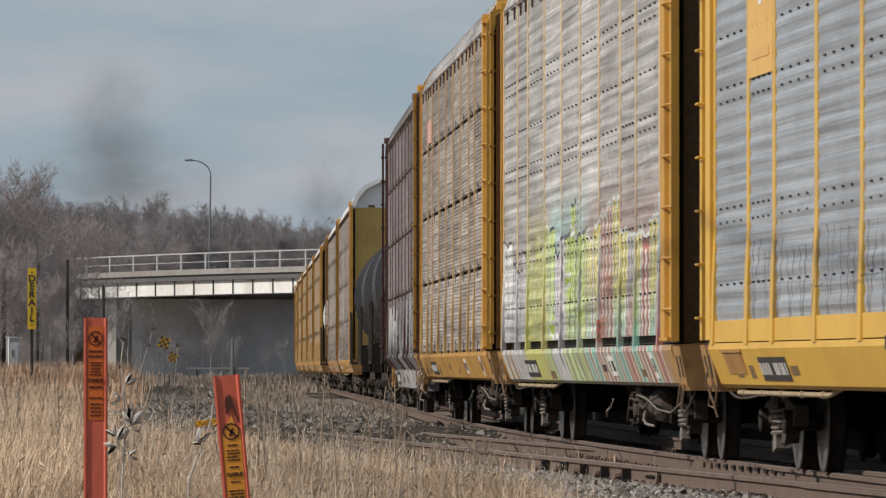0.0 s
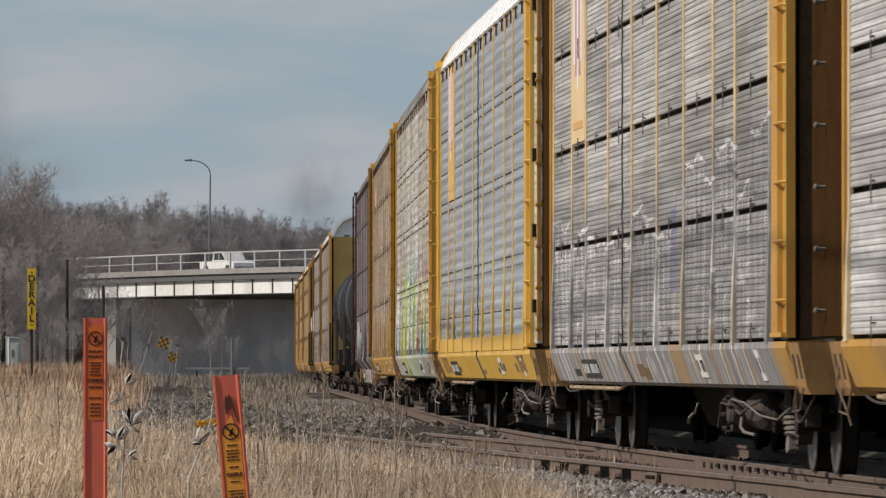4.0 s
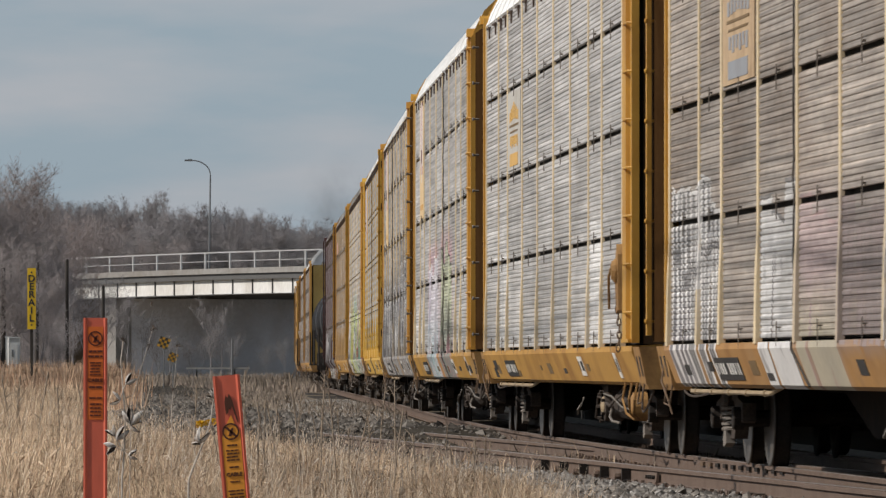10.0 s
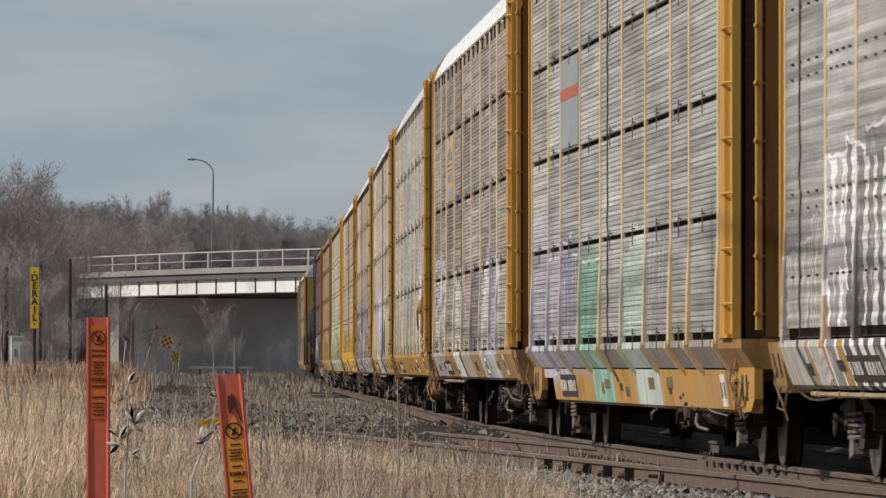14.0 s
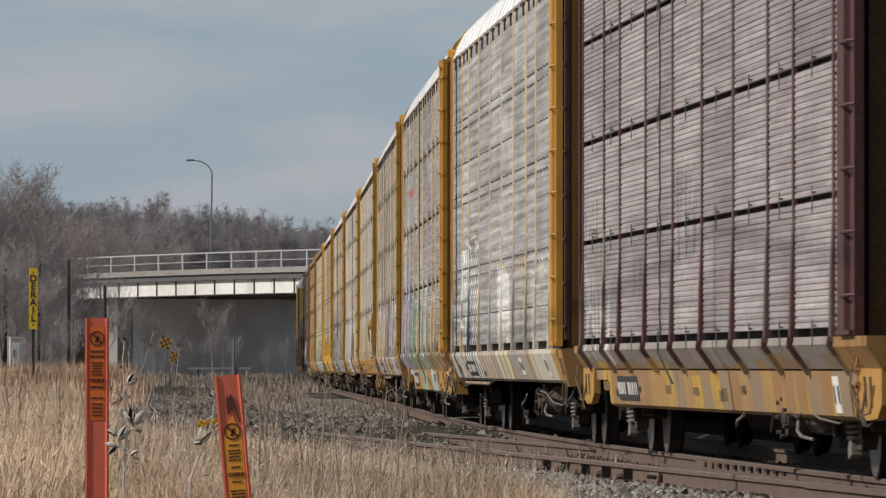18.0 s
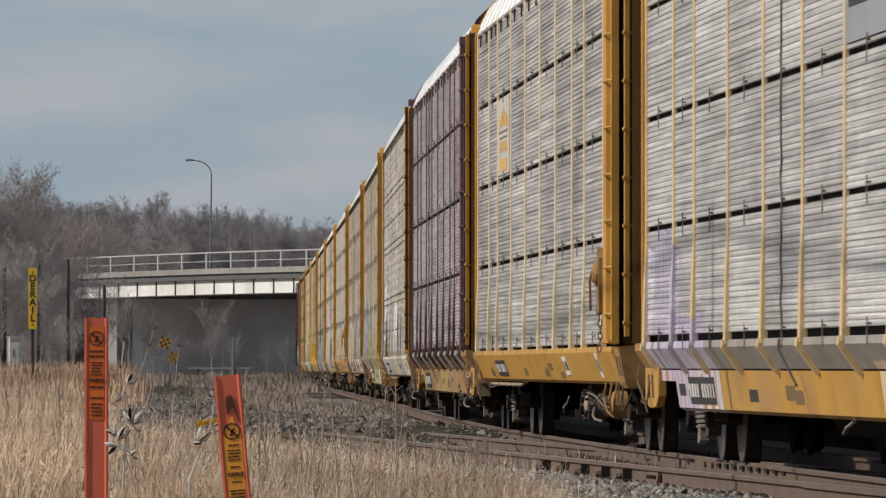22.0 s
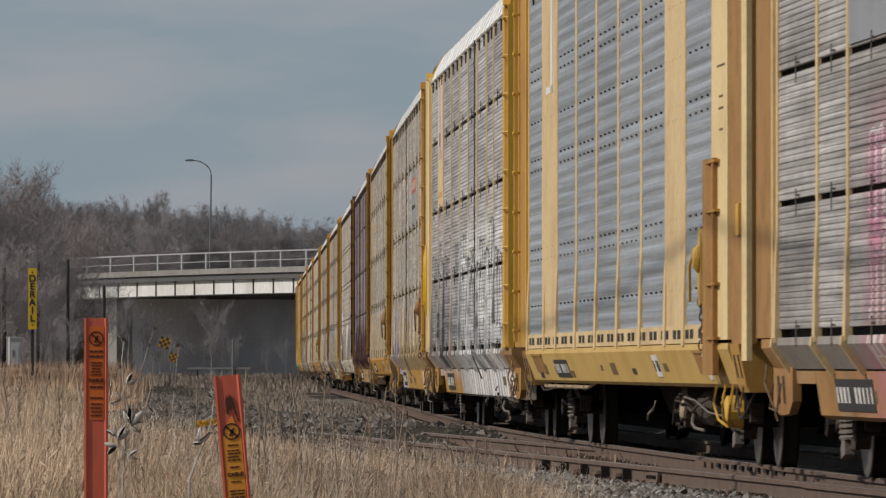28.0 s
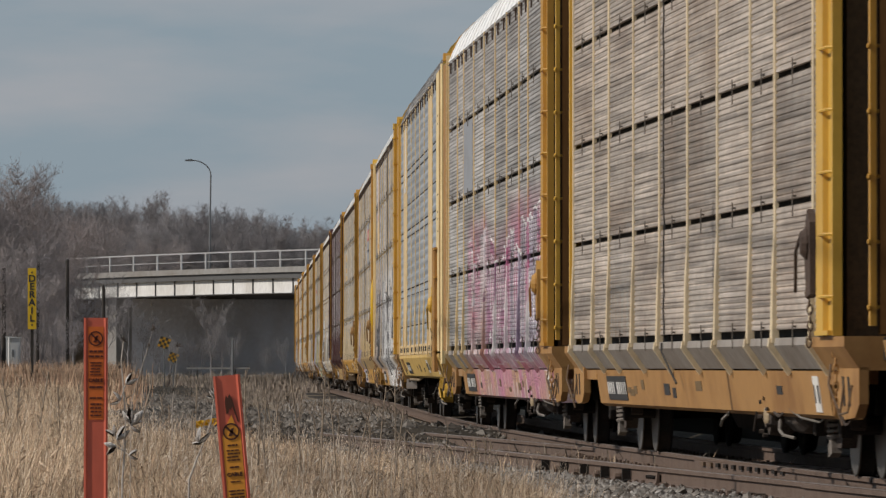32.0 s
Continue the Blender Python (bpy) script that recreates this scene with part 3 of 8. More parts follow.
def bed(name, pts, centre, half, z, mat, label, shoulder=1.2):
    bm = fresh()
    ribbon(bm, [(x + centre * math.cos(h), y - centre * math.sin(h), h) for x, y, h in pts],
           [(-half - shoulder, z - 0.30), (half + 0.9, z - 0.5), (half, z), (-half, z)])
    return tagged(part(name, bm, mat), label, "ballast", kind="structure")


bed("ballast_bed", main_pts, 0.0, 1.9, RAIL_Z + MAIN_UP - 0.235, BALLAST_OILY_SHADE, "oily crushed-stone ballast, darkened with painted shade under the train")
bed("side_ballast_bed", side_pts, 0.75, 1.6, RAIL_Z - 0.243, BALLAST_BED, "dirty grey ballast of the side track", 3.0)


def rubble_bank():
    """Cinders and rubble that bury the side track beyond the switch."""
    bm = fresh()
    pts = [siding_at(q) for q in list(range(38, 70, 4)) + list(range(70, 330, 12))]
    rings = []
    rng = random.Random(6)
    for k, (x, y, h) in enumerate(pts):
        up = min(1.0, k / 3) * 0.30
        rings.append([bm.verts.new((x + o, y, RAIL_Z - 0.26 + up * f + rng.uniform(-0.04, 0.05) * (f > 0))) for o, f in ((-5.2, 0), (-3.4, 0.6), (-1.6, 1.0), (0.2, 1.05), (1.8, 1.0), (3.2, 0.7), (4.6, 0))])
    for p, q in zip(rings, rings[1:]):
        for k in range(6):
            bm.faces.new((p[k], p[k + 1], q[k + 1], q[k]))
    geom = bmesh.ops.extrude_face_region(bm, geom=bm.faces[:])
    for v in geom["geom"]:
        if isinstance(v, bmesh.types.BMVert):
            v.co.z -= 0.5
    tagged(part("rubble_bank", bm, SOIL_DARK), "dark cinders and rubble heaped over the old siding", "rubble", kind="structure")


rubble_bank()


def far_blackout_bank():
    """A low, unseen dark bank added beyond the line to blacken the under-train view."""
    bm = fresh()
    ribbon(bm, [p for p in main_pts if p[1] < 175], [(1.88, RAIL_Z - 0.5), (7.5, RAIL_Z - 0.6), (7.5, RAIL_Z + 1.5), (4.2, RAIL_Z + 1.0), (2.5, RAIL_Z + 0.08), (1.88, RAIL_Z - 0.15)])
    tagged(part("earth_bank", bm, SOIL_DARK), "added dark bank behind the line, blackening the view under wagons", "bank", kind="structure")


far_blackout_bank()


def scatter_stones(name, count, place, size, label, mat=STONES):
    """Loose broken stones, each a small uneven lump."""
    rng = np.random.default_rng(5)
    base = np.array([(1, 0, 0.1), (0.2, 0.9, 0), (-0.9, 0.3, 0.1), (-0.3, -0.9, 0), (0.1, 0.05, 0.8), (0.6, -0.6, 0.5)])
    tris = [(0, 1, 4), (1, 2, 4), (2, 3, 4), (3, 5, 4), (5, 0, 4), (3, 0, 5)]
    vs, fs = [], []
    for k in range(count):
        x, y, z = place(rng)
        a_ = rng.uniform(0, 6.28)
        c_, s_ = math.cos(a_), math.sin(a_)
        r = size * rng.uniform(0.5, 1.5)
        j = base * rng.uniform(0.6, 1.3, base.shape) * r
        n0 = len(vs)
        vs += [(x + c_ * p[0] - s_ * p[1], y + s_ * p[0] + c_ * p[1], z + p[2]) for p in j]
        fs += [(n0 + i_, n0 + j_, n0 + k_) for i_, j_, k_ in tris]
    me = bpy.data.meshes.new(name)
    me.from_pydata(vs, [], fs)
    me.materials.append(mat)
    return tagged(new(name, me), label, "stones", kind="stuff")


def near_stones(rng):
    s = rng.uniform(-14, 45)
    x, y, h = siding_at(s)
    o = rng.uniform(-4.2, -0.1) if rng.random() < 0.8 else rng.uniform(-0.1, 3.0)
    z = RAIL_Z - 0.19 - max(0, -o - 0.75) * 0.14
    return x + o, y, max(z, ground_z(x + o, y) - 0.01)


def main_stones(rng):
    s = rng.uniform(-10, 190)
    x, y, h = line_at(s, HALF + rng.uniform(-3.4, -0.9))
    return x, y, RAIL_Z + MAIN_UP - 0.225


def side_rubble(rng):
    q = rng.uniform(30, 190)
    x, y, h = siding_at(q)
    o = rng.uniform(-5.0, 4.6)
    up = 0.30 * float(np.interp(q, (38, 50), (0, 1))) * float(np.interp(o, (-5.2, -3.4, -1.6, 1.8, 3.2, 4.6), (0, 0.6, 1.0, 1.0, 0.7, 0)))
    return x + o, y, max(RAIL_Z - 0.26 + up, ground_z(x + o, y))


scatter_stones("ballast_stones", 42000, near_stones, 0.030, "loose pale grey crushed ballast stones beside the rail")
scatter_stones("ballast_stones", 12000, main_stones, 0.045, "loose dusty grey ballast stones along the main track", STONES_DUSTY)
scatter_stones("track_rubble", 5000, side_rubble, 0.085, "larger dark lumps of rubble over the siding", CINDERS)
scatter_stones("track_rubble", 30000, side_rubble, 0.05, "dark stony rubble along the side track", CINDERS)


# ---- autorack wagons ----
ROWS = ((1.225, 2.19), (2.235, 3.21), (3.26, 4.25), (4.30, 5.22), (1.165, 2.19))      # four rows of sheets, and the lowest one where it meets a flush sill
POSTS = (12.1, 9.5, 7.65, 4.85, 2.1, -0.65, -3.35, -6.1, -8.0, -10.75)
EAVE = 5.25


def corrugated(length, height, pitch, depth):
    """A sheet with level waves and folded edges, its face towards -x, from y = 0 to length and z = 0 to height."""
    bm = fresh()
    n = max(2, round(height / pitch))
    step = height / n
    if pitch < 0.1:
        shape = ((0.0, 0.1), (0.10, 0.85), (0.32, 1.0), (0.66, 0.9), (0.74, -0.7), (0.92, -0.7))
        lap = ((0.0, 0.1), (0.10, 1.0), (0.32, 1.3), (0.54, 1.5), (0.60, -1.2), (0.93, -1.2))
    else:
        shape = lap = ((0.0, 0.5), (0.17, 0.93), (0.33, 1.0), (0.5, 0.7), (0.67, 0.1), (0.83, 0.05))
    prof = []
    for k in range(n):
        for u, v in (lap if k % 4 == 1 else shape):
            prof.append((-depth * v, step * (k + u)))
    prof.append((-depth * 0.5, height))
    outline = prof + [(0.03, height), (0.03, 0)]
    prism(bm, outline, "y", 0, length)
    return bm


_sheets = {}
_plain = {}


def repainted(store, key, shape, build, name, mat, smooth=False):
    """A mesh of one shape and one material; a second material gets a copy of the same shape."""
    if key not in store:
        if shape not in _plain:
            _plain[shape] = store[key] = mesh_of(build(), name, mat, smooth)
        else:
            me = store[key] = _plain[shape].copy()
            me.materials[0] = mat
    return store[key]



def sheet(length, row, pitch, depth, mat):
    key = (round(length, 3), row, pitch, mat.name)
    z0, z1 = ROWS[row]
    return repainted(_sheets, key, ("sheet", round(length, 3), round(z1 - z0, 3), pitch), lambda: corrugated(length, z1 - z0, pitch, depth), "panel", mat)


_shared = {}


def shared(key, build, mat, smooth=False):
    k = (key, mat.name)
    return repainted(_shared, k, ("shape", key), build, key, mat, smooth)


def m_post(wide):
    """A hat-shaped post with slanting sides, thicker and broader at its foot."""
    bm = fresh()
    w = wide * 1.1
    rings = []
    for z, x, s in ((EAVE, -1.534, 1.0), (2.06, -1.534, 1.0), (1.66, -1.552, 1.1), (1.12, -1.562, 1.2)):
        rings.append([bm.verts.new((px, py * w * s, z)) for px, py in ((-1.50, -0.86), (x + 0.004, -0.84), (x, -0.76), (x, 0.76), (x + 0.004, 0.84), (-1.50, 0.86))])
    for p, q in zip(rings, rings[1:]):
        for k in range(6):
            bm.faces.new((p[k], q[k], q[(k + 1) % 6], p[(k + 1) % 6]))
    bm.faces.new(rings[0])
    bm.faces.new(rings[-1][::-1])
    bmesh.ops.recalc_face_normals(bm, faces=bm.faces)
    return bm


ARCH = ((-1.53, 0.0), (-1.46, 0.17), (-1.36, 0.36), (-1.15, 0.57), (-0.8, 0.72), (-0.4, 0.80), (0.0, 0.83),
        (0.4, 0.80), (0.8, 0.72), (1.15, 0.57), (1.36, 0.36), (1.46, 0.17), (1.53, 0.0))


def m_arch(y0, y1, grow=0.0, thick=0.06):
    bm = fresh()
    top = [(x * (1 + grow / 1.5), EAVE + z + grow) for x, z in ARCH]
    low = [(x * (1 - thick / 1.5), z - thick) for x, z in reversed(top)]
    prism(bm, top + low, "y", y0, y1)
    return bm


def m_roof():
    bm = m_arch(-12.1, 12.3)
    y = -11.8
    while y < 12.2:
        top = [(x * 1.004, EAVE + z + 0.012) for x, z in ARCH]
        low = [(x * 0.99, z - 0.05) for x, z in reversed(top)]
        prism(bm, top + low, "y", y, y + 0.06)
        y += 1.22
    return bm


def m_end_cap(y0, y1):
    bm = fresh()
    prism(bm, [(x * 0.97, EAVE + z - 0.03) for x, z in ARCH], "y", y0, y1)
    return bm


# Solid dark core added so the gaps between panels show painted shade.
def m_inner():
    bm = fresh()
    box(bm, -1.44, 1.5, -11.98, 12.2, 1.15, EAVE)
    return bm


def m_end(y0, y1):
    """Folding end door: a slab with upright pleats."""
    bm = fresh()
    pts = [(-1.42 + 2.84 * k / 16, y0 + (0.0 if (k // 2) % 2 else 0.03)) for k in range(17)]
    prism(bm, pts + [(1.42, y1), (-1.42, y1)], "z", 1.15, EAVE + 0.05)
    return bm


def m_corner(y0, y1):
    """A corner column: a broad outer flange, a set-back web and a narrow lip towards the rear."""
    bm = fresh()
    prism(bm, [(-1.574, y1), (-1.574, y0 + 0.44), (-1.532, y0 + 0.43), (-1.532, y0 + 0.10), (-1.550, y0 + 0.09), (-1.550, y0), (-1.478, y0), (-1.478, y1)], "z", 1.16, EAVE + 0.03)
    return bm


def m_wide_corner(y0, y1, deep):
    bm = fresh()
    w = y1 - y0
    a, b = y0 + w * 0.45, y1 - w * 0.22
    prism(bm, [(-1.565, y0), (-1.565, a), (-1.565 + deep, a), (-1.565 + deep, b), (-1.565, b), (-1.565, y1), (-1.42, y1), (-1.42, y0 + 0.1), (-1.50, y0)], "z", 1.16, EAVE + 0.06)
    return bm


def m_column_rung():
    bm = fresh()
    chain(bm, [(-1.565, -11.70, 0), (-1.592, -11.76, 0), (-1.588, -12.18, 0), (-1.54, -12.21, 0)], 0.0125, 6)
    return bm


def m_base_plate():
    bm = fresh()
    prism(bm, [(-12.20, 1.165), (-12.20, 1.20), (-11.34, 1.20), (-11.34, 1.165)], "x", -1.585, -1.50)
    return bm


def m_cap(y0, y1):
    bm = fresh()
    prism(bm, [(y0, EAVE + 0.03), (y1, EAVE + 0.03), (y1, EAVE + 0.12), (y0 + 0.05, EAVE + 0.14)], "x", -1.595, -1.47)
    return bm


def m_thin_corner():
    bm = fresh()
    prism(bm, [(-1.56, 12.13), (-1.56, 12.24), (-1.46, 12.27), (-1.36, 12.27), (-1.36, 12.13)], "z", 1.16, EAVE + 0.1)
    return bm


def m_bay(y1=13.34):
    """The brown end panel between the first post and the ladder rail at the leading end."""
    bm = fresh()
    box(bm, -1.553, -1.38, 12.25, y1, 1.16, EAVE)
    return bm


def m_stile():
    bm = fresh()
    box(bm, -1.622, -1.578, 13.24, 13.34, 1.22, EAVE + 0.05)
    return bm


def m_standoff():
    bm = fresh()
    tube(bm, (-1.64, 13.27, 0), (-1.55, 13.27, 0), 0.014, 0.014, 6)
    revolve(bm, [(-1.645, 0.008), (-1.635, 0.024), (-1.62, 0.024)], "x", 7, (0, 13.25, 0))
    return bm


def m_rung(length):
    bm = fresh()
    chain(bm, [(-1.50, 0, 0.0), (-1.605, 0.0, 0.0), (-1.605, length, 0.0), (-1.50, length, 0.0)], 0.012, 6)
    return bm


def m_sill_flush(y0, y1):
    bm = fresh()
    prism(bm, [(-1.545, 1.13), (-1.55, 1.08), (-1.438, 0.785), (-1.40, 0.755), (-1.22, 0.755), (-1.22, 1.15)], "y", y0, y1)
    return bm


# Unseen slab added on the far side to keep the space underneath black.
def m_far_blackout():
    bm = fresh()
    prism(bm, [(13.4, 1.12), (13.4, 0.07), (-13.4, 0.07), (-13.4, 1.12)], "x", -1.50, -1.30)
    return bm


def m_sill_end(y0, y1):
    """The plain end of the sill beyond the corner column."""
    bm = fresh()
    prism(bm, [(-1.54, 1.12), (-1.47, 0.78), (-1.44, 0.72), (-1.25, 0.72), (-1.25, 1.12)], "y", y0, y1)
    return bm


def m_sill_step():
    """A deep straight sill under a sloping skirt, with a notch towards each end."""
    bm = fresh()
    prof = [(-1.40, 0.90), (-1.35, 0.56), (-1.30, 0.53), (-1.12, 0.53), (-1.12, 0.92)]
    prism(bm, prof, "y", -10.5, 10.7)
    prof2 = [(-1.40, 0.90), (-1.392, 0.80), (-1.12, 0.80), (-1.12, 0.92)]
    for y0, y1 in ((10.7, 11.9), (-11.5, -10.5)):
        prism(bm, prof2, "y", y0, y1)
    return bm


def m_end_gusset(y0, y1):
    """A hanging end plate with a slanting foot."""
    bm = fresh()
    m = (y0 + y1) / 2
    prism(bm, [(y0, 0.93), (y0, 0.66), (y0 + 0.25, 0.56), (m + 0.2, 0.54), (y1, 0.62), (y1, 0.93)], "x", -1.43, -1.36)
    return bm


def m_face_slot(y):
    """A dark slot lying on the sloping end of the sill."""
    bm = fresh()
    prism(bm, [(-1.5275, 1.03), (-1.4875, 0.84), (-1.47, 0.84), (-1.51, 1.03)], "y", y, y + 0.09)
    return bm


def m_end_slot(y, x0, x1, z0, z1, lean):
    bm = fresh()
    prism(bm, [(y, z0), (y + 0.10, z0), (y + 0.10 + lean, z1), (y + lean, z1)], "x", x0, x1)
    return bm


def m_link_chain(x, y, z0, z1, sway):
    """Hanging chain of separate oval links, turned by turns."""
    bm = fresh()
    n = int((z0 - z1) / 0.062)
    for k in range(n):
        z = z0 - 0.062 * k
        cx, cy = x + sway * math.sin(k * 0.35), y + 2.2 * sway * math.sin(k * 0.22 + 0.4)
        flat = k % 2
        pts = []
        for j in range(9):
            u = 2 * math.pi * j / 8
            d, e = 0.020 * math.cos(u), 0.042 * math.sin(u)
            pts.append((cx + (d if flat else 0), cy + (0 if flat else d), z + e))
        chain(bm, pts, 0.0075, 4)
    return bm


def m_hose_loop(y0, y1, drop):
    bm = fresh()
    n = 10
    pts = [(-1.36 - 0.05 * math.sin(math.pi * k / n), y0 + (y1 - y0) * k / n, 0.72 - drop * math.sin(math.pi * k / n)) for k in range(n + 1)]
    chain(bm, pts, 0.011, 6)
    return bm


def m_lever(y):
    bm = fresh()
    chain(bm, [(-1.50, y, 0.95), (-1.53, y - 0.1, 0.80), (-1.50, y - 0.45, 0.62), (-1.47, y - 0.5, 0.50)], 0.009, 6)
    return bm


def m_step_end(y0, y1):
    bm = fresh()
    prism(bm, [(-1.54, 1.155), (-1.54, 1.08), (-1.42, 0.905), (-1.2, 0.905), (-1.2, 1.155)], "y", y0, y1)
    return bm


def m_skirt(length):
    bm = fresh()
    prism(bm, [(-1.53, 1.16), (-1.54, 1.10), (-1.41, 0.915), (-1.39, 0.93), (-1.49, 1.16)], "y", 0, length)
    return bm


def m_bracket():
    bm = fresh()
    prism(bm, [(-1.575, 1.16), (-1.585, 1.09), (-1.42, 0.86), (-1.39, 0.90), (-1.50, 1.16)], "y", -0.05, 0.05)
    return bm


def m_clip():
    bm = fresh()
    tube(bm, (-1.546, 0, -0.12), (-1.546, 0, 0.09), 0.0055, 0.0055, 5)
    box(bm, -1.55, -1.50, -0.05, 0.05, 0.035, 0.048)
    return bm


def m_rivets():
    """Dark bolt heads, four to a bay."""
    bm = fresh()
    for ya, yb in zip(POSTS, POSTS[1:]):
        for k in range(4):
            y = yb + (ya - yb) * (0.2 + 0.2 * k)
            box(bm, -1.536, -1.52, y, y + 0.06, -0.009, 0.009)
    return bm


def m_coaming(top):
    bm = fresh()
    box(bm, -1.542, -1.50, -10.6, 12.1, 1.14, top)
    return bm


def m_slots():
    bm = fresh()
    y = -10.2
    while y < 11.8:
        box(bm, -1.546, -1.54, y, y + 0.30, 1.18, 1.26)
        box(bm, -1.546, -1.54, y + 0.45, y + 0.75, 1.18, 1.26)
        y += 1.25
    return bm


def m_conduit():
    bm = fresh()
    rng = random.Random(3)
    pts = [(-1.531, 0, 1.16)] + [(-1.531 - 0.006 * (k % 2), rng.uniform(-0.04, 0.04) - 0.02 * k * 0.1, 1.3 + 0.158 * k) for k in range(26)]
    chain(bm, pts, 0.0085, 5)
    chain(bm, [(-1.552, -0.02, 1.15), (-1.558, -0.05, 1.07), (-1.448, -0.35, 0.78)], 0.011, 5)
    return bm


def m_eave_hooks():
    """Short dark angle bars that hold the top sheets, two to a bay."""
    bm = fresh()
    for ya, yb in zip(POSTS, POSTS[1:]):
        for f in (0.27, 0.77):
            y = yb + (ya - yb) * f
            box(bm, -1.548, -1.50, y - 0.28, y + 0.28, 5.185, 5.205)
            box(bm, -1.548, -1.53, y - 0.30, y - 0.24, 5.05, 5.2)
    return bm


def m_brake_housing():
    bm = fresh()
    revolve(bm, [(-1.66, 0.03), (-1.655, 0.08), (-1.62, 0.12), (-1.55, 0.13)], "x", 12, (0, -11.02, 1.86))
    prism(bm, [(-11.25, 1.48), (-10.95, 1.45), (-10.85, 1.72), (-10.9, 2.0), (-11.02, 2.12), (-11.2, 2.02)], "x", -1.605, -1.545)
    chain(bm, [(-1.63, -10.9, 1.95), (-1.66, -10.75, 1.8), (-1.64, -10.55, 1.5)], 0.014, 5)
    return bm


def m_door_edge():
    bm = fresh()
    prism(bm, [(-1.50, -12.16), (-1.50, -12.45), (-1.48, -12.50), (-1.425, -12.50), (-1.425, -12.16)], "z", 1.2, EAVE)
    return bm


def m_hinge():
    bm = fresh()
    box(bm, -1.535, -1.455, -12.54, -12.36, 0, 0.15)
    return bm


def m_hinge_bolt():
    bm = fresh()
    revolve(bm, [(-12.55, 0.012), (-12.54, 0.028), (-12.49, 0.028)], "y", 8, (-1.45, 0, 0))
    return bm


def m_frame():
    bm = fresh()
    box(bm, -1.25, 1.25, -13.0, 13.0, 0.98, 1.15)
    prism(bm, [(-13.3, 0.72), (-9.2, 0.70), (-7.2, 0.33), (7.2, 0.33), (9.2, 0.70), (13.3, 0.72), (13.3, 1.0), (-13.3, 1.0)], "x", -0.28, 0.28)
    for y in (-9.9, 9.9):
        box(bm, -1.15, 1.15, y - 0.25, y + 0.25, 0.86, 1.0)
    return bm


def m_sideframe():
    """Cast truck side: arched top chord, pedestals over the axles, and a spring window."""
    bm = fresh()
    top = [(-1.08, 0.40), (-1.08, 0.56), (-0.72, 0.60), (-0.45, 0.74), (0.45, 0.74), (0.72, 0.60), (1.08, 0.56), (1.08, 0.40),
           (0.80, 0.36), (0.60, 0.46), (0.36, 0.58), (-0.36, 0.58), (-0.60, 0.46), (-0.80, 0.36)]
    prism(bm, top, "x", -1.09, -0.97)
    low = [(-0.62, 0.44), (-0.40, 0.24), (0.40, 0.24), (0.62, 0.44), (0.52, 0.46), (0.34, 0.32), (-0.34, 0.32), (-0.52, 0.46)]
    prism(bm, low, "x", -1.09, -0.97)
    return bm


def m_spring():
    bm = fresh()
    pts = [(0.075 * math.cos(u), 0.075 * math.sin(u), 0.30 + 0.25 * u / (2 * math.pi * 5.5)) for u in [2 * math.pi * 5.5 * k / 55 for k in range(56)]]
    chain(bm, pts, 0.0165, 5)
    return bm


def m_wheel():
    bm = fresh()
    revolve(bm, [(-0.07, 0.30), (-0.065, 0.40), (-0.04, 0.42), (0.03, 0.425), (0.045, 0.455), (0.075, 0.455), (0.075, 0.30),
                 (0.03, 0.24), (0.03, 0.10)], "x", 24)
    return bm


def m_axle():
    bm = fresh()
    tube(bm, (-1.12, 0, 0), (1.12, 0, 0), 0.075, 0.075, 8)
    revolve(bm, [(-1.16, 0.09), (-1.15, 0.105), (-1.06, 0.105)], "x", 10)
    return bm


def m_bolster():
    bm = fresh()
    box(bm, -1.12, 1.12, -0.17, 0.17, 0.46, 0.78)
    return bm


def m_shoe():
    bm = fresh()
    prism(bm, [(-0.10, 0.20), (0.14, 0.16), (0.17, 0.24), (0.05, 0.34), (-0.08, 0.33)], "x", -1.13, -1.05)
    return bm


def truck(car, y):
    t = piece("truck", shared("truck", m_bolster, STEEL_BLACK), car, (0, y, MAIN_UP))
    for side in (0, 180):
        r = pose(0, 0, 0, 0, 0, side)
        piece("side_frame", shared("side_frame", m_sideframe, TRUCK_RUST), t, r)
        if side == 0:
            for dy in (-0.12, 0.12):
                piece("spring", shared("spring", m_spring, SPRING_GREY), t, r @ Matrix.Translation((-1.06, dy, 0)))
            piece("spring_seat", shared("spring_seat", m_shoe, SPRING_GREY), t, r)
    for dy in (-0.88, 0.88):
        piece("axle", shared("axle", m_axle, STEEL_BLACK), t, (0, dy, 0.425))
        piece("wheel", shared("wheel", m_wheel, STEEL_BLACK, True), t, pose(-0.76, dy, 0.425))
        piece("wheel", shared("wheel", m_wheel, STEEL_BLACK, True), t, pose(0.76, dy, 0.425, 0, 0, 180))
    for dy in (-0.88, 0.88):
        piece("wheel_tread", shared("wheel_tread", m_tread, TREAD, True), t, pose(-0.76, dy, 0.425), "polished wheel tread")
    return t


def m_coupler():
    bm = fresh()
    for sgn in (-1, 1):
        y0 = 13.2 * sgn
        box(bm, -0.12, 0.12, min(y0, y0 + 0.8 * sgn), max(y0, y0 + 0.8 * sgn), 0.74, 0.95)
        chain(bm, [(-0.35, y0, 0.85), (-0.38, y0 + 0.35 * sgn, 0.55), (-0.30, y0 + 0.78 * sgn, 0.48)], 0.03, 6)
    return bm


def m_grab(y, d):
    bm = fresh()
    chain(bm, [(-1.46, y, 0.80), (-1.49, y, 0.60), (-1.49, y + d, 0.58), (-1.46, y + d, 0.80)], 0.009, 6)
    return bm


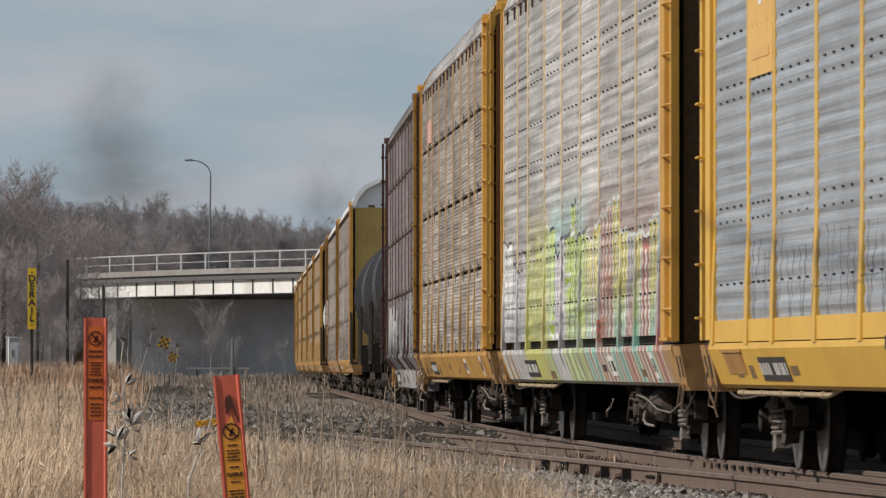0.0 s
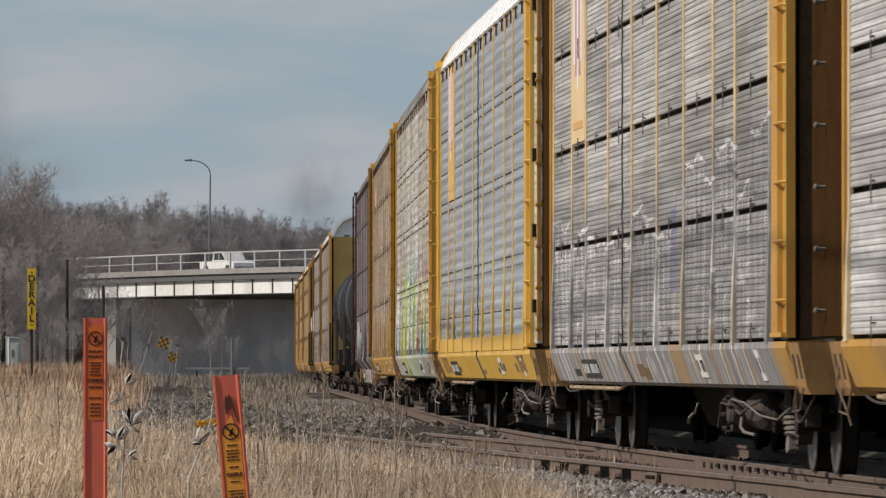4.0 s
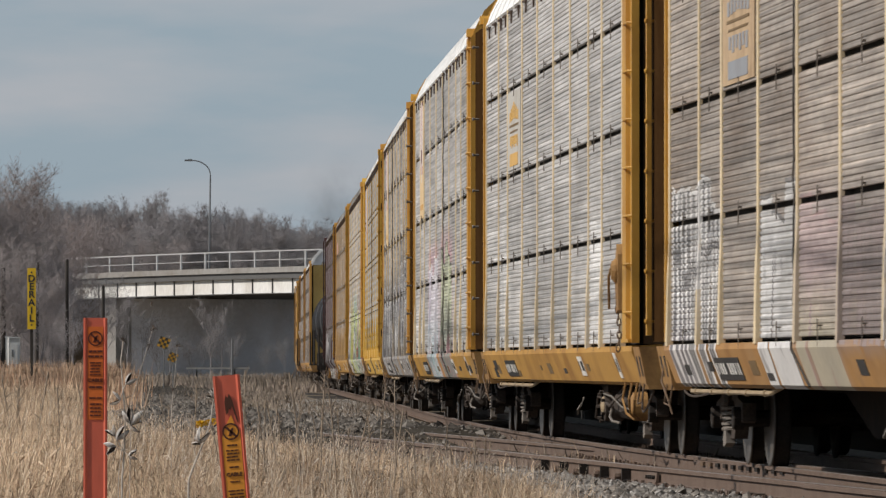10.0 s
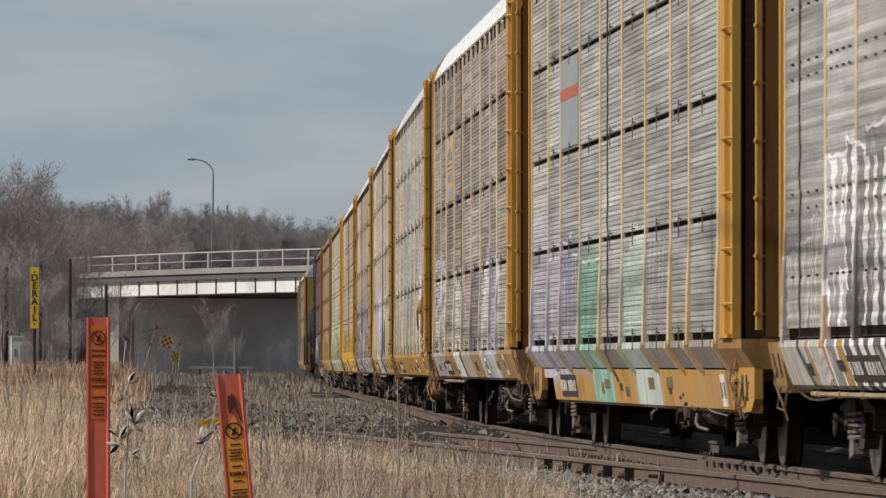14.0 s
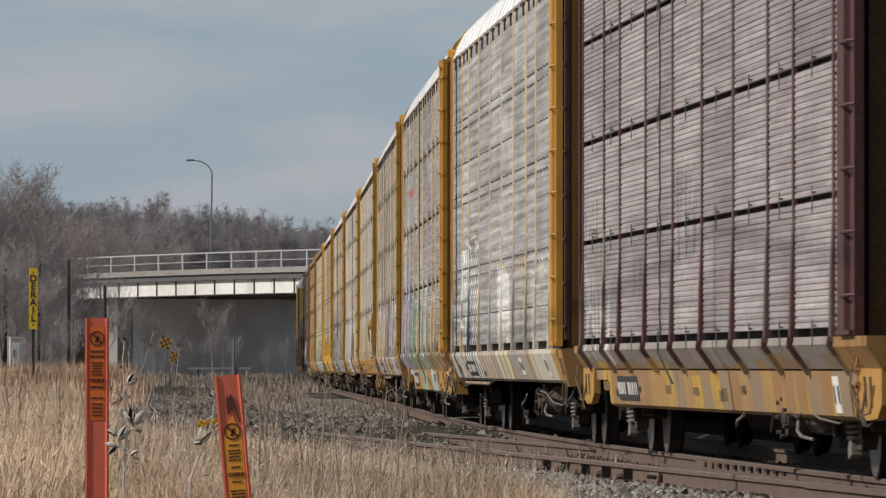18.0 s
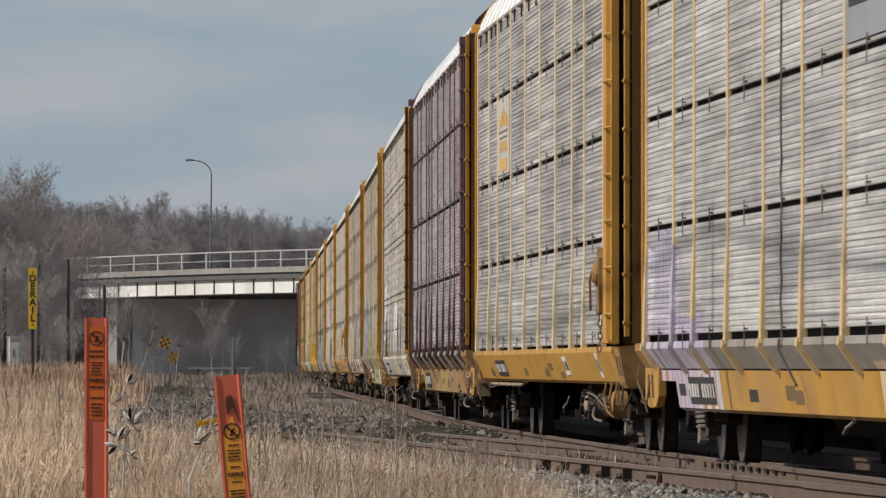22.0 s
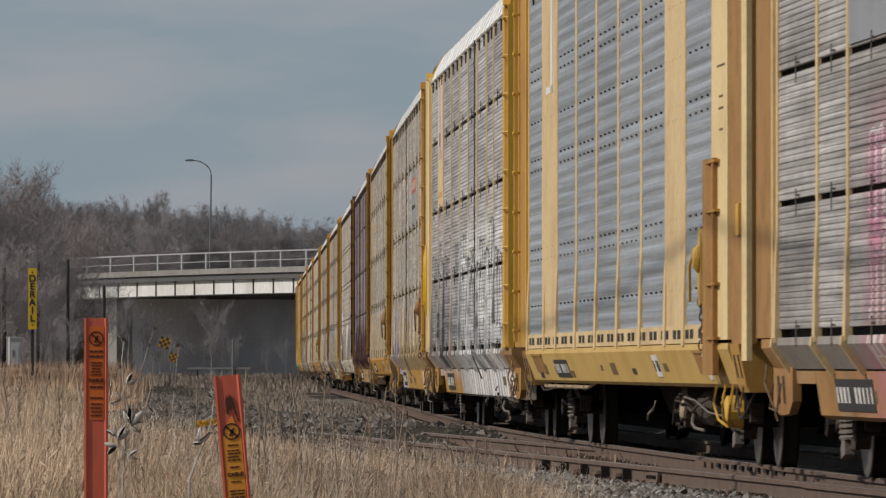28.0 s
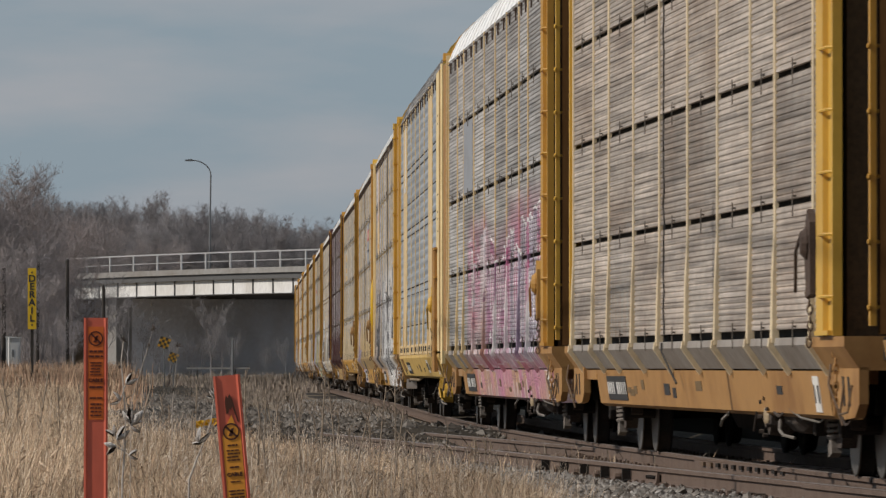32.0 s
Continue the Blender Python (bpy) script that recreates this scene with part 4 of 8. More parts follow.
def m_pipe(y0, y1, z):
    """A pipe slung close under the sill, with couplings."""
    bm = fresh()
    chain(bm, [(-1.30, y0, z + 0.06), (-1.37, y0 + 0.3, z), (-1.37, y1 - 0.3, z), (-1.30, y1, z + 0.06)], 0.021, 7)
    for k in range(5):
        y = y0 + (y1 - y0) * (k + 0.5) / 5
        tube(bm, (-1.37, y - 0.07, z), (-1.37, y + 0.07, z), 0.03, 0.03, 7)
    return bm


def m_air_line():
    bm = fresh()
    chain(bm, [(-1.31, -5.4, 0.64), (-1.35, -5.9, 0.655), (-1.35, -7.0, 0.63), (-1.34, -8.2, 0.53), (-1.28, -9.0, 0.50), (-1.2, -9.3, 0.60)], 0.0095, 6)
    return bm


def m_pocket(y):
    """A recessed jacking pocket, seen as a darker folded plate on the sill."""
    bm = fresh()
    prism(bm, [(-1.550, 1.06), (-1.476, 0.87), (-1.45, 0.87), (-1.52, 1.06)], "y", y - 0.6, y + 0.75)
    prism(bm, [(-1.560, 1.075), (-1.556, 1.05), (-1.53, 1.05), (-1.53, 1.075)], "y", y - 0.7, y + 0.85)
    return bm


def m_rigging():
    bm = fresh()
    revolve(bm, [(-1.46, 0.02), (-1.455, 0.09), (-1.43, 0.14), (-1.30, 0.15)], "x", 14, (0, -10.9, 0.55))
    for dy in (-0.9, -0.2, 0.6):
        chain(bm, [(-1.46, -10.9 + dy, 0.78), (-1.49, -10.9 + dy, 0.62), (-1.47, -10.9 + dy * 0.6, 0.48), (-1.40, -10.9 + dy * 0.4, 0.42)], 0.012, 5)
    return bm


def m_tread():
    bm = fresh()
    revolve(bm, [(-0.0725, 0.402), (-0.0735, 0.412), (-0.069, 0.426), (-0.060, 0.4285)], "x", 28)
    return bm


def m_brake():
    bm = fresh()
    revolve(bm, [(-1.33, 0.06), (-1.32, 0.15), (-1.16, 0.17), (-1.10, 0.12)], "x", 14, (0, -5.6, 0.52))
    return bm


def m_valve():
    bm = fresh()
    prism(bm, [(-5.2, 0.45), (-4.6, 0.48), (-4.5, 0.72), (-5.1, 0.74)], "x", -1.25, -1.0)
    return bm


def m_reservoir():
    bm = fresh()
    revolve(bm, [(-7.4, 0.02), (-7.35, 0.12), (-7.2, 0.17), (-6.4, 0.17), (-6.25, 0.12), (-6.2, 0.02)], "y", 12, (-1.12, 0, 0.56))
    return bm


def m_brake_cap():
    bm = fresh()
    revolve(bm, [(-1.365, 0.01), (-1.36, 0.06), (-1.34, 0.095), (-1.33, 0.10)], "x", 14, (0, -5.6, 0.53))
    return bm


def m_brake_pipe():
    bm = fresh()
    chain(bm, [(-1.3, -5.95, 0.50), (-1.35, -6.3, 0.56), (-1.35, -6.7, 0.53), (-1.33, -7.2, 0.60), (-1.33, -8.2, 0.66)], 0.014, 5)
    chain(bm, [(-1.3, -5.3, 0.60), (-1.34, -4.9, 0.62), (-1.34, -4.6, 0.40)], 0.012, 5)
    for k in range(7):
        u = k * 0.9
        tube(bm, (-1.34, -5.6 + 0.95 * 0.155 * math.cos(u) * 2.2, 0.52 + 0.155 * math.sin(u)), (-1.38, -5.6 + 0.155 * math.cos(u) * 2.2, 0.52 + 0.155 * math.sin(u)), 0.018, 0.018, 5)
    return bm


def m_brake_rod():
    bm = fresh()
    chain(bm, [(-1.30, -6.3, 0.50), (-1.34, -6.6, 0.42), (-1.34, -6.9, 0.38), (-1.28, -7.2, 0.36)], 0.014, 6)
    return bm


def m_hose():
    bm = fresh()
    chain(bm, [(-1.30, -2.3, 0.60), (-1.34, -2.4, 0.52), (-1.34, -1.9, 0.47), (-1.32, -1.6, 0.42)], 0.014, 5)
    return bm


def plate(bm, y0, y1, z0, z1, x=-1.546, tilt=0.0):
    """A thin raised plate on the near face; tilt leans its foot inwards."""
    prism(bm, [(x, z1), (x + tilt, z0), (x + tilt + 0.012, z0), (x + 0.012, z1)], "y", y0, y1)


def sill_x(z, step):
    if step:
        return -1.40 + (0.90 - z) / 0.34 * 0.05
    return -1.55 + (1.08 - z) / 0.345 * 0.13


def stencil(car, y0, y1, z0, z1, step, dark=True, marks=7, mat=None):
    """A data box on the sill: a dark plate with light bars."""
    bm = fresh()
    x0, x1 = sill_x(z0, step) - 0.008, sill_x(z1, step) - 0.008
    prism(bm, [(x1, z1), (x0, z0), (x0 + 0.01, z0), (x1 + 0.01, z1)], "y", y0, y1)
    p = part("number_plate_box" if dark else "data_box", bm, STENCIL_BLACK if dark else (mat or WHITE_PAINT), car)
    bm = fresh()
    rng = random.Random(int((y0 + z0) * 1000))
    w = (y1 - y0) / marks
    for k in range(marks):
        if k == marks // 2:
            continue
        a0 = y0 + w * (k + 0.22)
        a1 = y0 + w * (k + 0.22 + rng.choice((0.28, 0.4, 0.5)))
        h = z1 - z0
        za, zb = z0 + h * 0.25, z1 - h * 0.25
        xa, xb = sill_x(za, step) - 0.014, sill_x(zb, step) - 0.014
        prism(bm, [(xb, zb), (xa, za), (xa + 0.005, za), (xb + 0.005, zb)], "y", a0, a1)
    tagged(part("lettering", bm, WHITE_PAINT if dark else STENCIL_BLACK, p), kind="stuff")
    return p


def m_upright(section, z0, z1):
    bm = fresh()
    prism(bm, section, "z", z0, z1)
    return bm


def rear_plates(car):
    """A rear corner closed by flat plates: a cream strip, a set-back yellow plate, an outer rail and a brake mast."""
    p = piece("corner_plate", mesh_of(m_upright([(-1.547, -10.73), (-1.547, -12.16), (-1.48, -12.16), (-1.48, -10.73)], 1.16, EAVE + 0.02), "corner_plate", PLATE_CREAM), car, (0, 0, 0), "flat cream corner plate")
    for z, w in ((4.62, 0.4), (4.50, 0.3), (3.46, 0.7), (3.20, 0.35), (3.10, 0.45), (2.92, 0.3)):
        bm = fresh()
        plate(bm, -11.6 - w / 2, -11.6 + w / 2, z, z + 0.02, -1.549)
        part("stencil_mark", bm, MARK_DULL, p)
    e = piece("end_plate", mesh_of(m_upright([(-1.512, -12.16), (-1.512, -13.40), (-1.42, -13.40), (-1.42, -12.0), (-1.47, -12.0)], 1.12, EAVE + 0.04), "end_plate", POCKET), car, (0, 0, 0), "set-back deep yellow end plate")
    piece("latch", mesh_of(m_upright([(-1.535, -12.72), (-1.535, -12.98), (-1.505, -12.98), (-1.505, -12.72)], 2.02, 2.28), "latch", YELLOW_BRIGHT), e, (0, 0, 0))
    piece("end_rail", mesh_of(m_upright([(-1.555, -13.52), (-1.565, -13.56), (-1.565, -13.74), (-1.545, -13.78), (-1.50, -13.78), (-1.50, -13.52)], 0.98, EAVE + 0.06), "end_rail", PLATE_CREAM), car, (0, 0, 0), "pale outer rail")
    m = piece("brake_mast", mesh_of(m_upright([(-1.600, -10.45), (-1.600, -10.78), (-1.565, -10.82), (-1.565, -11.14), (-1.590, -11.16), (-1.590, -11.30), (-1.540, -11.30), (-1.540, -10.45)], 0.86, 2.70), "brake_mast", POCKET), car, (0, 0, 0), "yellow channel carrying the hand brake")
    for z in (1.16, 1.62, 2.24, 2.66):
        bm = fresh()
        box(bm, -1.598, -1.536, -11.5, -10.42, z, z + 0.025)
        part("bracket", bm, YELLOW_WORN, m)


def autorack(label, panels, posts, sill, ends, step=False, waves="fine", paint=(),
             wide_post=0.062, patch=None, number_y=9.0, front="thin", column=None, end_mat=None, gear=None, conduit=None, marks=True, hinged=False, rear="column", roof=ROOF_WHITE):
    """A covered car-carrying railway wagon. Its near face looks to -x; +y is the way it runs; z = 0 on the rails."""
    car = tagged(new("autorack_wagon"), label, "railway wagon", "wagons of the train")
    pitch, depth = (0.0485, 0.0048) if waves == "fine" else (0.15, 0.0105)
    low = [g for g in paint if g.z0 < 1.05]
    panels_sprayed = sprayed(panels, car, paint) if paint else panels
    paint_rows = [r for r in range(4) if any(g.z1 + 0.15 > ROWS[r][0] for g in paint)]
    piece("inner_wall", shared("inner_wall", m_inner, GAP_SHADE), car, (0, 0, 0))
    piece("underframe", shared("underframe", m_frame, STEEL_BLACK), car, (0, 0, 0))
    piece("roof", shared("roof", m_roof, roof), car, (0, 0, 0), "pale galvanised arched roof" if roof is ROOF_WHITE else "dull grey arched roof")
    column = column or ends
    for y0, y1 in ((12.30, 12.40), (-12.22, -12.10)):
        piece("end_hoop", shared("end_hoop%d" % y0, lambda: m_arch(y0, y1, 0.012, 0.09), ROOF_WHITE if end_mat is YELLOW_PALE else column), car, (0, 0, 0))
    for y0, y1 in ((12.22, 12.29), (-12.08, -12.0)):
        piece("end_door", shared("end_door%d" % y0, lambda: m_end(y0, y1), end_mat or DARK_END), car, (0, 0, 0), "" if end_mat else "dark brown folding end door")
        piece("end_cap", shared("end_cap%d" % y0, lambda: m_end_cap(y0, y1), ROOF_WHITE if end_mat is YELLOW_PALE else DARK_END), car, (0, 0, 0))
    # sheets
    for (ya, yb) in zip(POSTS, POSTS[1:]):
        if waves == "broad":
            w = ya - yb - 0.012
            mat = panels_sprayed
            key = ("full", round(w, 3), mat.name)
            piece("panel", repainted(_sheets, key, ("full", round(w, 3)), lambda: corrugated(w, 4.0, pitch, depth), "panel", mat), car, (-1.517, yb + 0.006, 1.225))
            continue
        for r in range(4):
            mat = panels_sprayed if r in paint_rows else panels
            w = ya - yb - 0.012
            q = 4 if r == 0 and not step else r
            piece("panel", sheet(w, q, pitch, depth, mat), car, (-1.517, yb + 0.006, ROWS[q][0]))
    pm = sprayed(posts, car, paint) if paint else posts
    for y in POSTS:
        piece("post", shared("post%d" % (wide_post * 1000), lambda: m_post(wide_post), pm), car, (0, y, 0))
    if waves == "fine":
        for r in range(4):
            z = ROWS[r][0] - 0.022
            for (ya, yb) in zip(POSTS, POSTS[1:]):
                piece("panel_clip", shared("panel_clip", m_clip, CLIP), car, (0, (ya + yb) / 2 - 0.1, z))
    else:
        for k, z in enumerate((1.62, 2.14, 2.26, 3.15, 3.27, 3.70, 4.18, 4.30)):
            tagged(piece("rivet_seam", shared("rivet_seam", m_rivets, STENCIL_BLACK), car, (0, 0, z)), kind="stuff")
        if wide_post > 0.08:
            piece("sill_coaming", shared("sill_coaming%d" % (wide_post * 1000), lambda: m_coaming(1.32 if wide_post > 0.09 else 1.30), posts), car, (0, 0, 0))
        if 0.08 < wide_post < 0.095:
            tagged(piece("drain_slot", shared("drain_slot", m_slots, GAP_SHADE), car, (0, 0, 0)), kind="stuff")
    if conduit is not None:
        piece("conduit", shared("conduit", m_conduit, CONDUIT), car, (0, conduit, 0), "thin dark cable conduit up the side")
    tagged(piece("eave_hook", shared("eave_hook", m_eave_hooks, GEAR_DARK), car, (0, 0, 0), "dark hooks under the eave"), kind="stuff")
    if gear:
        ahead = 0.85 if rear == "plates" else 0.0
        piece("brake_housing", shared("brake_housing", m_brake_housing, gear), car, (0, ahead, 0), "hand brake housing")
        piece("brake_chain", shared("brake_chain", lambda: m_link_chain(-1.60, -11.0, 1.55, 1.0, 0.03), STEP_IRON), car, (0, ahead, 0), "rusty hanging brake chain")
    if hinged:
        d = piece("end_door", shared("door_edge", m_door_edge, PANEL_LIGHT), car, (0, 0, 0), "pale grey hinged end door")
        for k in range(5):
            piece("hinge", shared("hinge", m_hinge, STEEL_BLACK), d, (0, 0, 1.55 + 0.86 * k))
            piece("bolt", shared("hinge_bolt", m_hinge_bolt, SPRING_GREY), d, (0, 0, 1.95 + 0.86 * k))
    rs = random.Random(int(number_y * 100) + len(label))
    for k in range(9 if marks else 3):
        w, y = rs.uniform(0.25, 0.7), rs.uniform(-11, 11)
        z0 = (0.62 if step else 0.80) + rs.uniform(0, 0.10)
        z1 = z0 + rs.uniform(0.05, 0.12)
        bm = fresh()
        xa, xb = sill_x(z0, step) - 0.004, sill_x(z1, step) - 0.004
        prism(bm, [(xb, z1), (xa, z0), (xa + 0.006, z0), (xb + 0.006, z1)], "y", y, y + w)
        part("stencil_mark", bm, rs.choice((MARK_DULL, MARK_DULL, MARK_DULL, STENCIL_BLACK)), car)
    # corners
    if rear == "plates":
        rear_plates(car)
    else:
        piece("corner_column", shared("corner_column", lambda: m_corner(-12.25, -11.36), column), car, (0, 0, 0))
        piece("column_base", shared("column_base", m_base_plate, column), car, (0, 0, 0))
        piece("column_cap", shared("column_cap", lambda: m_cap(-12.15, -11.8), column), car, (0, 0, 0))
        for r in range(4):
            mat = panels_sprayed if r in paint_rows else panels
            piece("panel", sheet(0.66, r, 0.0485, 0.0048, mat), car, (-1.517, -11.35, ROWS[r][0]))
        for k in range(9):
            piece("rung", shared("rung", m_column_rung, column), car, (0, 0, 1.45 + 0.46 * k))
    if front == "orange":
        piece("corner_column", shared("thin_corner", m_thin_corner, CREAM), car, (0, 0, 0))
        piece("end_panel", shared("end_panel", m_bay, POCKET), car, (0, 0, 0), "orange-brown end panel")
    elif front == "bare":
        piece("corner_column", shared("thin_corner", m_thin_corner, column), car, (0, 0, 0))
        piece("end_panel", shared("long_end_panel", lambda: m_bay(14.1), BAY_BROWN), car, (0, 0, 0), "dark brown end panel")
        for k in range(9):
            piece("bolt", shared("standoff", m_standoff, SPRING_GREY), car, (0, 0, 1.35 + 0.46 * k))
    elif front == "thin":
        piece("corner_column", shared("thin_corner", m_thin_corner, column), car, (0, 0, 0))
        for k in range(9):
            piece("standoff", shared("standoff", m_standoff, column), car, (0, 0, 1.35 + 0.46 * k))
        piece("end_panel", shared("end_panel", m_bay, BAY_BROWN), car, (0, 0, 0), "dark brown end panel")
        piece("ladder_rail", shared("ladder_rail", m_stile, column), car, (0, 0, 0))
    elif front == "yellow":
        piece("corner_column", shared("thin_corner", m_thin_corner, column), car, (0, 0, 0))
        piece("end_panel", shared("wide_end_panel", lambda: m_bay(14.15), YELLOW), car, (0, 0, 0), "dull yellow end panel")
        piece("ladder_rail", shared("ladder_rail", m_stile, column), car, (0, 0, 0))
        for k in range(9):
            piece("standoff", shared("standoff", m_standoff, column), car, (0, 0, 1.35 + 0.46 * k))
    elif front == "plate":
        piece("corner_plate", shared("corner_plate", lambda: m_wide_corner(12.13, 13.5, 0.012), PLATE_CREAM), car, (0, 0, 0), "broad cream corner plate")
    else:
        piece("corner_column", shared("wide_corner", lambda: m_wide_corner(12.13, 12.95, 0.05), column), car, (0, 0, 0))
        for k in range(9):
            piece("rung", shared("short_rung", lambda: m_rung(0.2), column), car, (0, 12.70, 1.35 + 0.46 * k))
    piece("column_cap", shared("front_cap", lambda: m_cap(12.2, 12.5), column), car, (0, 0, 0))
    # sill
    sm = sprayed(sill, car, paint) if low else sill
    skirt_mat = sprayed(SILL_GREY, car, paint) if low else SILL_GREY
    if step:
        piece("side_sill", shared("step_sill", m_sill_step, sm), car, (0, 0, 0))
        for (ya, yb) in zip(POSTS, POSTS[1:]):
            w = ya - yb - 0.05
            key = "skirt%d" % (w * 1000)
            piece("skirt_plate", shared(key, lambda: m_skirt(w), skirt_mat), car, (0, yb + 0.025, 0))
        piece("sill_end", shared("step_end_rear", lambda: m_step_end(-12.9, -10.7), sill if sill is ORANGE_BROWN else SILL_RUST), car, (0, 0, 0))
        piece("sill_end", shared("step_end_front", lambda: m_step_end(12.14, 13.1), sill if sill is ORANGE_BROWN else SILL_RUST), car, (0, 0, 0))
        for nm, y0, y1 in (("rear", -12.9, -11.5), ("front", 11.9, 13.2)):
            g = piece("end_gusset", shared("end_gusset_" + nm, lambda: m_end_gusset(y0, y1), ORANGE_BROWN if sill is ORANGE_BROWN else YELLOW_WORN), car, (0, 0, 0), "hanging end plate with slots")
            for dy in (0.0, 0.34):
                piece("slot", shared("gusset_slot_" + nm, lambda: m_end_slot((y0 + y1) / 2 - 0.2, -1.436, -1.43, 0.64, 0.86, 0.12), GAP_SHADE), g, (0, dy, 0))
            piece("gusset_bar", shared("gusset_bar_" + nm, lambda: m_lever((y0 + y1) / 2 + 0.5), STEP_IRON), g, (0, 0, 0))
        piece("sill_chain", shared("sill_chain", lambda: m_link_chain(-1.50, -11.9, 1.10, 0.50, 0.02), ORANGE_BROWN), car, (0, 0, 0), "rusty hanging chain")
        for y in POSTS:
            piece("bracket", shared("bracket", m_bracket, pm), car, (0, y, 0))
        stencil(car, number_y - 1.7, number_y + 0.5, 0.60, 0.84, True, True, 10)
        stencil(car, -9.9, -9.5, 0.58, 0.86, True, False, 3)
    else:
        piece("side_sill", shared("flush_sill", lambda: m_sill_flush(-12.2, 12.4), sm), car, (0, 0, 0))
        piece("sill_end", shared("sill_end_rear", lambda: m_sill_end(-13.0, -12.24), YELLOW_WORN if rear == "plates" else SILL_RUST), car, (0, 0, 0))
        piece("sill_end", shared("sill_end_front", lambda: m_sill_end(12.44, 13.2), SILL_RUST), car, (0, 0, 0))
        for dy in (0.0, 0.34):
            piece("end_slot", shared("end_slot_front", lambda: m_face_slot(12.6), GAP_SHADE), car, (0, dy, 0))
            piece("end_slot", shared("end_slot_rear", lambda: m_face_slot(-12.85), GAP_SHADE), car, (0, dy, 0))
        piece("uncoupling_lever", shared("uncoupling_lever", lambda: m_lever(12.9), STEP_IRON), car, (0, 0, 0))
        stencil(car, number_y - 2.6, number_y - 0.7, 0.82, 1.01, False, True, 10)
        stencil(car, -5.1, -4.5, 0.84, 1.04, False, False, 4)
        stencil(car, -10.0, -9.7, 0.82, 1.07, False, False, 3)
        piece("sill_pipe", shared("sill_pipe", lambda: m_pipe(5.0, 11.9, 0.715), PIPE_TAN), car, (0, 0, 0), "tan pipe slung under the sill")
        if gear:
            piece("brake_rigging", shared("brake_rigging", m_rigging, gear), car, (0, 0, 0))
        if wide_post > 0.08:
            for y in (-9.7, 10.6):
                piece("jacking_pocket", shared("pocket%d" % y, lambda: m_pocket(y), POCKET), car, (0, 0, 0))
    piece("brake_cylinder", shared("brake_cylinder", m_brake, TRUCK_RUST), car, (0, 0, 0))
    piece("brake_rod", shared("brake_rod", m_brake_rod, SPRING_GREY), car, (0, 0, 0))
    piece("brake_valve", shared("brake_valve", m_valve, TRUCK_RUST), car, (0, 0, 0))
    piece("air_reservoir", shared("air_reservoir", m_reservoir, TRUCK_RUST), car, (0, 0, 0))
    piece("brake_cap", shared("brake_cap", m_brake_cap, PIPE_TAN if gear else TRUCK_RUST), car, (0, 0, 0), "tan round brake cylinder head" if gear else "")
    piece("brake_pipe", shared("brake_pipe", m_brake_pipe, TRUCK_RUST), car, (0, 0, 0))
    piece("hose_loop", shared("rear_hose", lambda: m_hose_loop(-12.6, -11.2, 0.22), TRUCK_RUST), car, (0, 0, 0))
    if not step:
        piece("hose_loop", shared("front_hose", lambda: m_hose_loop(9.6, 12.4, 0.05), TRUCK_RUST), car, (0, 0, 0))
    piece("air_line", shared("air_line", m_air_line, PIPE_PALE if gear or low else SPRING_GREY), car, (0, 0, 0))
    piece("air_hose", shared("air_hose", m_hose, SPRING_GREY), car, (0, 0, 0))
    piece("far_sill", shared("far_sill", m_far_blackout, GAP_SHADE), car, pose(0, 0, 0, 0, 0, 180))
    piece("coupler", shared("coupler", m_coupler, STEEL_BLACK), car, (0, 0, 0))
    piece("corner_step", shared("corner_step_rear", lambda: m_grab(-12.7, 0.5), STEP_IRON), car, (0, 0, 0))
    piece("corner_step", shared("corner_step_front", lambda: m_grab(12.95, -0.5), STEP_IRON), car, (0, 0, 0))
    if patch:
        for kind, mat, y0, y1, z0, z1 in patch:
            bm = fresh()
            plate(bm, y0, y1, z0, z1, -1.536 if "panel" in kind else -1.541)
            part(kind, bm, mat, car)
    truck(car, 11.1)
    truck(car, -8.4)
    return car


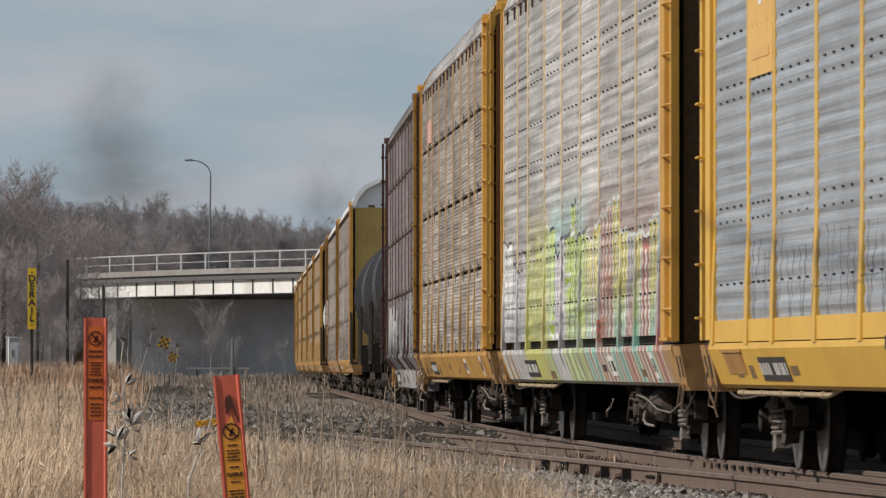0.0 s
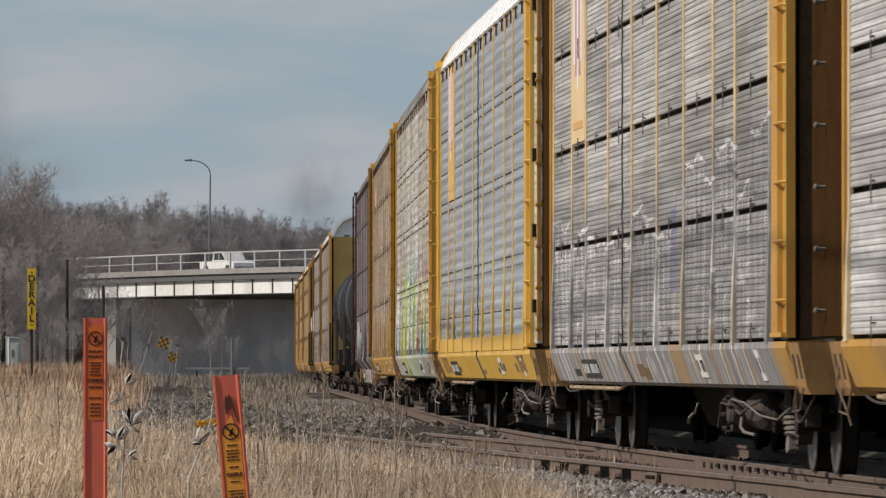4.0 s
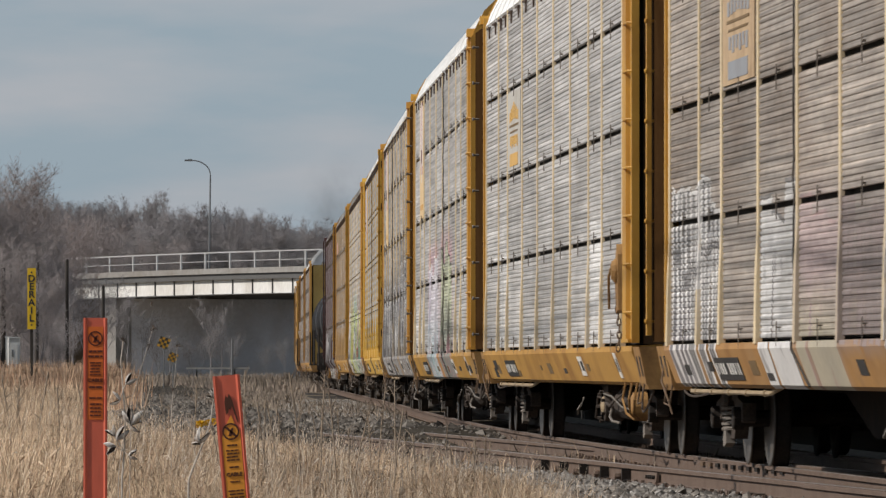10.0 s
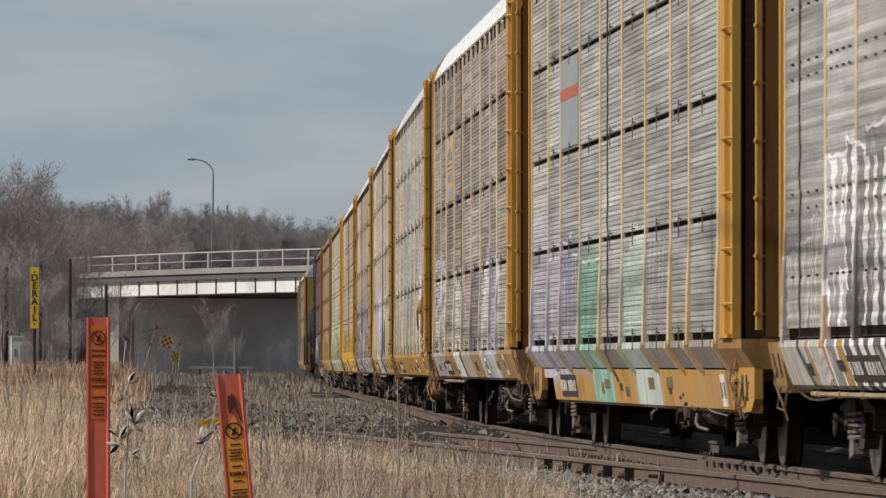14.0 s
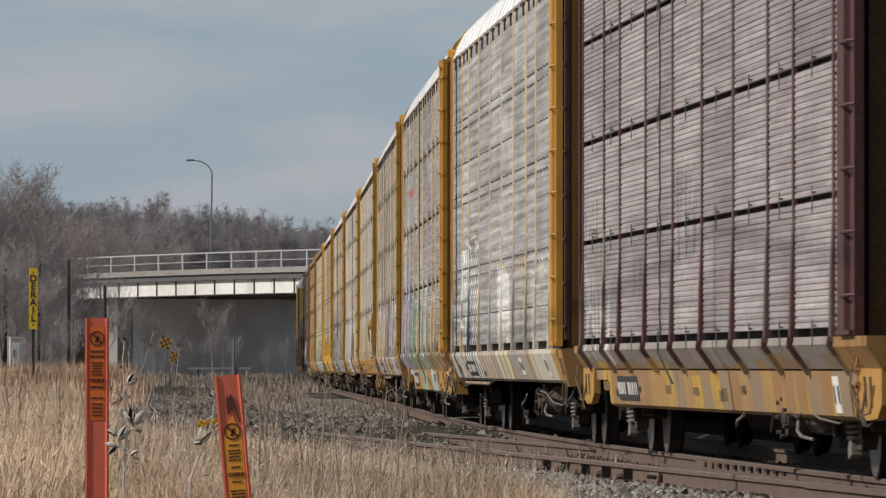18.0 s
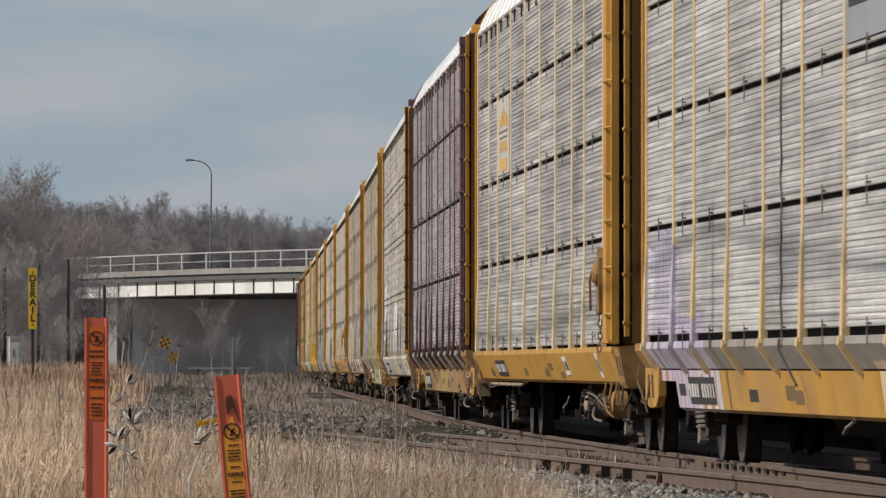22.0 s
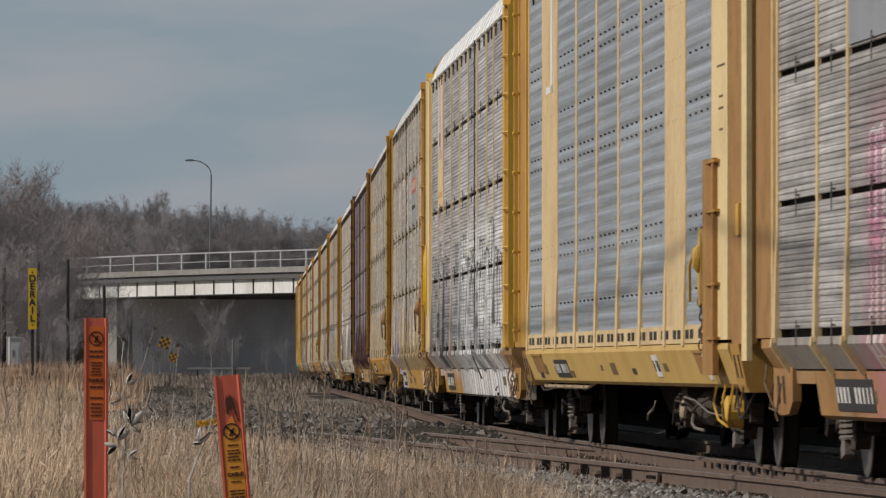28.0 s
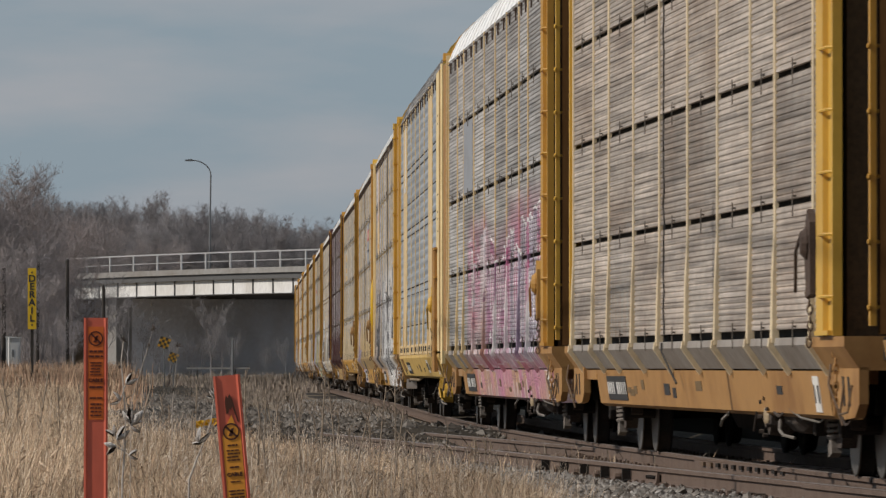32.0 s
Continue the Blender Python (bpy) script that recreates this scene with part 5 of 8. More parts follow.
# ---- tank wagons ----
def tank_wagon(label, mat, half=8.3):
    car = tagged(new("tank_wagon"), label, "railway wagon", "wagons of the train")
    bm = fresh()
    prof = [(-half, 0.05), (-half + 0.08, 0.6), (-half + 0.25, 1.05), (-half + 0.6, 1.38), (-half + 1.0, 1.50), (half - 1.0, 1.50),
            (half - 0.6, 1.38), (half - 0.25, 1.05), (half - 0.08, 0.6), (half, 0.05)]
    revolve(bm, prof, "y", 40, (0, 0, 2.72))
    part("tank_shell", bm, mat, car, smooth=True)
    for y in (-5, -2.5, 0.0, 2.5, 5):
        bm = fresh()
        revolve(bm, [(y - 0.05, 1.505), (y - 0.04, 1.53), (y + 0.04, 1.53), (y + 0.05, 1.505)], "y", 40, (0, 0, 2.72))
        part("seam_band", bm, mat, car)
    bm = fresh()
    revolve(bm, [(4.15, 0.7), (4.45, 0.7), (4.55, 0.55), (4.6, 0.1)], "z", 20)
    part("manway", bm, mat, car)
    bm = fresh()
    box(bm, -0.35, 0.35, -half - 0.6, half + 0.6, 0.75, 1.1)
    for y in (-half + 1.6, half - 1.6):
        box(bm, -1.3, 1.3, y - 0.3, y + 0.3, 0.8, 1.5)
    part("underframe", bm, STEEL_BLACK, car)
    for z in (1.35, 2.35):
        for sg in (-1, 1):
            bm = fresh()
            chain(bm, [(-1.55, sg * (half + 0.3), z), (-1.6, sg * (half - 1.6), z)], 0.025)
            part("handrail", bm, STEEL_BLACK, car)
    for y in (-half - 0.3, -half + 0.6, -half + 1.6, half - 1.6, half + 0.3):
        bm = fresh()
        tube(bm, (-1.57, y, 1.0), (-1.57, y, 2.35), 0.025)
        part("handrail_post", bm, STEEL_BLACK, car)
    for y0, y1 in ((-half - 0.55, -half + 1.5), (half - 1.5, half + 0.55)):
        bm = fresh()
        box(bm, -1.6, 1.6, y0, y1, 1.0, 1.06)
        part("platform", bm, STEEL_BLACK, car)
    truck(car, half - 1.6)
    truck(car, -half + 1.6)
    return car


# ---- the train, from its far wagons to its last ones ----
SILVER, WHITEP, SNOW = (0.48, 0.47, 0.475), (0.68, 0.67, 0.66), (0.78, 0.77, 0.76)
PALE, DUSK, BLACK, ROSE = (0.40, 0.39, 0.385), (0.22, 0.215, 0.215), (0.06, 0.057, 0.06), (0.60, 0.31, 0.37)


SHIELD_RED = material("faded_shield_red", (0.46, 0.22, 0.27, 1), 0.55, 0, 0.2, 0.1, 3.0)


def logo(mat, y0=7.52, y1=5.0, z0=3.28, z1=4.23):
    return [("emblem_panel", mat, y1, y0, z0, z1)]


def letter_logo(base, ink, dark=MARK_DULL):
    """An emblem panel that fills one bay: a peaked row of letter-like strokes, a dark line of print, a second row and a solid block."""
    rows = [("emblem_panel", base, 5.05, 7.47, 3.29, 4.22), ("emblem_block", ink, 5.5, 7.0, 3.33, 3.48), ("emblem_print", dark, 5.4, 7.1, 3.80, 3.825), ("emblem_print", dark, 5.5, 7.0, 3.73, 3.75)]
    for k in range(7):
        peak = 0.11 - 0.036 * abs(k - 3)
        rows.append(("emblem_stroke", ink, 5.40 + 0.25 * k, 5.56 + 0.25 * k, 3.86 + 0.3 * peak, 3.98 + peak))
    for k in range(6):
        rows.append(("emblem_stroke", ink, 5.50 + 0.26 * k, 5.66 + 0.26 * k, 3.55 + 0.03 * (k % 2), 3.69))
    return rows


def striped_logo():
    return logo(PATCH_GREY) + [("emblem_band", RED_PAINT, 5.03, 7.49, 3.80, 3.92)]


def shield_logo(mat=PATCH_SAND):
    """A tall sand panel in the narrow bay, with a faded shield of upright stripes above and a line of print below."""
    rows = [("emblem_panel", mat, 7.72, 9.43, 3.28, 5.15), ("emblem_print", PATCH_TAN, 7.95, 9.2, 3.42, 3.50)]
    for k in range(5):
        y0 = 8.02 + 0.22 * k
        tip = 3.85 + abs(k - 2) * 0.13
        rows.append(("emblem_stripe", SHIELD_RED if k % 2 else WHITE_PAINT, y0, y0 + 0.21, tip, 5.12))
    return rows


WAGONS = {}


def add_train():
    W = WAGONS
    far = dict(label="yellow covered autorack wagon with dusty sides", panels=PANEL_BROWN, posts=POST_TAN, sill=YELLOW_WORN, ends=YELLOW_WORN)
    for k in range(6):
        W[-10 - k] = (autorack(**far) if k == 0 else copy_thing(W[-10][0], pose(0, 0, 0)), 232.1 + 28.03 * k)
    W[-9] = (tank_wagon("white railway tank wagon with black frame", TANK_WHITE), 208.1)
    W[-8] = (autorack("dusty brown covered autorack wagon", PANEL_BROWN, PANEL_BROWN, ORANGE_BROWN, ORANGE_BROWN), 184.5)
    W[-7] = (autorack("tan covered autorack wagon with white roof", PANEL_BROWN, PANEL_BROWN, YELLOW_WORN, YELLOW_WORN, end_mat=YELLOW_PALE), 156.4)
    W[-6] = (tank_wagon("black railway tank wagon with handrails", TANK_BLACK), 133.1)
    W[-5] = (copy_thing(W[-6][0], pose(0, 0, 0)), 115.7)
    W[-4] = (copy_thing(W[-6][0], pose(0, 0, 0)), 98.3)
    S = Spray
    W[-2] = (autorack("purple-grey autorack wagon with skirt plates and white scrawl", PANEL_PLUM, MAROON, SILL_GREY, MAROON, True,
                      paint=[S(11, -11, 0.5, 2.3, 9, [(SILVER, PALE), (DUSK, SILVER), (WHITEP, DUSK)], BLACK, None, 0.16, 0.05, 3, 0.7)], roof=PANEL_GREY), None)
    W[-1] = (autorack("grey-tan autorack wagon with orange posts and yellow sill", PANEL_BROWN, POST_TAN, YELLOW_WORN, YELLOW,
                      patch=[("emblem_panel", PATCH_PINK, 7.8, 9.3, 4.35, 4.7)], roof=PANEL_GREY), None)
    W[0] = (autorack("grey autorack wagon with many-coloured spray paint low down", PANEL_GREY, CREAM, YELLOW, YELLOW, False, "broad",
                     paint=[S(12.1, 7.9, 0.3, 2.40, 5, [(SILVER, PALE), (WHITEP, SILVER)], BLACK, None, 0.24, 0.07, 1, 0.92, WHITEP),
                            S(7.9, 4.0, 0.3, 2.55, 5, [((0.42, 0.43, 0.16), (0.45, 0.46, 0.10))], (0.62, 0.62, 0.45), (0.40, 0.36, 0.14), 0.26, 0.08, 4, 0.9),
                            S(4.0, -1.6, 0.3, 2.68, 7, [(SILVER, SILVER), ((0.38, 0.52, 0.05), (0.36, 0.50, 0.03))], BLACK, (0.30, 0.44, 0.42), 0.24, 0.07, 7, 0.94, WHITEP),
                            S(-1.6, -11.3, 0.3, 2.62, 11, [((0.44, 0.14, 0.09), (0.36, 0.13, 0.09)), ((0.45, 0.20, 0.12), (0.32, 0.22, 0.15)), ((0.60, 0.55, 0.14), (0.44, 0.12, 0.10)),
                                                          ((0.36, 0.36, 0.36), (0.42, 0.14, 0.12)), ((0.58, 0.52, 0.10), (0.20, 0.50, 0.42))],
                              (0.56, 0.60, 0.56), (0.30, 0.22, 0.20), 0.17, 0.10, 9, 0.94, (0.20, 0.12, 0.10))],
                     wide_post=0.05, marks=False, roof=PANEL_GREY), None)
    W[1] = (autorack("yellow autorack wagon with blue-grey sides and a shield emblem", PANEL_BLUE, YELLOW_BRIGHT, YELLOW_BRIGHT, YELLOW_BRIGHT,
                     False, "broad", wide_post=0.10, patch=shield_logo(PATCH_AMBER), number_y=9.6, front="wide", conduit=0.6, hinged=True,
                     paint=[S(9.4, -0.5, 1.3, 2.0, 12, [(BLACK, BLACK)], BLACK, None, 0.05, 0.0, 2, 0.55)]), None)
    W[2] = (autorack("grey autorack wagon with silver spray paint on its lower half", PANEL_GREY, CREAM, YELLOW_WORN, YELLOW, conduit=3.1,
                     paint=[S(12.1, -2.4, 0.4, 2.55, 13, [((0.23, 0.222, 0.218), (0.19, 0.183, 0.18)), ((0.30, 0.29, 0.285), (0.23, 0.222, 0.218)), (DUSK, (0.24, 0.23, 0.225))], WHITEP, (0.20, 0.193, 0.19), 0.22, 0.035, 5, 0.88, (0.12, 0.115, 0.12)),
                            S(-2.0, -2.6, 1.6, 2.5, 1, [((0.14, 0.13, 0.34),) * 2], PALE, None, 0.3, 0.0, 6, 0.6),
                            S(-3.4, -11.0, 0.4, 2.90, 8, [((0.27, 0.26, 0.255), (0.19, 0.183, 0.18)), ((0.32, 0.31, 0.305), (0.25, 0.24, 0.235))], WHITEP, (0.20, 0.193, 0.19), 0.28, 0.05, 8, 0.9, (0.12, 0.115, 0.12))],
                     patch=shield_logo(), marks=False), None)
    W[3] = (autorack("light grey autorack wagon with pink, green and teal spray paint", PANEL_LIGHT, POST_PALE, YELLOW, YELLOW, front="bare", conduit=-1.2,
                     paint=[S(5.6, 1.3, 0.3, 2.62, 5, [((0.55, 0.51, 0.57), (0.22, 0.41, 0.43))], SNOW, ROSE, 0.36, 0.10, 8, 0.92, (0.62, 0.60, 0.62)),
                            S(0.2, -4.4, 0.3, 2.72, 5, [((0.64, 0.66, 0.48), (0.24, 0.24, 0.24))], BLACK, ROSE, 0.36, 0.08, 12, 0.92, (0.30, 0.32, 0.24), 0.85)],
                     patch=shield_logo()), None)
    W[4] = (autorack("light grey autorack wagon with yellow posts and deep yellow sill", PANEL_LIGHT, POST_PALE, YELLOW_WORN, YELLOW, front="bare",
                     patch=letter_logo(PATCH_PALE, PATCH_AMBER),
                     paint=[S(9.35, 7.75, 1.1, 2.3, 1, [((0.80, 0.79, 0.78),) * 2], PALE, None, 0.9, 0.0, 43, 0.85, None, 0.95), S(-6.2, -7.95, 1.1, 2.45, 1, [((0.80, 0.79, 0.78),) * 2], PALE, None, 0.9, 0.0, 44, 0.85, None, 0.95)],
                     gear=SILL_RUST), None)
    W[5] = (autorack("dusty brown autorack wagon with white and dark spray paint", PANEL_BROWN, POST_PALE, ORANGE_BROWN, YELLOW, conduit=2.3,
                     paint=[S(11.9, 7.7, 0.4, 2.55, 5, [(DUSK, (0.20, 0.18, 0.20)), (PALE, DUSK)], WHITEP, None, 0.15, 0.13, 11, 0.92, BLACK),
                            S(4.7, 2.2, 0.4, 2.42, 3, [(WHITEP, WHITEP)], DUSK, None, 0.34, 0.08, 12, 0.92, WHITEP),
                            S(2.0, -0.6, 0.6, 2.25, 3, [((0.40, 0.33, 0.32), (0.44, 0.42, 0.30))], (0.36, 0.25, 0.25), (0.30, 0.24, 0.24), 0.3, 0.08, 14, 0.7),
                            S(-0.7, -3.2, 1.1, 2.2, 3, [((0.33, 0.27, 0.26), (0.30, 0.25, 0.24))], (0.24, 0.18, 0.18), (0.28, 0.23, 0.22), 0.15, 0.06, 15, 0.6),
                            S(-3.4, -8.4, 0.4, 2.55, 6, [(PALE, WHITEP), (WHITEP, PALE)], (0.30, 0.27, 0.26), None, 0.32, 0.05, 17, 0.88, DUSK)],
                     patch=letter_logo(PATCH_WORN, PATCH_GREY)), None)
    W[6] = (autorack("grey autorack wagon with lavender and mint spray paint, stepped sill", PANEL_GREY, CREAM, YELLOW_WORN, YELLOW, True, conduit=1.1,
                     paint=[S(12.2, 8.0, 0.8, 2.62, 5, [((0.50, 0.46, 0.51), (0.52, 0.47, 0.53))], (0.46, 0.43, 0.48), (0.44, 0.41, 0.45), 0.40, 0.08, 14, 0.8, (0.40, 0.37, 0.42)),
                            S(10.2, 9.0, 2.3, 3.1, 2, [((0.42, 0.40, 0.44), (0.34, 0.36, 0.36))], PALE, None, 0.2, 0.05, 15, 0.5),
                            S(7.6, 5.1, 0.9, 2.36, 3, [((0.22, 0.23, 0.32), (0.36, 0.34, 0.40))], WHITEP, (0.24, 0.25, 0.30), 0.22, 0.06, 16, 0.85, (0.10, 0.10, 0.14)),
                            S(4.75, 2.3, 0.4, 2.15, 1, [((0.24, 0.46, 0.33), (0.22, 0.48, 0.34))], WHITEP, (0.26, 0.46, 0.35), 0.5, 0.06, 18, 0.92, (0.14, 0.30, 0.22), 0.9),
                            S(-0.7, -3.3, 0.4, 2.35, 3, [((0.50, 0.56, 0.50), (0.42, 0.53, 0.45))], WHITEP, (0.44, 0.50, 0.45), 0.34, 0.08, 20, 0.85, (0.36, 0.42, 0.38)),
                            S(-3.5, -5.6, 1.0, 2.3, 2, [(WHITEP, PALE)], WHITEP, None, 0.07, 0.0, 22, 0.7)],
                     patch=striped_logo()), None)
    W[7] = (autorack("brown-grey autorack wagon with white spray-painted letters", PANEL_GREY, CREAM, YELLOW_WORN, YELLOW, False, "broad", conduit=11.1,
                     paint=[S(12.3, 9.6, 0.4, 2.1, 3, [((0.40, 0.36, 0.30), (0.46, 0.43, 0.36))], WHITEP, (0.30, 0.27, 0.24), 0.16, 0.07, 17, 0.75, DUSK),
                            S(9.5, 4.9, 0.4, 2.75, 4, [(DUSK, BLACK), (PALE, DUSK)], SNOW, None, 0.15, 0.13, 21, 0.96, None, 0.85),
                            S(4.6, 0.6, 0.4, 2.0, 5, [(PALE, (0.50, 0.46, 0.36))], PALE, (0.34, 0.31, 0.28), 0.14, 0.05, 19, 0.6),
                            S(0.5, -2.4, 0.4, 2.48, 3, [(WHITEP, (0.60, 0.55, 0.36))], (0.42, 0.36, 0.16), None, 0.34, 0.05, 23, 0.9, WHITEP),
                            S(-2.6, -6.4, 0.4, 2.42, 4, [(DUSK, (0.26, 0.25, 0.26))], (0.42, 0.40, 0.40), DUSK, 0.28, 0.07, 25, 0.75, (0.46, 0.36, 0.18)),
                            S(-6.9, -11.2, 0.4, 2.2, 5, [((0.46, 0.42, 0.35), (0.52, 0.47, 0.36))], WHITEP, (0.42, 0.38, 0.31), 0.3, 0.05, 27, 0.75)],
                     wide_post=0.05, marks=False), None)
    W[8] = (autorack("dark purple-grey autorack wagon with maroon posts", PANEL_PURPLE, MAROON, YELLOW_WORN, MAROON, True, conduit=3.3,
                     paint=[S(11.9, 8.6, 0.9, 2.62, 4, [(BLACK, WHITEP)], (0.44, 0.42, 0.36), None, 0.07, 0.04, 31, 0.75),
                            S(6.4, 5.0, 1.6, 2.35, 2, [(BLACK, BLACK)], BLACK, None, 0.06, 0.0, 32, 0.55),
                            S(1.8, -0.4, 1.9, 2.75, 3, [(BLACK, BLACK)], BLACK, None, 0.06, 0.0, 33, 0.7),
                            S(12.0, -12.0, 0.3, 1.02, 28, [((0.26, 0.19, 0.12), (0.22, 0.17, 0.12)), ((0.52, 0.32, 0.03), (0.48, 0.29, 0.03)), ((0.30, 0.15, 0.05), (0.26, 0.14, 0.05)), ((0.40, 0.23, 0.07), (0.36, 0.21, 0.07))],
                              (0.22, 0.15, 0.09), None, 0.22, 0.03, 34, 0.7)]), None)
    W[9] = (autorack("pale grey autorack wagon with clean yellow sill", PANEL_GREY, POST_PALE, YELLOW, YELLOW, patch=letter_logo(PATCH_PALE, PATCH_AMBER), gear=SILL_RUST), None)
    W[10] = (autorack("light grey autorack wagon with violet scrawl and stepped sill", PANEL_LIGHT, CREAM, YELLOW, YELLOW, True, conduit=0.78,
                      paint=[S(12.0, 9.0, 0.4, 2.3, 4, [((0.46, 0.43, 0.52), (0.52, 0.48, 0.56)), (WHITEP, (0.52, 0.47, 0.56))], (0.24, 0.20, 0.36), None, 0.2, 0.05, 20, 0.75, (0.58, 0.55, 0.62)),
                             S(9.0, 6.8, 0.4, 1.5, 3, [((0.46, 0.42, 0.52), WHITEP)], (0.34, 0.30, 0.44), None, 0.2, 0.05, 22, 0.7),
                             S(1.2, -0.4, 1.4, 2.2, 2, [((0.36, 0.37, 0.44),) * 2], (0.40, 0.40, 0.46), None, 0.1, 0.0, 24, 0.6),
                             S(-4.4, -5.8, 0.4, 1.0, 2, [((0.62, 0.50, 0.34),) * 2], (0.56, 0.42, 0.26), None, 0.3, 0.05, 26, 0.7)],
                      patch=[("emblem_panel", PATCH_GREY, -6.0, -3.45, 3.30, 4.23), ("emblem_band", RED_PAINT, -5.97, -3.48, 4.02, 4.07), ("emblem_band", PATCH_PINK, -5.97, -3.48, 3.88, 4.02),
                             ("emblem_band", RED_PAINT, -5.97, -3.48, 3.82, 3.88), ("emblem_band", STENCIL_BLACK, -5.7, -3.7, 3.56, 3.62)], gear=SILL_RUST), None)
    W[11] = (autorack("grey autorack wagon with large white and pink spray-painted letters", PANEL_LIGHT, CREAM, YELLOW_WORN, YELLOW_BRIGHT, True, conduit=-2.7,
                      paint=[S(12.0, 4.9, 0.9, 2.82, 8, [((0.46, 0.38, 0.40), DUSK), (PALE, (0.24, 0.23, 0.24)), (WHITEP, DUSK)], (0.11, 0.105, 0.11), (0.50, 0.45, 0.45), 0.15, 0.11, 23, 0.92, PALE),
                             S(4.7, 1.8, 0.4, 2.70, 3, [(DUSK, (0.44, 0.43, 0.43)), (PALE, DUSK)], (0.12, 0.12, 0.13), (0.48, 0.47, 0.47), 0.20, 0.10, 29, 0.92, WHITEP),
                             S(1.6, -10.9, 0.3, 2.80, 9, [(SNOW, SNOW), (WHITEP, SNOW), (SNOW, WHITEP)], (0.13, 0.127, 0.13), SNOW, 0.14, 0.085, 28, 0.97)],
                      patch=shield_logo(), front="plate", marks=False, end_mat=YELLOW_WORN), None)
    W[12] = (autorack("bright yellow autorack wagon with blue-grey sides and wide posts", PANEL_BLUE, CREAM, YELLOW_PALE, YELLOW_BRIGHT,
                      False, "broad", wide_post=0.09, number_y=9.0, front="yellow", gear=YELLOW_BRIGHT, rear="plates", roof=PANEL_GREY,
                      patch=[("wide_stripe_panel", CREAM, 7.7, 9.9, 1.30, 5.22), ("emblem_stroke", WHITE_PAINT, 8.2, 8.5, 3.95, 5.1), ("emblem_stroke", WHITE_PAINT, 8.2, 9.2, 3.95, 4.03),
                             ("wide_stripe_panel", CREAM, -8.05, -6.0, 1.30, 5.22)]), None)
    W[13] = (autorack("grey autorack wagon with pink and violet spray paint", PANEL_GREY, CREAM, ORANGE_BROWN, YELLOW, True, front="orange", gear=YELLOW_WORN,
                      paint=[S(6.5, 1.6, 0.3, 2.72, 6, [((0.55, 0.22, 0.32), (0.55, 0.40, 0.34)), ((0.58, 0.50, 0.48), (0.50, 0.24, 0.12))], (0.64, 0.60, 0.62), (0.44, 0.16, 0.24), 0.18, 0.12, 26, 0.94, (0.26, 0.14, 0.18)),
                             S(1.5, -4.2, 0.3, 2.55, 7, [((0.40, 0.10, 0.21), (0.25, 0.10, 0.18)), ((0.29, 0.11, 0.21), (0.37, 0.11, 0.19))], SNOW, (0.24, 0.09, 0.15), 0.16, 0.11, 35, 0.95, (0.18, 0.06, 0.13)),
                             S(-4.0, -10.6, 0.3, 2.78, 8, [((0.44, 0.12, 0.23), (0.30, 0.26, 0.34)), ((0.36, 0.31, 0.40), (0.24, 0.18, 0.27)), ((0.21, 0.17, 0.24), (0.50, 0.47, 0.53))], SNOW, (0.40, 0.11, 0.21), 0.18, 0.11, 37, 0.95, (0.16, 0.08, 0.14)),
                             S(6.4, -10.6, 0.3, 1.02, 22, [((0.55, 0.24, 0.28), (0.50, 0.26, 0.16)), ((0.52, 0.20, 0.30), (0.50, 0.18, 0.28)), ((0.52, 0.32, 0.16), (0.5, 0.34, 0.24))], (0.62, 0.54, 0.54), (0.42, 0.14, 0.20), 0.26, 0.12, 39, 0.92, (0.24, 0.08, 0.12))],
                      patch=logo(PATCH_GREY)), None)
    W[14] = (autorack("dusty tan-grey autorack wagon with orange-brown stepped sill", PANEL_TAN, POST_PALE, ORANGE_BROWN, YELLOW_BRIGHT, True, gear=GEAR_DARK, conduit=1.6,
                      paint=[S(7.5, 5.2, 1.2, 2.4, 4, [(PALE, (0.36, 0.40, 0.38))], PALE, None, 0.06, 0.0, 41, 0.5)]), None)
    W[15] = (autorack("dark autorack wagon with yellow corner columns", PANEL_GREY, YELLOW, YELLOW, YELLOW), None)
    for k in range(4):
        bm = fresh()
        n = 18
        pts = [(-1.60 - 0.01 * k, 12.45 + 0.02 * k + 0.13 * math.cos(u), 2.25 + (0.55 - 0.06 * k) * math.sin(u)) for u in [2 * math.pi * j / n for j in range(n + 1)]]
        chain(bm, pts, 0.009, 5)
        part("hose_loop", bm, YELLOW_HOSE, W[11][0], "coiled yellow hose")


add_train()


SLACK = {12: -0.12, 13: 0.12, 14: 0.1}     # couplings drawn in or stretched


def wagon_start(k):
    """How far along the line the middle of wagon k stands at the start."""
    s = WAGONS[k][1]
    return 4.5 - 28.03 * (k - 0.5) + SLACK.get(k, 0.0) if s is None else s


def bogie_base(k):
    return 9.9 if k not in (-4, -5, -6, -9) else 6.7


def on_bearing(brg, y):
    """x at y metres away on a bearing from the eye; 784 is straight ahead, 13600 a slope of one."""
    return (brg - 784) * y / 13600


# ---- bridge ----
BR_A, BR_B = Vector((-32.2, 619.0, 0)), Vector((16.0, 536.7, 0))      # foot points of the side that faces the field
BR_DIR = (BR_B - BR_A).normalized()
BR_LEN = (BR_B - BR_A).length


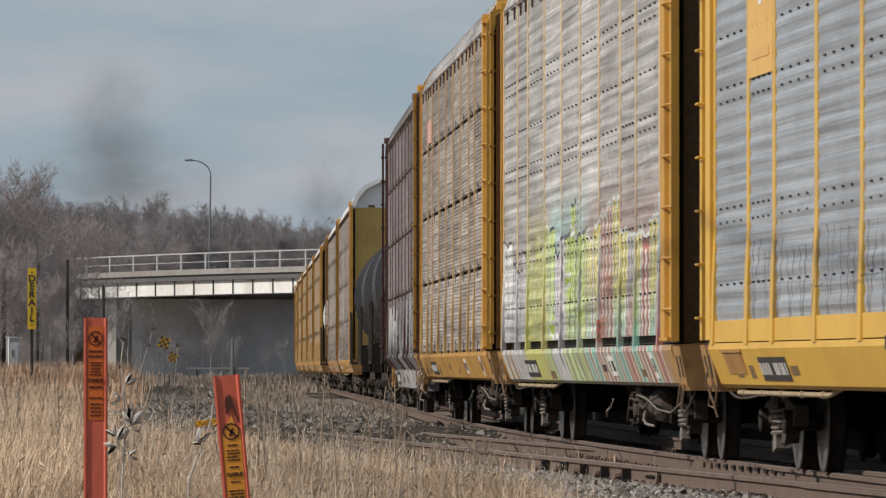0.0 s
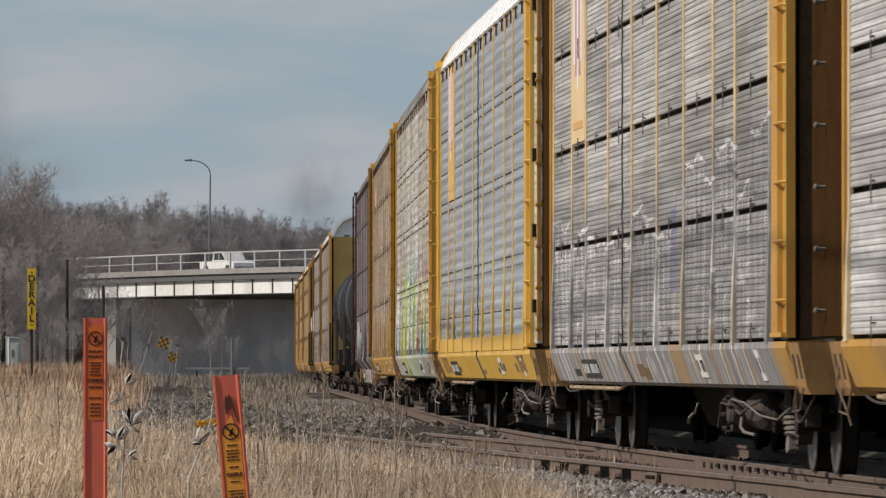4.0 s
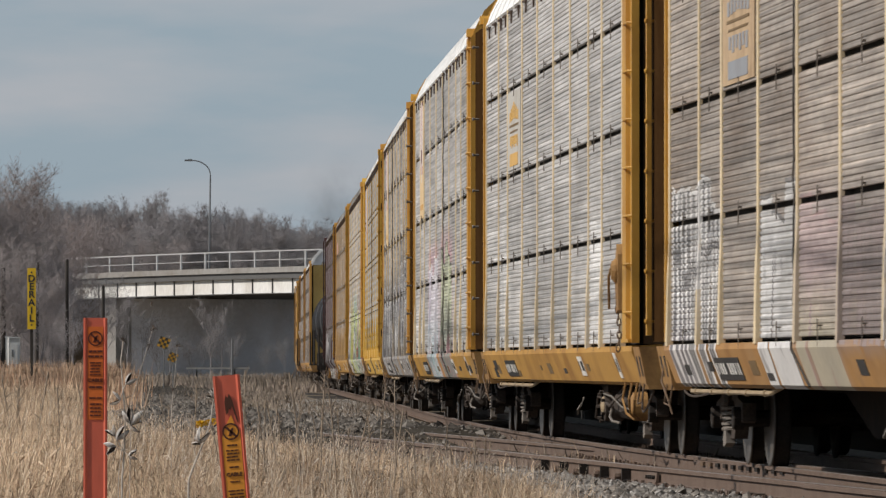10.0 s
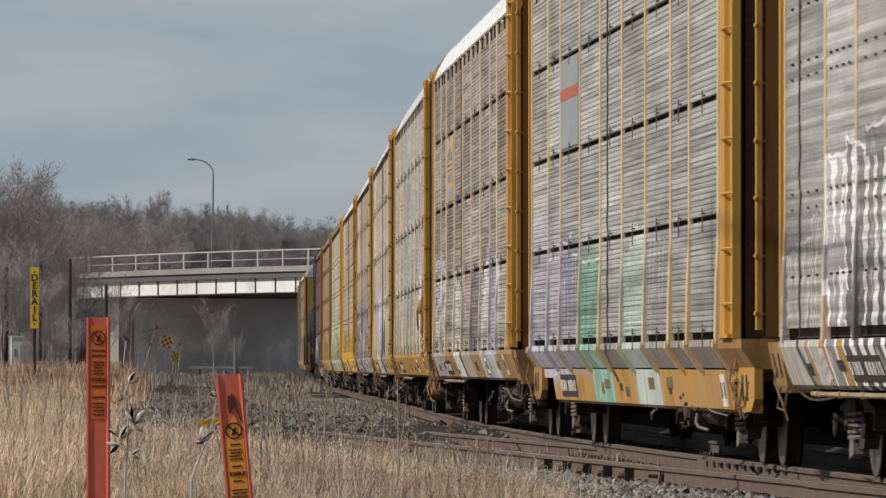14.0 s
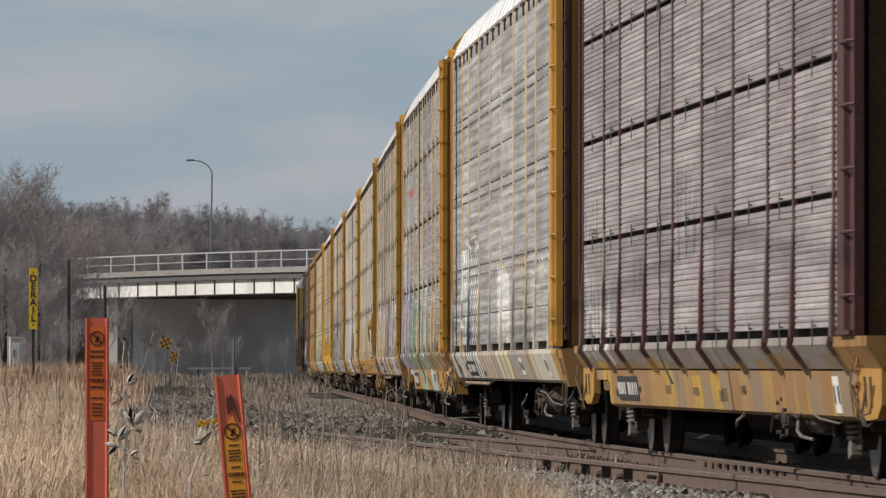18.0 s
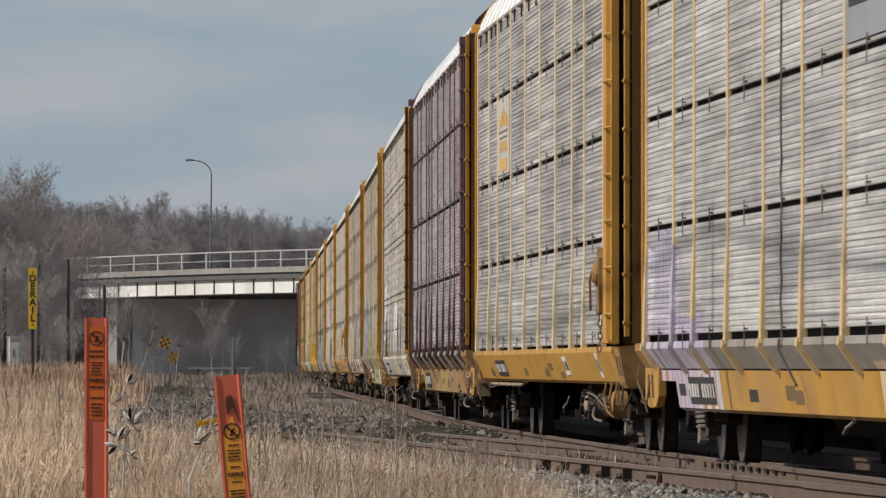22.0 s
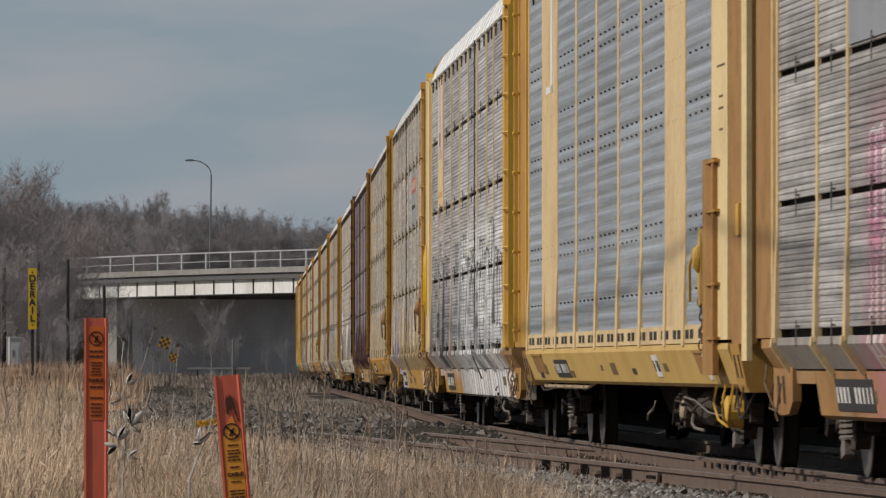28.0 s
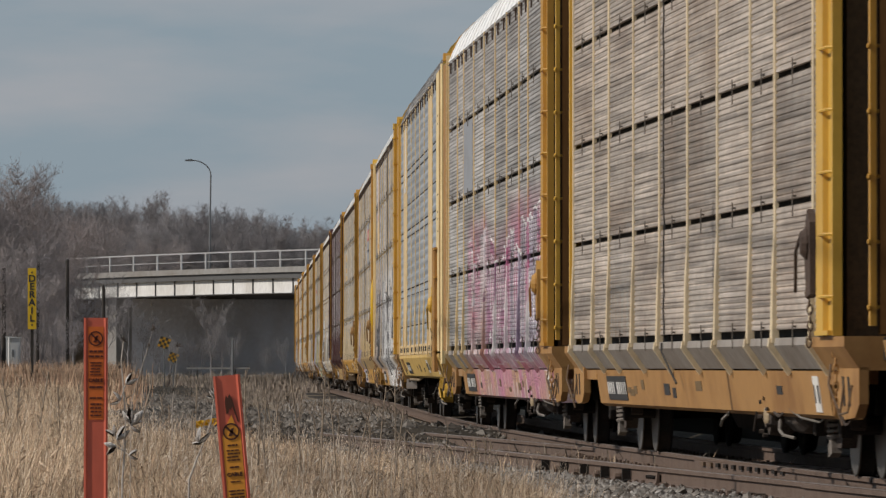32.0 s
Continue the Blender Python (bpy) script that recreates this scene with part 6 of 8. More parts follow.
def build_bridge():
    """Built along its own x from the west end; its face looks to -y; skewed over the tracks."""
    b = tagged(new("road_bridge"), "pale concrete road bridge with white girder fascia and metal railing", "bridge")
    b.matrix_basis = Matrix.Translation(BR_A) @ pose(0, 0, 0, 0, 0, math.degrees(math.atan2(BR_DIR.y, BR_DIR.x)))
    L_ = BR_LEN

    def lift(x):
        u = x / 45
        return -0.28 * (1 - u) ** 2 if u < 1 else 0.0

    def strip(name, mat, za, zb, ya, yb, label=""):
        bm = fresh()
        n = 30
        rings = []
        for k in range(n + 1):
            x = L_ * k / n
            rings.append([bm.verts.new((x, y, z + lift(x))) for y, z in ((ya, za), (yb, za), (yb, zb), (ya, zb))])
        for p, q in zip(rings, rings[1:]):
            for k in range(4):
                bm.faces.new((p[k], p[(k + 1) % 4], q[(k + 1) % 4], q[k]))
        bm.faces.new(rings[0][::-1])
        bm.faces.new(rings[-1])
        return part(name, bm, mat, b, label)

    strip("deck", CONCRETE, 8.50, 8.78, -0.305, 22)
    strip("parapet", CONCRETE, 8.70, 9.12, -0.8, -0.56, "weathered concrete parapet")
    strip("girder", GIRDER_WHITE, 7.15, 8.49, -0.30, -0.10, "white painted plate girder")
    # Dark strip added for the shadow band below the parapet.
    strip("deck_edge", GIRDER_DARK, 8.25, 8.69, -0.62, -0.31, "dark band painting the shadow under the deck")
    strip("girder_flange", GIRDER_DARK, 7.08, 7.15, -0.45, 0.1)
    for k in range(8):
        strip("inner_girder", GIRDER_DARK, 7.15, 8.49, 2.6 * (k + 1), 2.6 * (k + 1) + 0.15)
    bm = fresh()
    box(bm, -0.035, 0.035, -0.10, 0, 0, 1.09)
    stiff = mesh_of(bm, "stiffener", GIRDER_DARK)
    x = 0.8
    while x < 60:
        piece("stiffener", stiff, b, (x, -0.303, 7.152 + lift(x)))
        x += 3.15
    bm = fresh()
    box(bm, -0.09, 0.09, -0.05, 0.05, 0, 1.18)
    post = mesh_of(bm, "railing_post", RAILING)
    x = 0.9
    while x < 60:
        piece("railing_post", post, b, (x, -0.68, 9.12 + lift(x)))
        x += 3.95
    for z in (9.65, 10.30):
        strip("railing_bar", RAILING, z, z + (0.05 if z < 10 else 0.10), -0.72, -0.64)
    bm = fresh()
    for x in np.arange(1.2, 56, 0.30):
        box(bm, x, x + 0.012, -0.69, -0.68, 9.12 + lift(x), 10.3 + lift(x))
    tagged(part("railing_infill", bm, POLE, b, "thin upright railing infill"), kind="stuff")
    for x in (10.3, 62.0):
        bm = fresh()
        box(bm, x, x + 1.8, 0.2, 1.6, 0.1, 7.08 + lift(x))
        part("pier", bm, PIER, b, "weathered brown-grey concrete pier")
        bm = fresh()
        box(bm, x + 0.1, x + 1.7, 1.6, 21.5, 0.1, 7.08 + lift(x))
        part("pier_wall", bm, PIER_WALL_HAZE, b, "concrete wall under the bridge with haze painted into it")
    bm = fresh()
    prism(bm, [(-0.2, 0.2), (-0.2, 8.45), (-140, 8.45), (-180, 0.2)], "y", -0.6, 22.0)
    part("abutment", bm, SOIL, b, "earth approach bank")
    return b


bridge = build_bridge()


def street_lamp(x, y, z, height):
    t = tagged(new("street_lamp"), "tall curved-arm grey street lamp on the bridge", "street lamp")
    t.matrix_basis = pose(x, y, z)
    bm = fresh()
    tube(bm, (0, 0, 0), (0.1, 0, height - 1.1), 0.085, 0.06, 10)
    part("pole", bm, POLE, t)
    bm = fresh()
    pts = [(0.1 - 1.45 * (1 - math.cos(u)), 0, height - 1.1 + 1.15 * math.sin(u)) for u in [math.pi / 2 * k / 7 for k in range(8)]]
    chain(bm, pts, 0.045, 8)
    part("arm", bm, POLE, t)
    bm = fresh()
    prism(bm, [(-0.32, 0.0), (-0.30, 0.13), (0.25, 0.17), (0.34, 0.08), (0.30, 0.0)], "y", -0.13, 0.13)
    h = part("lamp_head", bm, POLE, t)
    h.location = (-1.62, 0, height - 0.02)
    return t


street_lamp(on_bearing(370, 606.0), 606.0, 8.7, 9.05)


def pickup_truck():
    """A pickup that runs along its own +x; the origin lies on the road under its middle."""
    t = tagged(new("pickup_truck"), "white pickup truck driving over the bridge", "truck")
    bm = fresh()
    prism(bm, [(-2.75, 0.50), (-2.75, 1.05), (0.95, 1.08), (2.35, 1.02), (2.75, 0.90), (2.75, 0.48), (2.3, 0.42), (-2.3, 0.42)], "y", -0.98, 0.98)
    part("body", bm, WHITE_PAINT, t)
    bm = fresh()
    prism(bm, [(-0.95, 1.07), (-0.75, 1.72), (-0.60, 1.80), (0.55, 1.80), (0.70, 1.74), (1.35, 1.07)], "y", -0.86, 0.86)
    cab = part("cab", bm, WHITE_PAINT, t)
    for y0, y1 in ((-0.875, -0.862), (0.862, 0.875)):
        for a_, b_ in (((-0.72, 1.12), 0.1), ((0.18, 1.12), 0.1)):
            bm = fresh()
            x0 = a_[0]
            if x0 < 0:
                sec = [(x0, 1.14), (x0 + 0.12, 1.66), (0.10, 1.68), (0.10, 1.14)]
            else:
                sec = [(0.18, 1.14), (0.18, 1.68), (0.58, 1.68), (1.12, 1.14)]
            prism(bm, sec, "y", y0, y1)
            part("side_window", bm, CAR_GLASS, cab, "dark tinted side window")
    for x in (-1.75, 1.75):
        for y in (-0.93, 0.93):
            bm = fresh()
            revolve(bm, [(-0.12, 0.26), (-0.11, 0.38), (0.11, 0.38), (0.12, 0.26)], "y", 18, (x, y, 0.38))
            w = part("wheel", bm, STEEL_BLACK, t)
            bm = fresh()
            revolve(bm, [(-0.13, 0.05), (-0.125, 0.22), (0.125, 0.22), (0.13, 0.05)], "y", 14, (x, y, 0.38))
            part("rim", bm, SPRING_GREY, w)
    bm = fresh()
    box(bm, 2.70, 2.82, -0.95, 0.95, 0.42, 0.60)
    part("bumper", bm, SPRING_GREY, t)
    return t


CAR_GLASS = material("car_glass", (0.02, 0.022, 0.025, 1), 0.1, 0, 0.1, 0.05, 2.0, bump=0, spec=0.6)
pickup = pickup_truck()

# ---- bare trees ----
def tree_meshes(seed, height, spread, twigs, mat_t, mat_c, thick=0.16, fine=1.0):
    """Trunk with limbs, and a crown of thin forking twigs."""
    rng = random.Random(seed)
    bm = fresh()
    verts, faces = [], []

    def spike(p, q, r):
        d = (q - p).normalized()
        u = d.orthogonal().normalized() * r
        w = d.cross(u).normalized() * r
        n = len(verts)
        for c in (u, -0.5 * u + 0.87 * w, -0.5 * u - 0.87 * w):
            verts.append(tuple(p + c))
        verts.append(tuple(q))
        faces.extend(((n, n + 1, n + 3), (n + 1, n + 2, n + 3), (n + 2, n, n + 3)))

    tips = []

    def limb(p, d, length, r, level):
        q = p
        segs = 3
        for k in range(segs):
            d = (d + Vector((rng.uniform(-1, 1), rng.uniform(-1, 1), rng.uniform(-0.2, 0.7))) * 0.16).normalized()
            n = q + d * length / segs
            rr = r * (1 - 0.22 * (k + 1))
            tube(bm, q, n, r * (1 - 0.22 * k), rr, 6 if level < 2 else 4, False)
            q = n
            tips.append((q, d, level))
            if level < 3 and (k or level):
                for _ in range(2 if level < 2 else 1):
                    side = Vector((rng.uniform(-1, 1), rng.uniform(-1, 1), rng.uniform(0.0, 0.9))).normalized()
                    limb(q, (d * 0.55 + side * spread).normalized(), length * rng.uniform(0.45, 0.68), rr * 0.6, level + 1)
        if level < 3:
            limb(q, d, length * 0.6, r * 0.4, level + 1)

    limb(Vector((0, 0, -0.2)), Vector((0, 0, 1)), height * 0.45, thick, 0)
    ends = [t for t in tips if t[2] >= 1]
    for _ in range(twigs):
        p, d, lv = rng.choice(ends)
        side = Vector((rng.uniform(-1, 1), rng.uniform(-1, 1), rng.uniform(-0.2, 1))).normalized()
        q = p + (d * 0.6 + side).normalized() * rng.uniform(0.35, 1.1) * fine * height / 10
        spike(p, q, 0.011 * fine * height / 10)
        for _ in range(3):
            a_ = p.lerp(q, rng.uniform(0.3, 0.95))
            s2 = Vector((rng.uniform(-1, 1), rng.uniform(-1, 1), rng.uniform(-0.2, 1))).normalized()
            spike(a_, a_ + ((q - p).normalized() * 0.5 + s2).normalized() * rng.uniform(0.2, 0.55) * fine * height / 10, 0.0075 * height / 10)
    me = bpy.data.meshes.new("crown")
    me.from_pydata(verts, [], faces)
    me.materials.append(mat_c)
    return mesh_of(bm, "trunk", mat_t), me


def tree(meshes, m, label, category="tree", name="bare_tree"):
    t = tagged(new(name), label, category, "bare trees")
    t.matrix_basis = m
    piece("trunk", meshes[0], t, (0, 0, 0))
    piece("crown", meshes[1], t, (0, 0, 0))
    return t


TREES = [tree_meshes(k, 10.0, 0.75, 3200, BARK, TWIG, 0.14, 0.7) for k in range(4)]
MID_TREES = [tree_meshes(80 + k, 10.0, 0.8, 2400, TWIG_MID, TWIG_MID, 0.14, 0.75) for k in range(2)]
FAR_TREES = [tree_meshes(70 + k, 10.0, 0.75, 5200, TWIG_HAZED, TWIG_HAZED, 0.15, 0.55) for k in range(3)]
SHRUB = [tree_meshes(10 + k, 4.0, 1.1, 700, TWIG_MID, TWIG_MID, 0.05) for k in range(2)]
rt = random.Random(4)


def plant(kind, meshes, x, y, scale, label, name):
    m = Matrix.LocRotScale((x, y, ground_z(x, y) - 0.1), Euler((0, 0, rt.uniform(0, 6.28))), (scale * rt.uniform(0.9, 1.1),) * 3)
    t = tree(meshes, m, label, kind, name)
    return t




# trees beyond the fence, tall to the west and lower towards the bridge
for brg, y, top in ((-75, 300, 258), (-50, 330, 272), (20, 300, 345), (75, 360, 375), (-62, 430, 300), (20, 420, 306), (55, 450, 348), (85, 480, 375),
                   (-20, 500, 290), (30, 520, 325), (70, 540, 368), (30, 250, 420), (72, 260, 430), (0, 240, 400), (90, 330, 430),
                   (105, 660, 358), (125, 645, 370), (150, 650, 362), (178, 655, 358), (205, 665, 365), (235, 670, 370), (140, 700, 362), (190, 700, 364)):
    x = on_bearing(brg, y)
    z_top = EYE_Z + (650 - top) * y / 13600
    plant("tree", MID_TREES[rt.randrange(2)] if top > 395 else TREES[rt.randrange(4)], x, y, (z_top - ground_z(x, y)) / (9.6 if brg < 60 else 10.4), "leafless grey-brown tree at the field's edge", "bare_tree")
# wooded rise behind the bridge
for k in range(110):
    brg = rt.uniform(60, 640)
    y = rt.uniform(700, 1000)
    x = on_bearing(brg, y)
    prof = np.interp(brg, (100, 220, 290, 380, 450, 480, 540, 600), (340, 355, 348, 362, 372, 376, 388, 402))
    z_top = EYE_Z + (650 - prof - rt.uniform(0, 28)) * y / 13600
    plant("tree", FAR_TREES[rt.randrange(3)], x, y, max(0.5, (z_top - ground_z(x, y)) / 10.0), "leafless tree on the wooded rise behind the bridge", "bare_tree")
for k in range(46):
    brg, y = rt.uniform(205, 640), rt.uniform(622, 650)
    plant("shrub", SHRUB[k % 2], on_bearing(brg, y), y, rt.uniform(1.3, 2.0), "dense leafless shrub in the bridge's shade", "bare_shrub")
for k in range(34):
    brg, y = rt.uniform(-30, 118), rt.uniform(230, 560)
    plant("shrub", SHRUB[k % 2], on_bearing(brg, y), y, rt.uniform(0.6, 1.2), "leafless brown shrub beside the field", "bare_shrub")


# ---- overhead line beside the field; it stands out of view and throws its shadow on the train ----
def utility_pole(x, y, top):
    t = tagged(new("utility_pole"), "tall weathered wooden utility pole carrying two cables", "utility pole", "poles of the overhead line")
    g = ground_z(x, y)
    t.matrix_basis = pose(x, y, g)
    bm = fresh()
    tube(bm, (0, 0, -0.5), (0, 0, top - g + 0.1), 0.10, 0.05, 12)
    part("pole", bm, POST_WOOD, t)
    for dz in (0.0, -0.06):
        bm = fresh()
        box(bm, -0.16, 0.02, -0.05, 0.05, top - g + dz - 0.022, top - g + dz + 0.022)
        part("cable_clamp", bm, SPRING_GREY, t)
    return t


LINE_POLES = [(-8.35 - 0.067 * (y - 63.7), y, 11.36) for y in (18.7, 63.7, 108.7, 153.7)]
for p in LINE_POLES:
    utility_pole(*p)
for dx, dz in ((-0.15, 0.0), (-0.15, -0.06)):
    cable = tagged(new("overhead_cable"), "thick black overhead cable sagging between poles", "cable", "cables of the overhead line")
    for (xa, ya, za), (xb, yb, zb) in zip(LINE_POLES, LINE_POLES[1:]):
        bm = fresh()
        pts = []
        for k in range(15):
            u = k / 14
            pts.append((xa + (xb - xa) * u + dx, ya + (yb - ya) * u, za + dz - 4 * 0.62 * u * (1 - u)))
        chain(bm, pts, 0.013, 6)
        part("span", bm, STEEL_BLACK, cable)


# ---- diesel smoke about the bridge ----
def smoke_material(name, rgb, density, seed):
    """Thin smoke: a dark scattering film, thickest at its middle and torn at its rim."""
    m = bpy.data.materials.new(name)
    m.use_nodes = True
    N, L = m.node_tree.nodes, m.node_tree.links
    N.clear()
    tc = N.new("ShaderNodeTexCoord")
    sp = N.new("ShaderNodeVectorMath")
    sp.operation = "MULTIPLY"
    sp.inputs[1].default_value = (1, 0, 1)
    L.new(tc.outputs["Object"], sp.inputs[0])
    ln = N.new("ShaderNodeVectorMath")
    ln.operation = "LENGTH"
    L.new(sp.outputs[0], ln.inputs[0])
    fall = N.new("ShaderNodeMapRange")
    fall.interpolation_type = "SMOOTHERSTEP"
    fall.inputs["From Min"].default_value, fall.inputs["From Max"].default_value = 0.98, 0.05
    L.new(ln.outputs["Value"], fall.inputs["Value"])
    no = N.new("ShaderNodeTexNoise")
    no.inputs["Scale"].default_value, no.inputs["Detail"].default_value = 1.15, 4
    off = N.new("ShaderNodeVectorMath")
    off.inputs[1].default_value = (seed * 3.1, seed, 0)
    L.new(tc.outputs["Object"], off.inputs[0])
    L.new(off.outputs[0], no.inputs["Vector"])
    torn = N.new("ShaderNodeMapRange")
    torn.inputs["From Min"].default_value, torn.inputs["From Max"].default_value = 0.22, 0.62
    torn.inputs["To Max"].default_value = density
    L.new(no.outputs["Fac"], torn.inputs["Value"])
    mul = N.new("ShaderNodeMath")
    mul.operation = "MULTIPLY"
    L.new(fall.outputs[0], mul.inputs[0])
    L.new(torn.outputs[0], mul.inputs[1])
    tr, df = N.new("ShaderNodeBsdfTransparent"), N.new("ShaderNodeBsdfDiffuse")
    df.inputs["Color"].default_value = (*rgb, 1)
    mx = N.new("ShaderNodeMixShader")
    L.new(mul.outputs[0], mx.inputs["Fac"])
    L.new(tr.outputs[0], mx.inputs[1])
    L.new(df.outputs[0], mx.inputs[2])
    out = N.new("ShaderNodeOutputMaterial")
    L.new(mx.outputs[0], out.inputs["Surface"])
    return m


def smoke_puff(name, label, mat, seed):
    """A bulging, uneven shell of smoke, one unit in radius."""
    rng = random.Random(seed)
    bm = fresh()
    rows = []
    for i in range(9):
        r = i / 8
        rows.append([bm.verts.new((r * math.cos(u), -0.45 * math.sqrt(max(0, 1 - r * r)) + rng.uniform(-0.03, 0.03), r * math.sin(u))) for u in [2 * math.pi * k / 20 for k in range(20)]] if i else [bm.verts.new((0, -0.45, 0))])
    for k in range(20):
        bm.faces.new((rows[0][0], rows[1][k], rows[1][(k + 1) % 20]))
    for p, q in zip(rows[1:], rows[2:]):
        for k in range(20):
            bm.faces.new((p[k], q[k], q[(k + 1) % 20], p[(k + 1) % 20]))
    return tagged(part(name, bm, mat, smooth=True), label, "smoke", "drifting smoke")


SMOKE = []
for k, (label, rgb, density, rows) in enumerate((
        ("dark diesel smoke rising over the trees", (0.11, 0.11, 0.115), 0.36, ((0, 200, 220, 4.6, 6.0), (2, 130, 200, 4.6, 6.0), (4, -60, 150, 4.6, 6.0), (6, -300, 60, 4.6, 6.0), (32, -1900, -300, 4.6, 6.0))),
        ("thin brown smoke over the trees", (0.22, 0.20, 0.19), 0.5, ((0, 215, 320, 9.5, 5.0), (2, 130, 320, 9.5, 5.0), (4, -40, 300, 9.5, 5.0), (6, -380, 240, 9.5, 5.0), (32, -2600, 0, 9.5, 5.0))),
        ("thin grey smoke drifting above the bridge", (0.15, 0.15, 0.155), 0.34, ((0, 575, 350, 3.2, 4.4), (3, 560, 350, 3.2, 4.4), (6, 545, 315, 3.2, 4.4), (9, 575, 350, 3.2, 4.4), (13, 660, 440, 3.2, 4.4), (16, 700, 500, 3.2, 4.4), (32, 700, 500, 3.2, 4.4))),
        ("thin grey haze under the bridge beside the train", (0.22, 0.22, 0.225), 0.50, ((0, 480, 625, 5.6, 4.6), (32, 480, 625, 5.6, 4.6))))):
    puff = smoke_puff("smoke_cloud", label, smoke_material("smoke_%d" % k, rgb, density, 3 + k), k)
    puff.scale = (rows[0][3], 2.0, rows[0][4])
    SMOKE.append((puff, rows))


# ---- grass ----
def blades(name, count, place, mat, label, width=0.004, lean=0.35, kind="grass", spikelets=0.0):
    rng = np.random.default_rng(len(name) + count)
    vs, fs = [], []
    for k in range(count):
        x, y, h = place(rng)
        z = ground_z(x, y)
        a_ = rng.uniform(0, 2 * math.pi)
        dx, dy = math.cos(a_), math.sin(a_)
        b_ = (0.05 + (lean - 0.05) * rng.random() ** 1.6) * h
        b_ = min(b_, 0.24)
        g_ = rng.uniform(-0.3, 1.25)
        ww = width * rng.uniform(0.55, 1.5)
        wx, wy = math.cos(g_) * ww, -math.sin(g_) * ww
        n = len(vs)
        kx, ky = rng.normal(0, 0.05, 2) * h
        for f, o, w in ((0, 0, 1), (0.45, 0.25, 0.9), (0.8, 0.65, 0.6)):
            j = f if f < 0.6 else -0.4
            cx, cy, cz = x + dx * b_ * o + kx * j, y + dy * b_ * o + ky * j, z + h * f * (1 - 0.1 * o)
            vs.append((cx - wx * w, cy - wy * w, cz))
            vs.append((cx + wx * w, cy + wy * w, cz))
        droop = 0.93 if rng.random() < 0.6 else rng.uniform(0.55, 0.85)
        reach = 1.1 + (0.93 - droop) * 1.6
        vs.append((x + dx * b_ * reach, y + dy * b_ * reach, z + h * droop))
        fs += [(n, n + 1, n + 3, n + 2), (n + 2, n + 3, n + 5, n + 4), (n + 4, n + 5, n + 6)]
        if spikelets and rng.random() < spikelets:
            p0, p1 = vs[n + 2], vs[n + 4]
            for u, sx, sy, sz, l_ in rng.uniform((-0.3, -1, -1, -0.3, 0.015), (1.25, 1, 1, 1, 0.045), (6, 5)):
                cx, cy, cz = (p0[q] + (p1[q] - p0[q]) * u for q in range(3))
                m = len(vs)
                vs += [(cx, cy, cz), (cx + sx * l_ + 0.0022, cy + sy * l_, cz + sz * l_), (cx + sx * l_ * 0.8, cy + sy * l_, cz + sz * l_ + 0.0028)]
                fs.append((m, m + 1, m + 2))
    me = bpy.data.meshes.new(name)
    me.from_pydata(vs, [], fs)
    me.materials.append(mat)
    return tagged(new(name, me), label, kind, kind="stuff")


def grass_edge(y):
    """Right-hand limit of the grass at a distance."""
    return np.interp(y, (25, 45, 55, 62, 75, 100, 150), (1030, 1000, 930, 885, 760, 520, 300))


def near_grass(rng):
    y = rng.uniform(30, 78)
    brg = rng.uniform(-60, grass_edge(y) + rng.normal(0, 25))
    patchy = 0.78 + 0.55 * noise.noise(Vector((on_bearing(brg, y) * 1.3, y * 0.35, 0.0)))
    top = np.interp(brg, (0, 150, 300, 450, 600, 900, 1300), (690, 705, 745, 770, 790, 835, 880)) + rng.exponential(60) - 25
    h = EYE_Z - (top - 650) * y / 13600 - ground_z(on_bearing(brg, y), y)
    return on_bearing(brg, y), y, max(0.12, h) * min(patchy, 1.08)


def mid_grass(rng):
    y = rng.uniform(78, 200)
    brg = rng.uniform(-60, min(grass_edge(y), 175 + rng.normal(0, 18)))
    h = rng.uniform(0.15, 0.5) if brg > 140 else rng.uniform(0.4, 0.95)
    return on_bearing(brg, y), y, h


def far_brush(rng):
    y = rng.uniform(150, 330)
    brg = rng.uniform(-60, 215 + rng.normal(0, 20))
    return on_bearing(brg, y), y, rng.uniform(0.6, 1.45)


def verge_weeds(rng):
    y = rng.uniform(80, 400)
    brg = rng.uniform(160, 720) if y < 220 else rng.uniform(190, 540)
    return on_bearing(brg, y), y, rng.uniform(0.04, 0.30) * (0.4 + 0.8 * abs(math.sin(brg * 0.021 + y * 0.13)) ** 2)


blades("tall_dry_grass", 72000, near_grass, GRASS, "tall pale straw-coloured dry grass", 0.0020, 0.8, spikelets=0.5)
blades("field_grass", 18000, mid_grass, GRASS, "shorter dry grass in the field", 0.005, 0.6)
blades("reddish_brush", 14000, far_brush, GRASS_RED, "reddish-brown dry brush beyond the grass", 0.010)
def bridge_scrub(rng):
    y = rng.uniform(330, 560)
    brg = rng.uniform(190, 650)
    return on_bearing(brg, y), y, rng.uniform(0.15, 0.75) * (0.35 + abs(math.sin(brg * 0.031 + y * 0.017)))


blades("bridge_scrub", 9000, bridge_scrub, WEED_DARK, "low dark scrub and litter before the bridge", 0.022, 1.1)
def track_weeds(rng):
    x, y, h = siding_at(rng.uniform(16, 150))
    return x + rng.uniform(-2.6, 2.6), y, rng.uniform(0.10, 0.42) * (0.45 + 0.7 * abs(noise.noise(Vector((x * 0.8, y * 0.12, 3.0)))))


blades("track_weeds", 3000, track_weeds, WEED_DARK, "dead brown weeds growing over the side track", 0.007, 1.2)
blades("track_grass", 2500, track_weeds, GRASS, "thin straw growing over the side track", 0.004, 0.9)
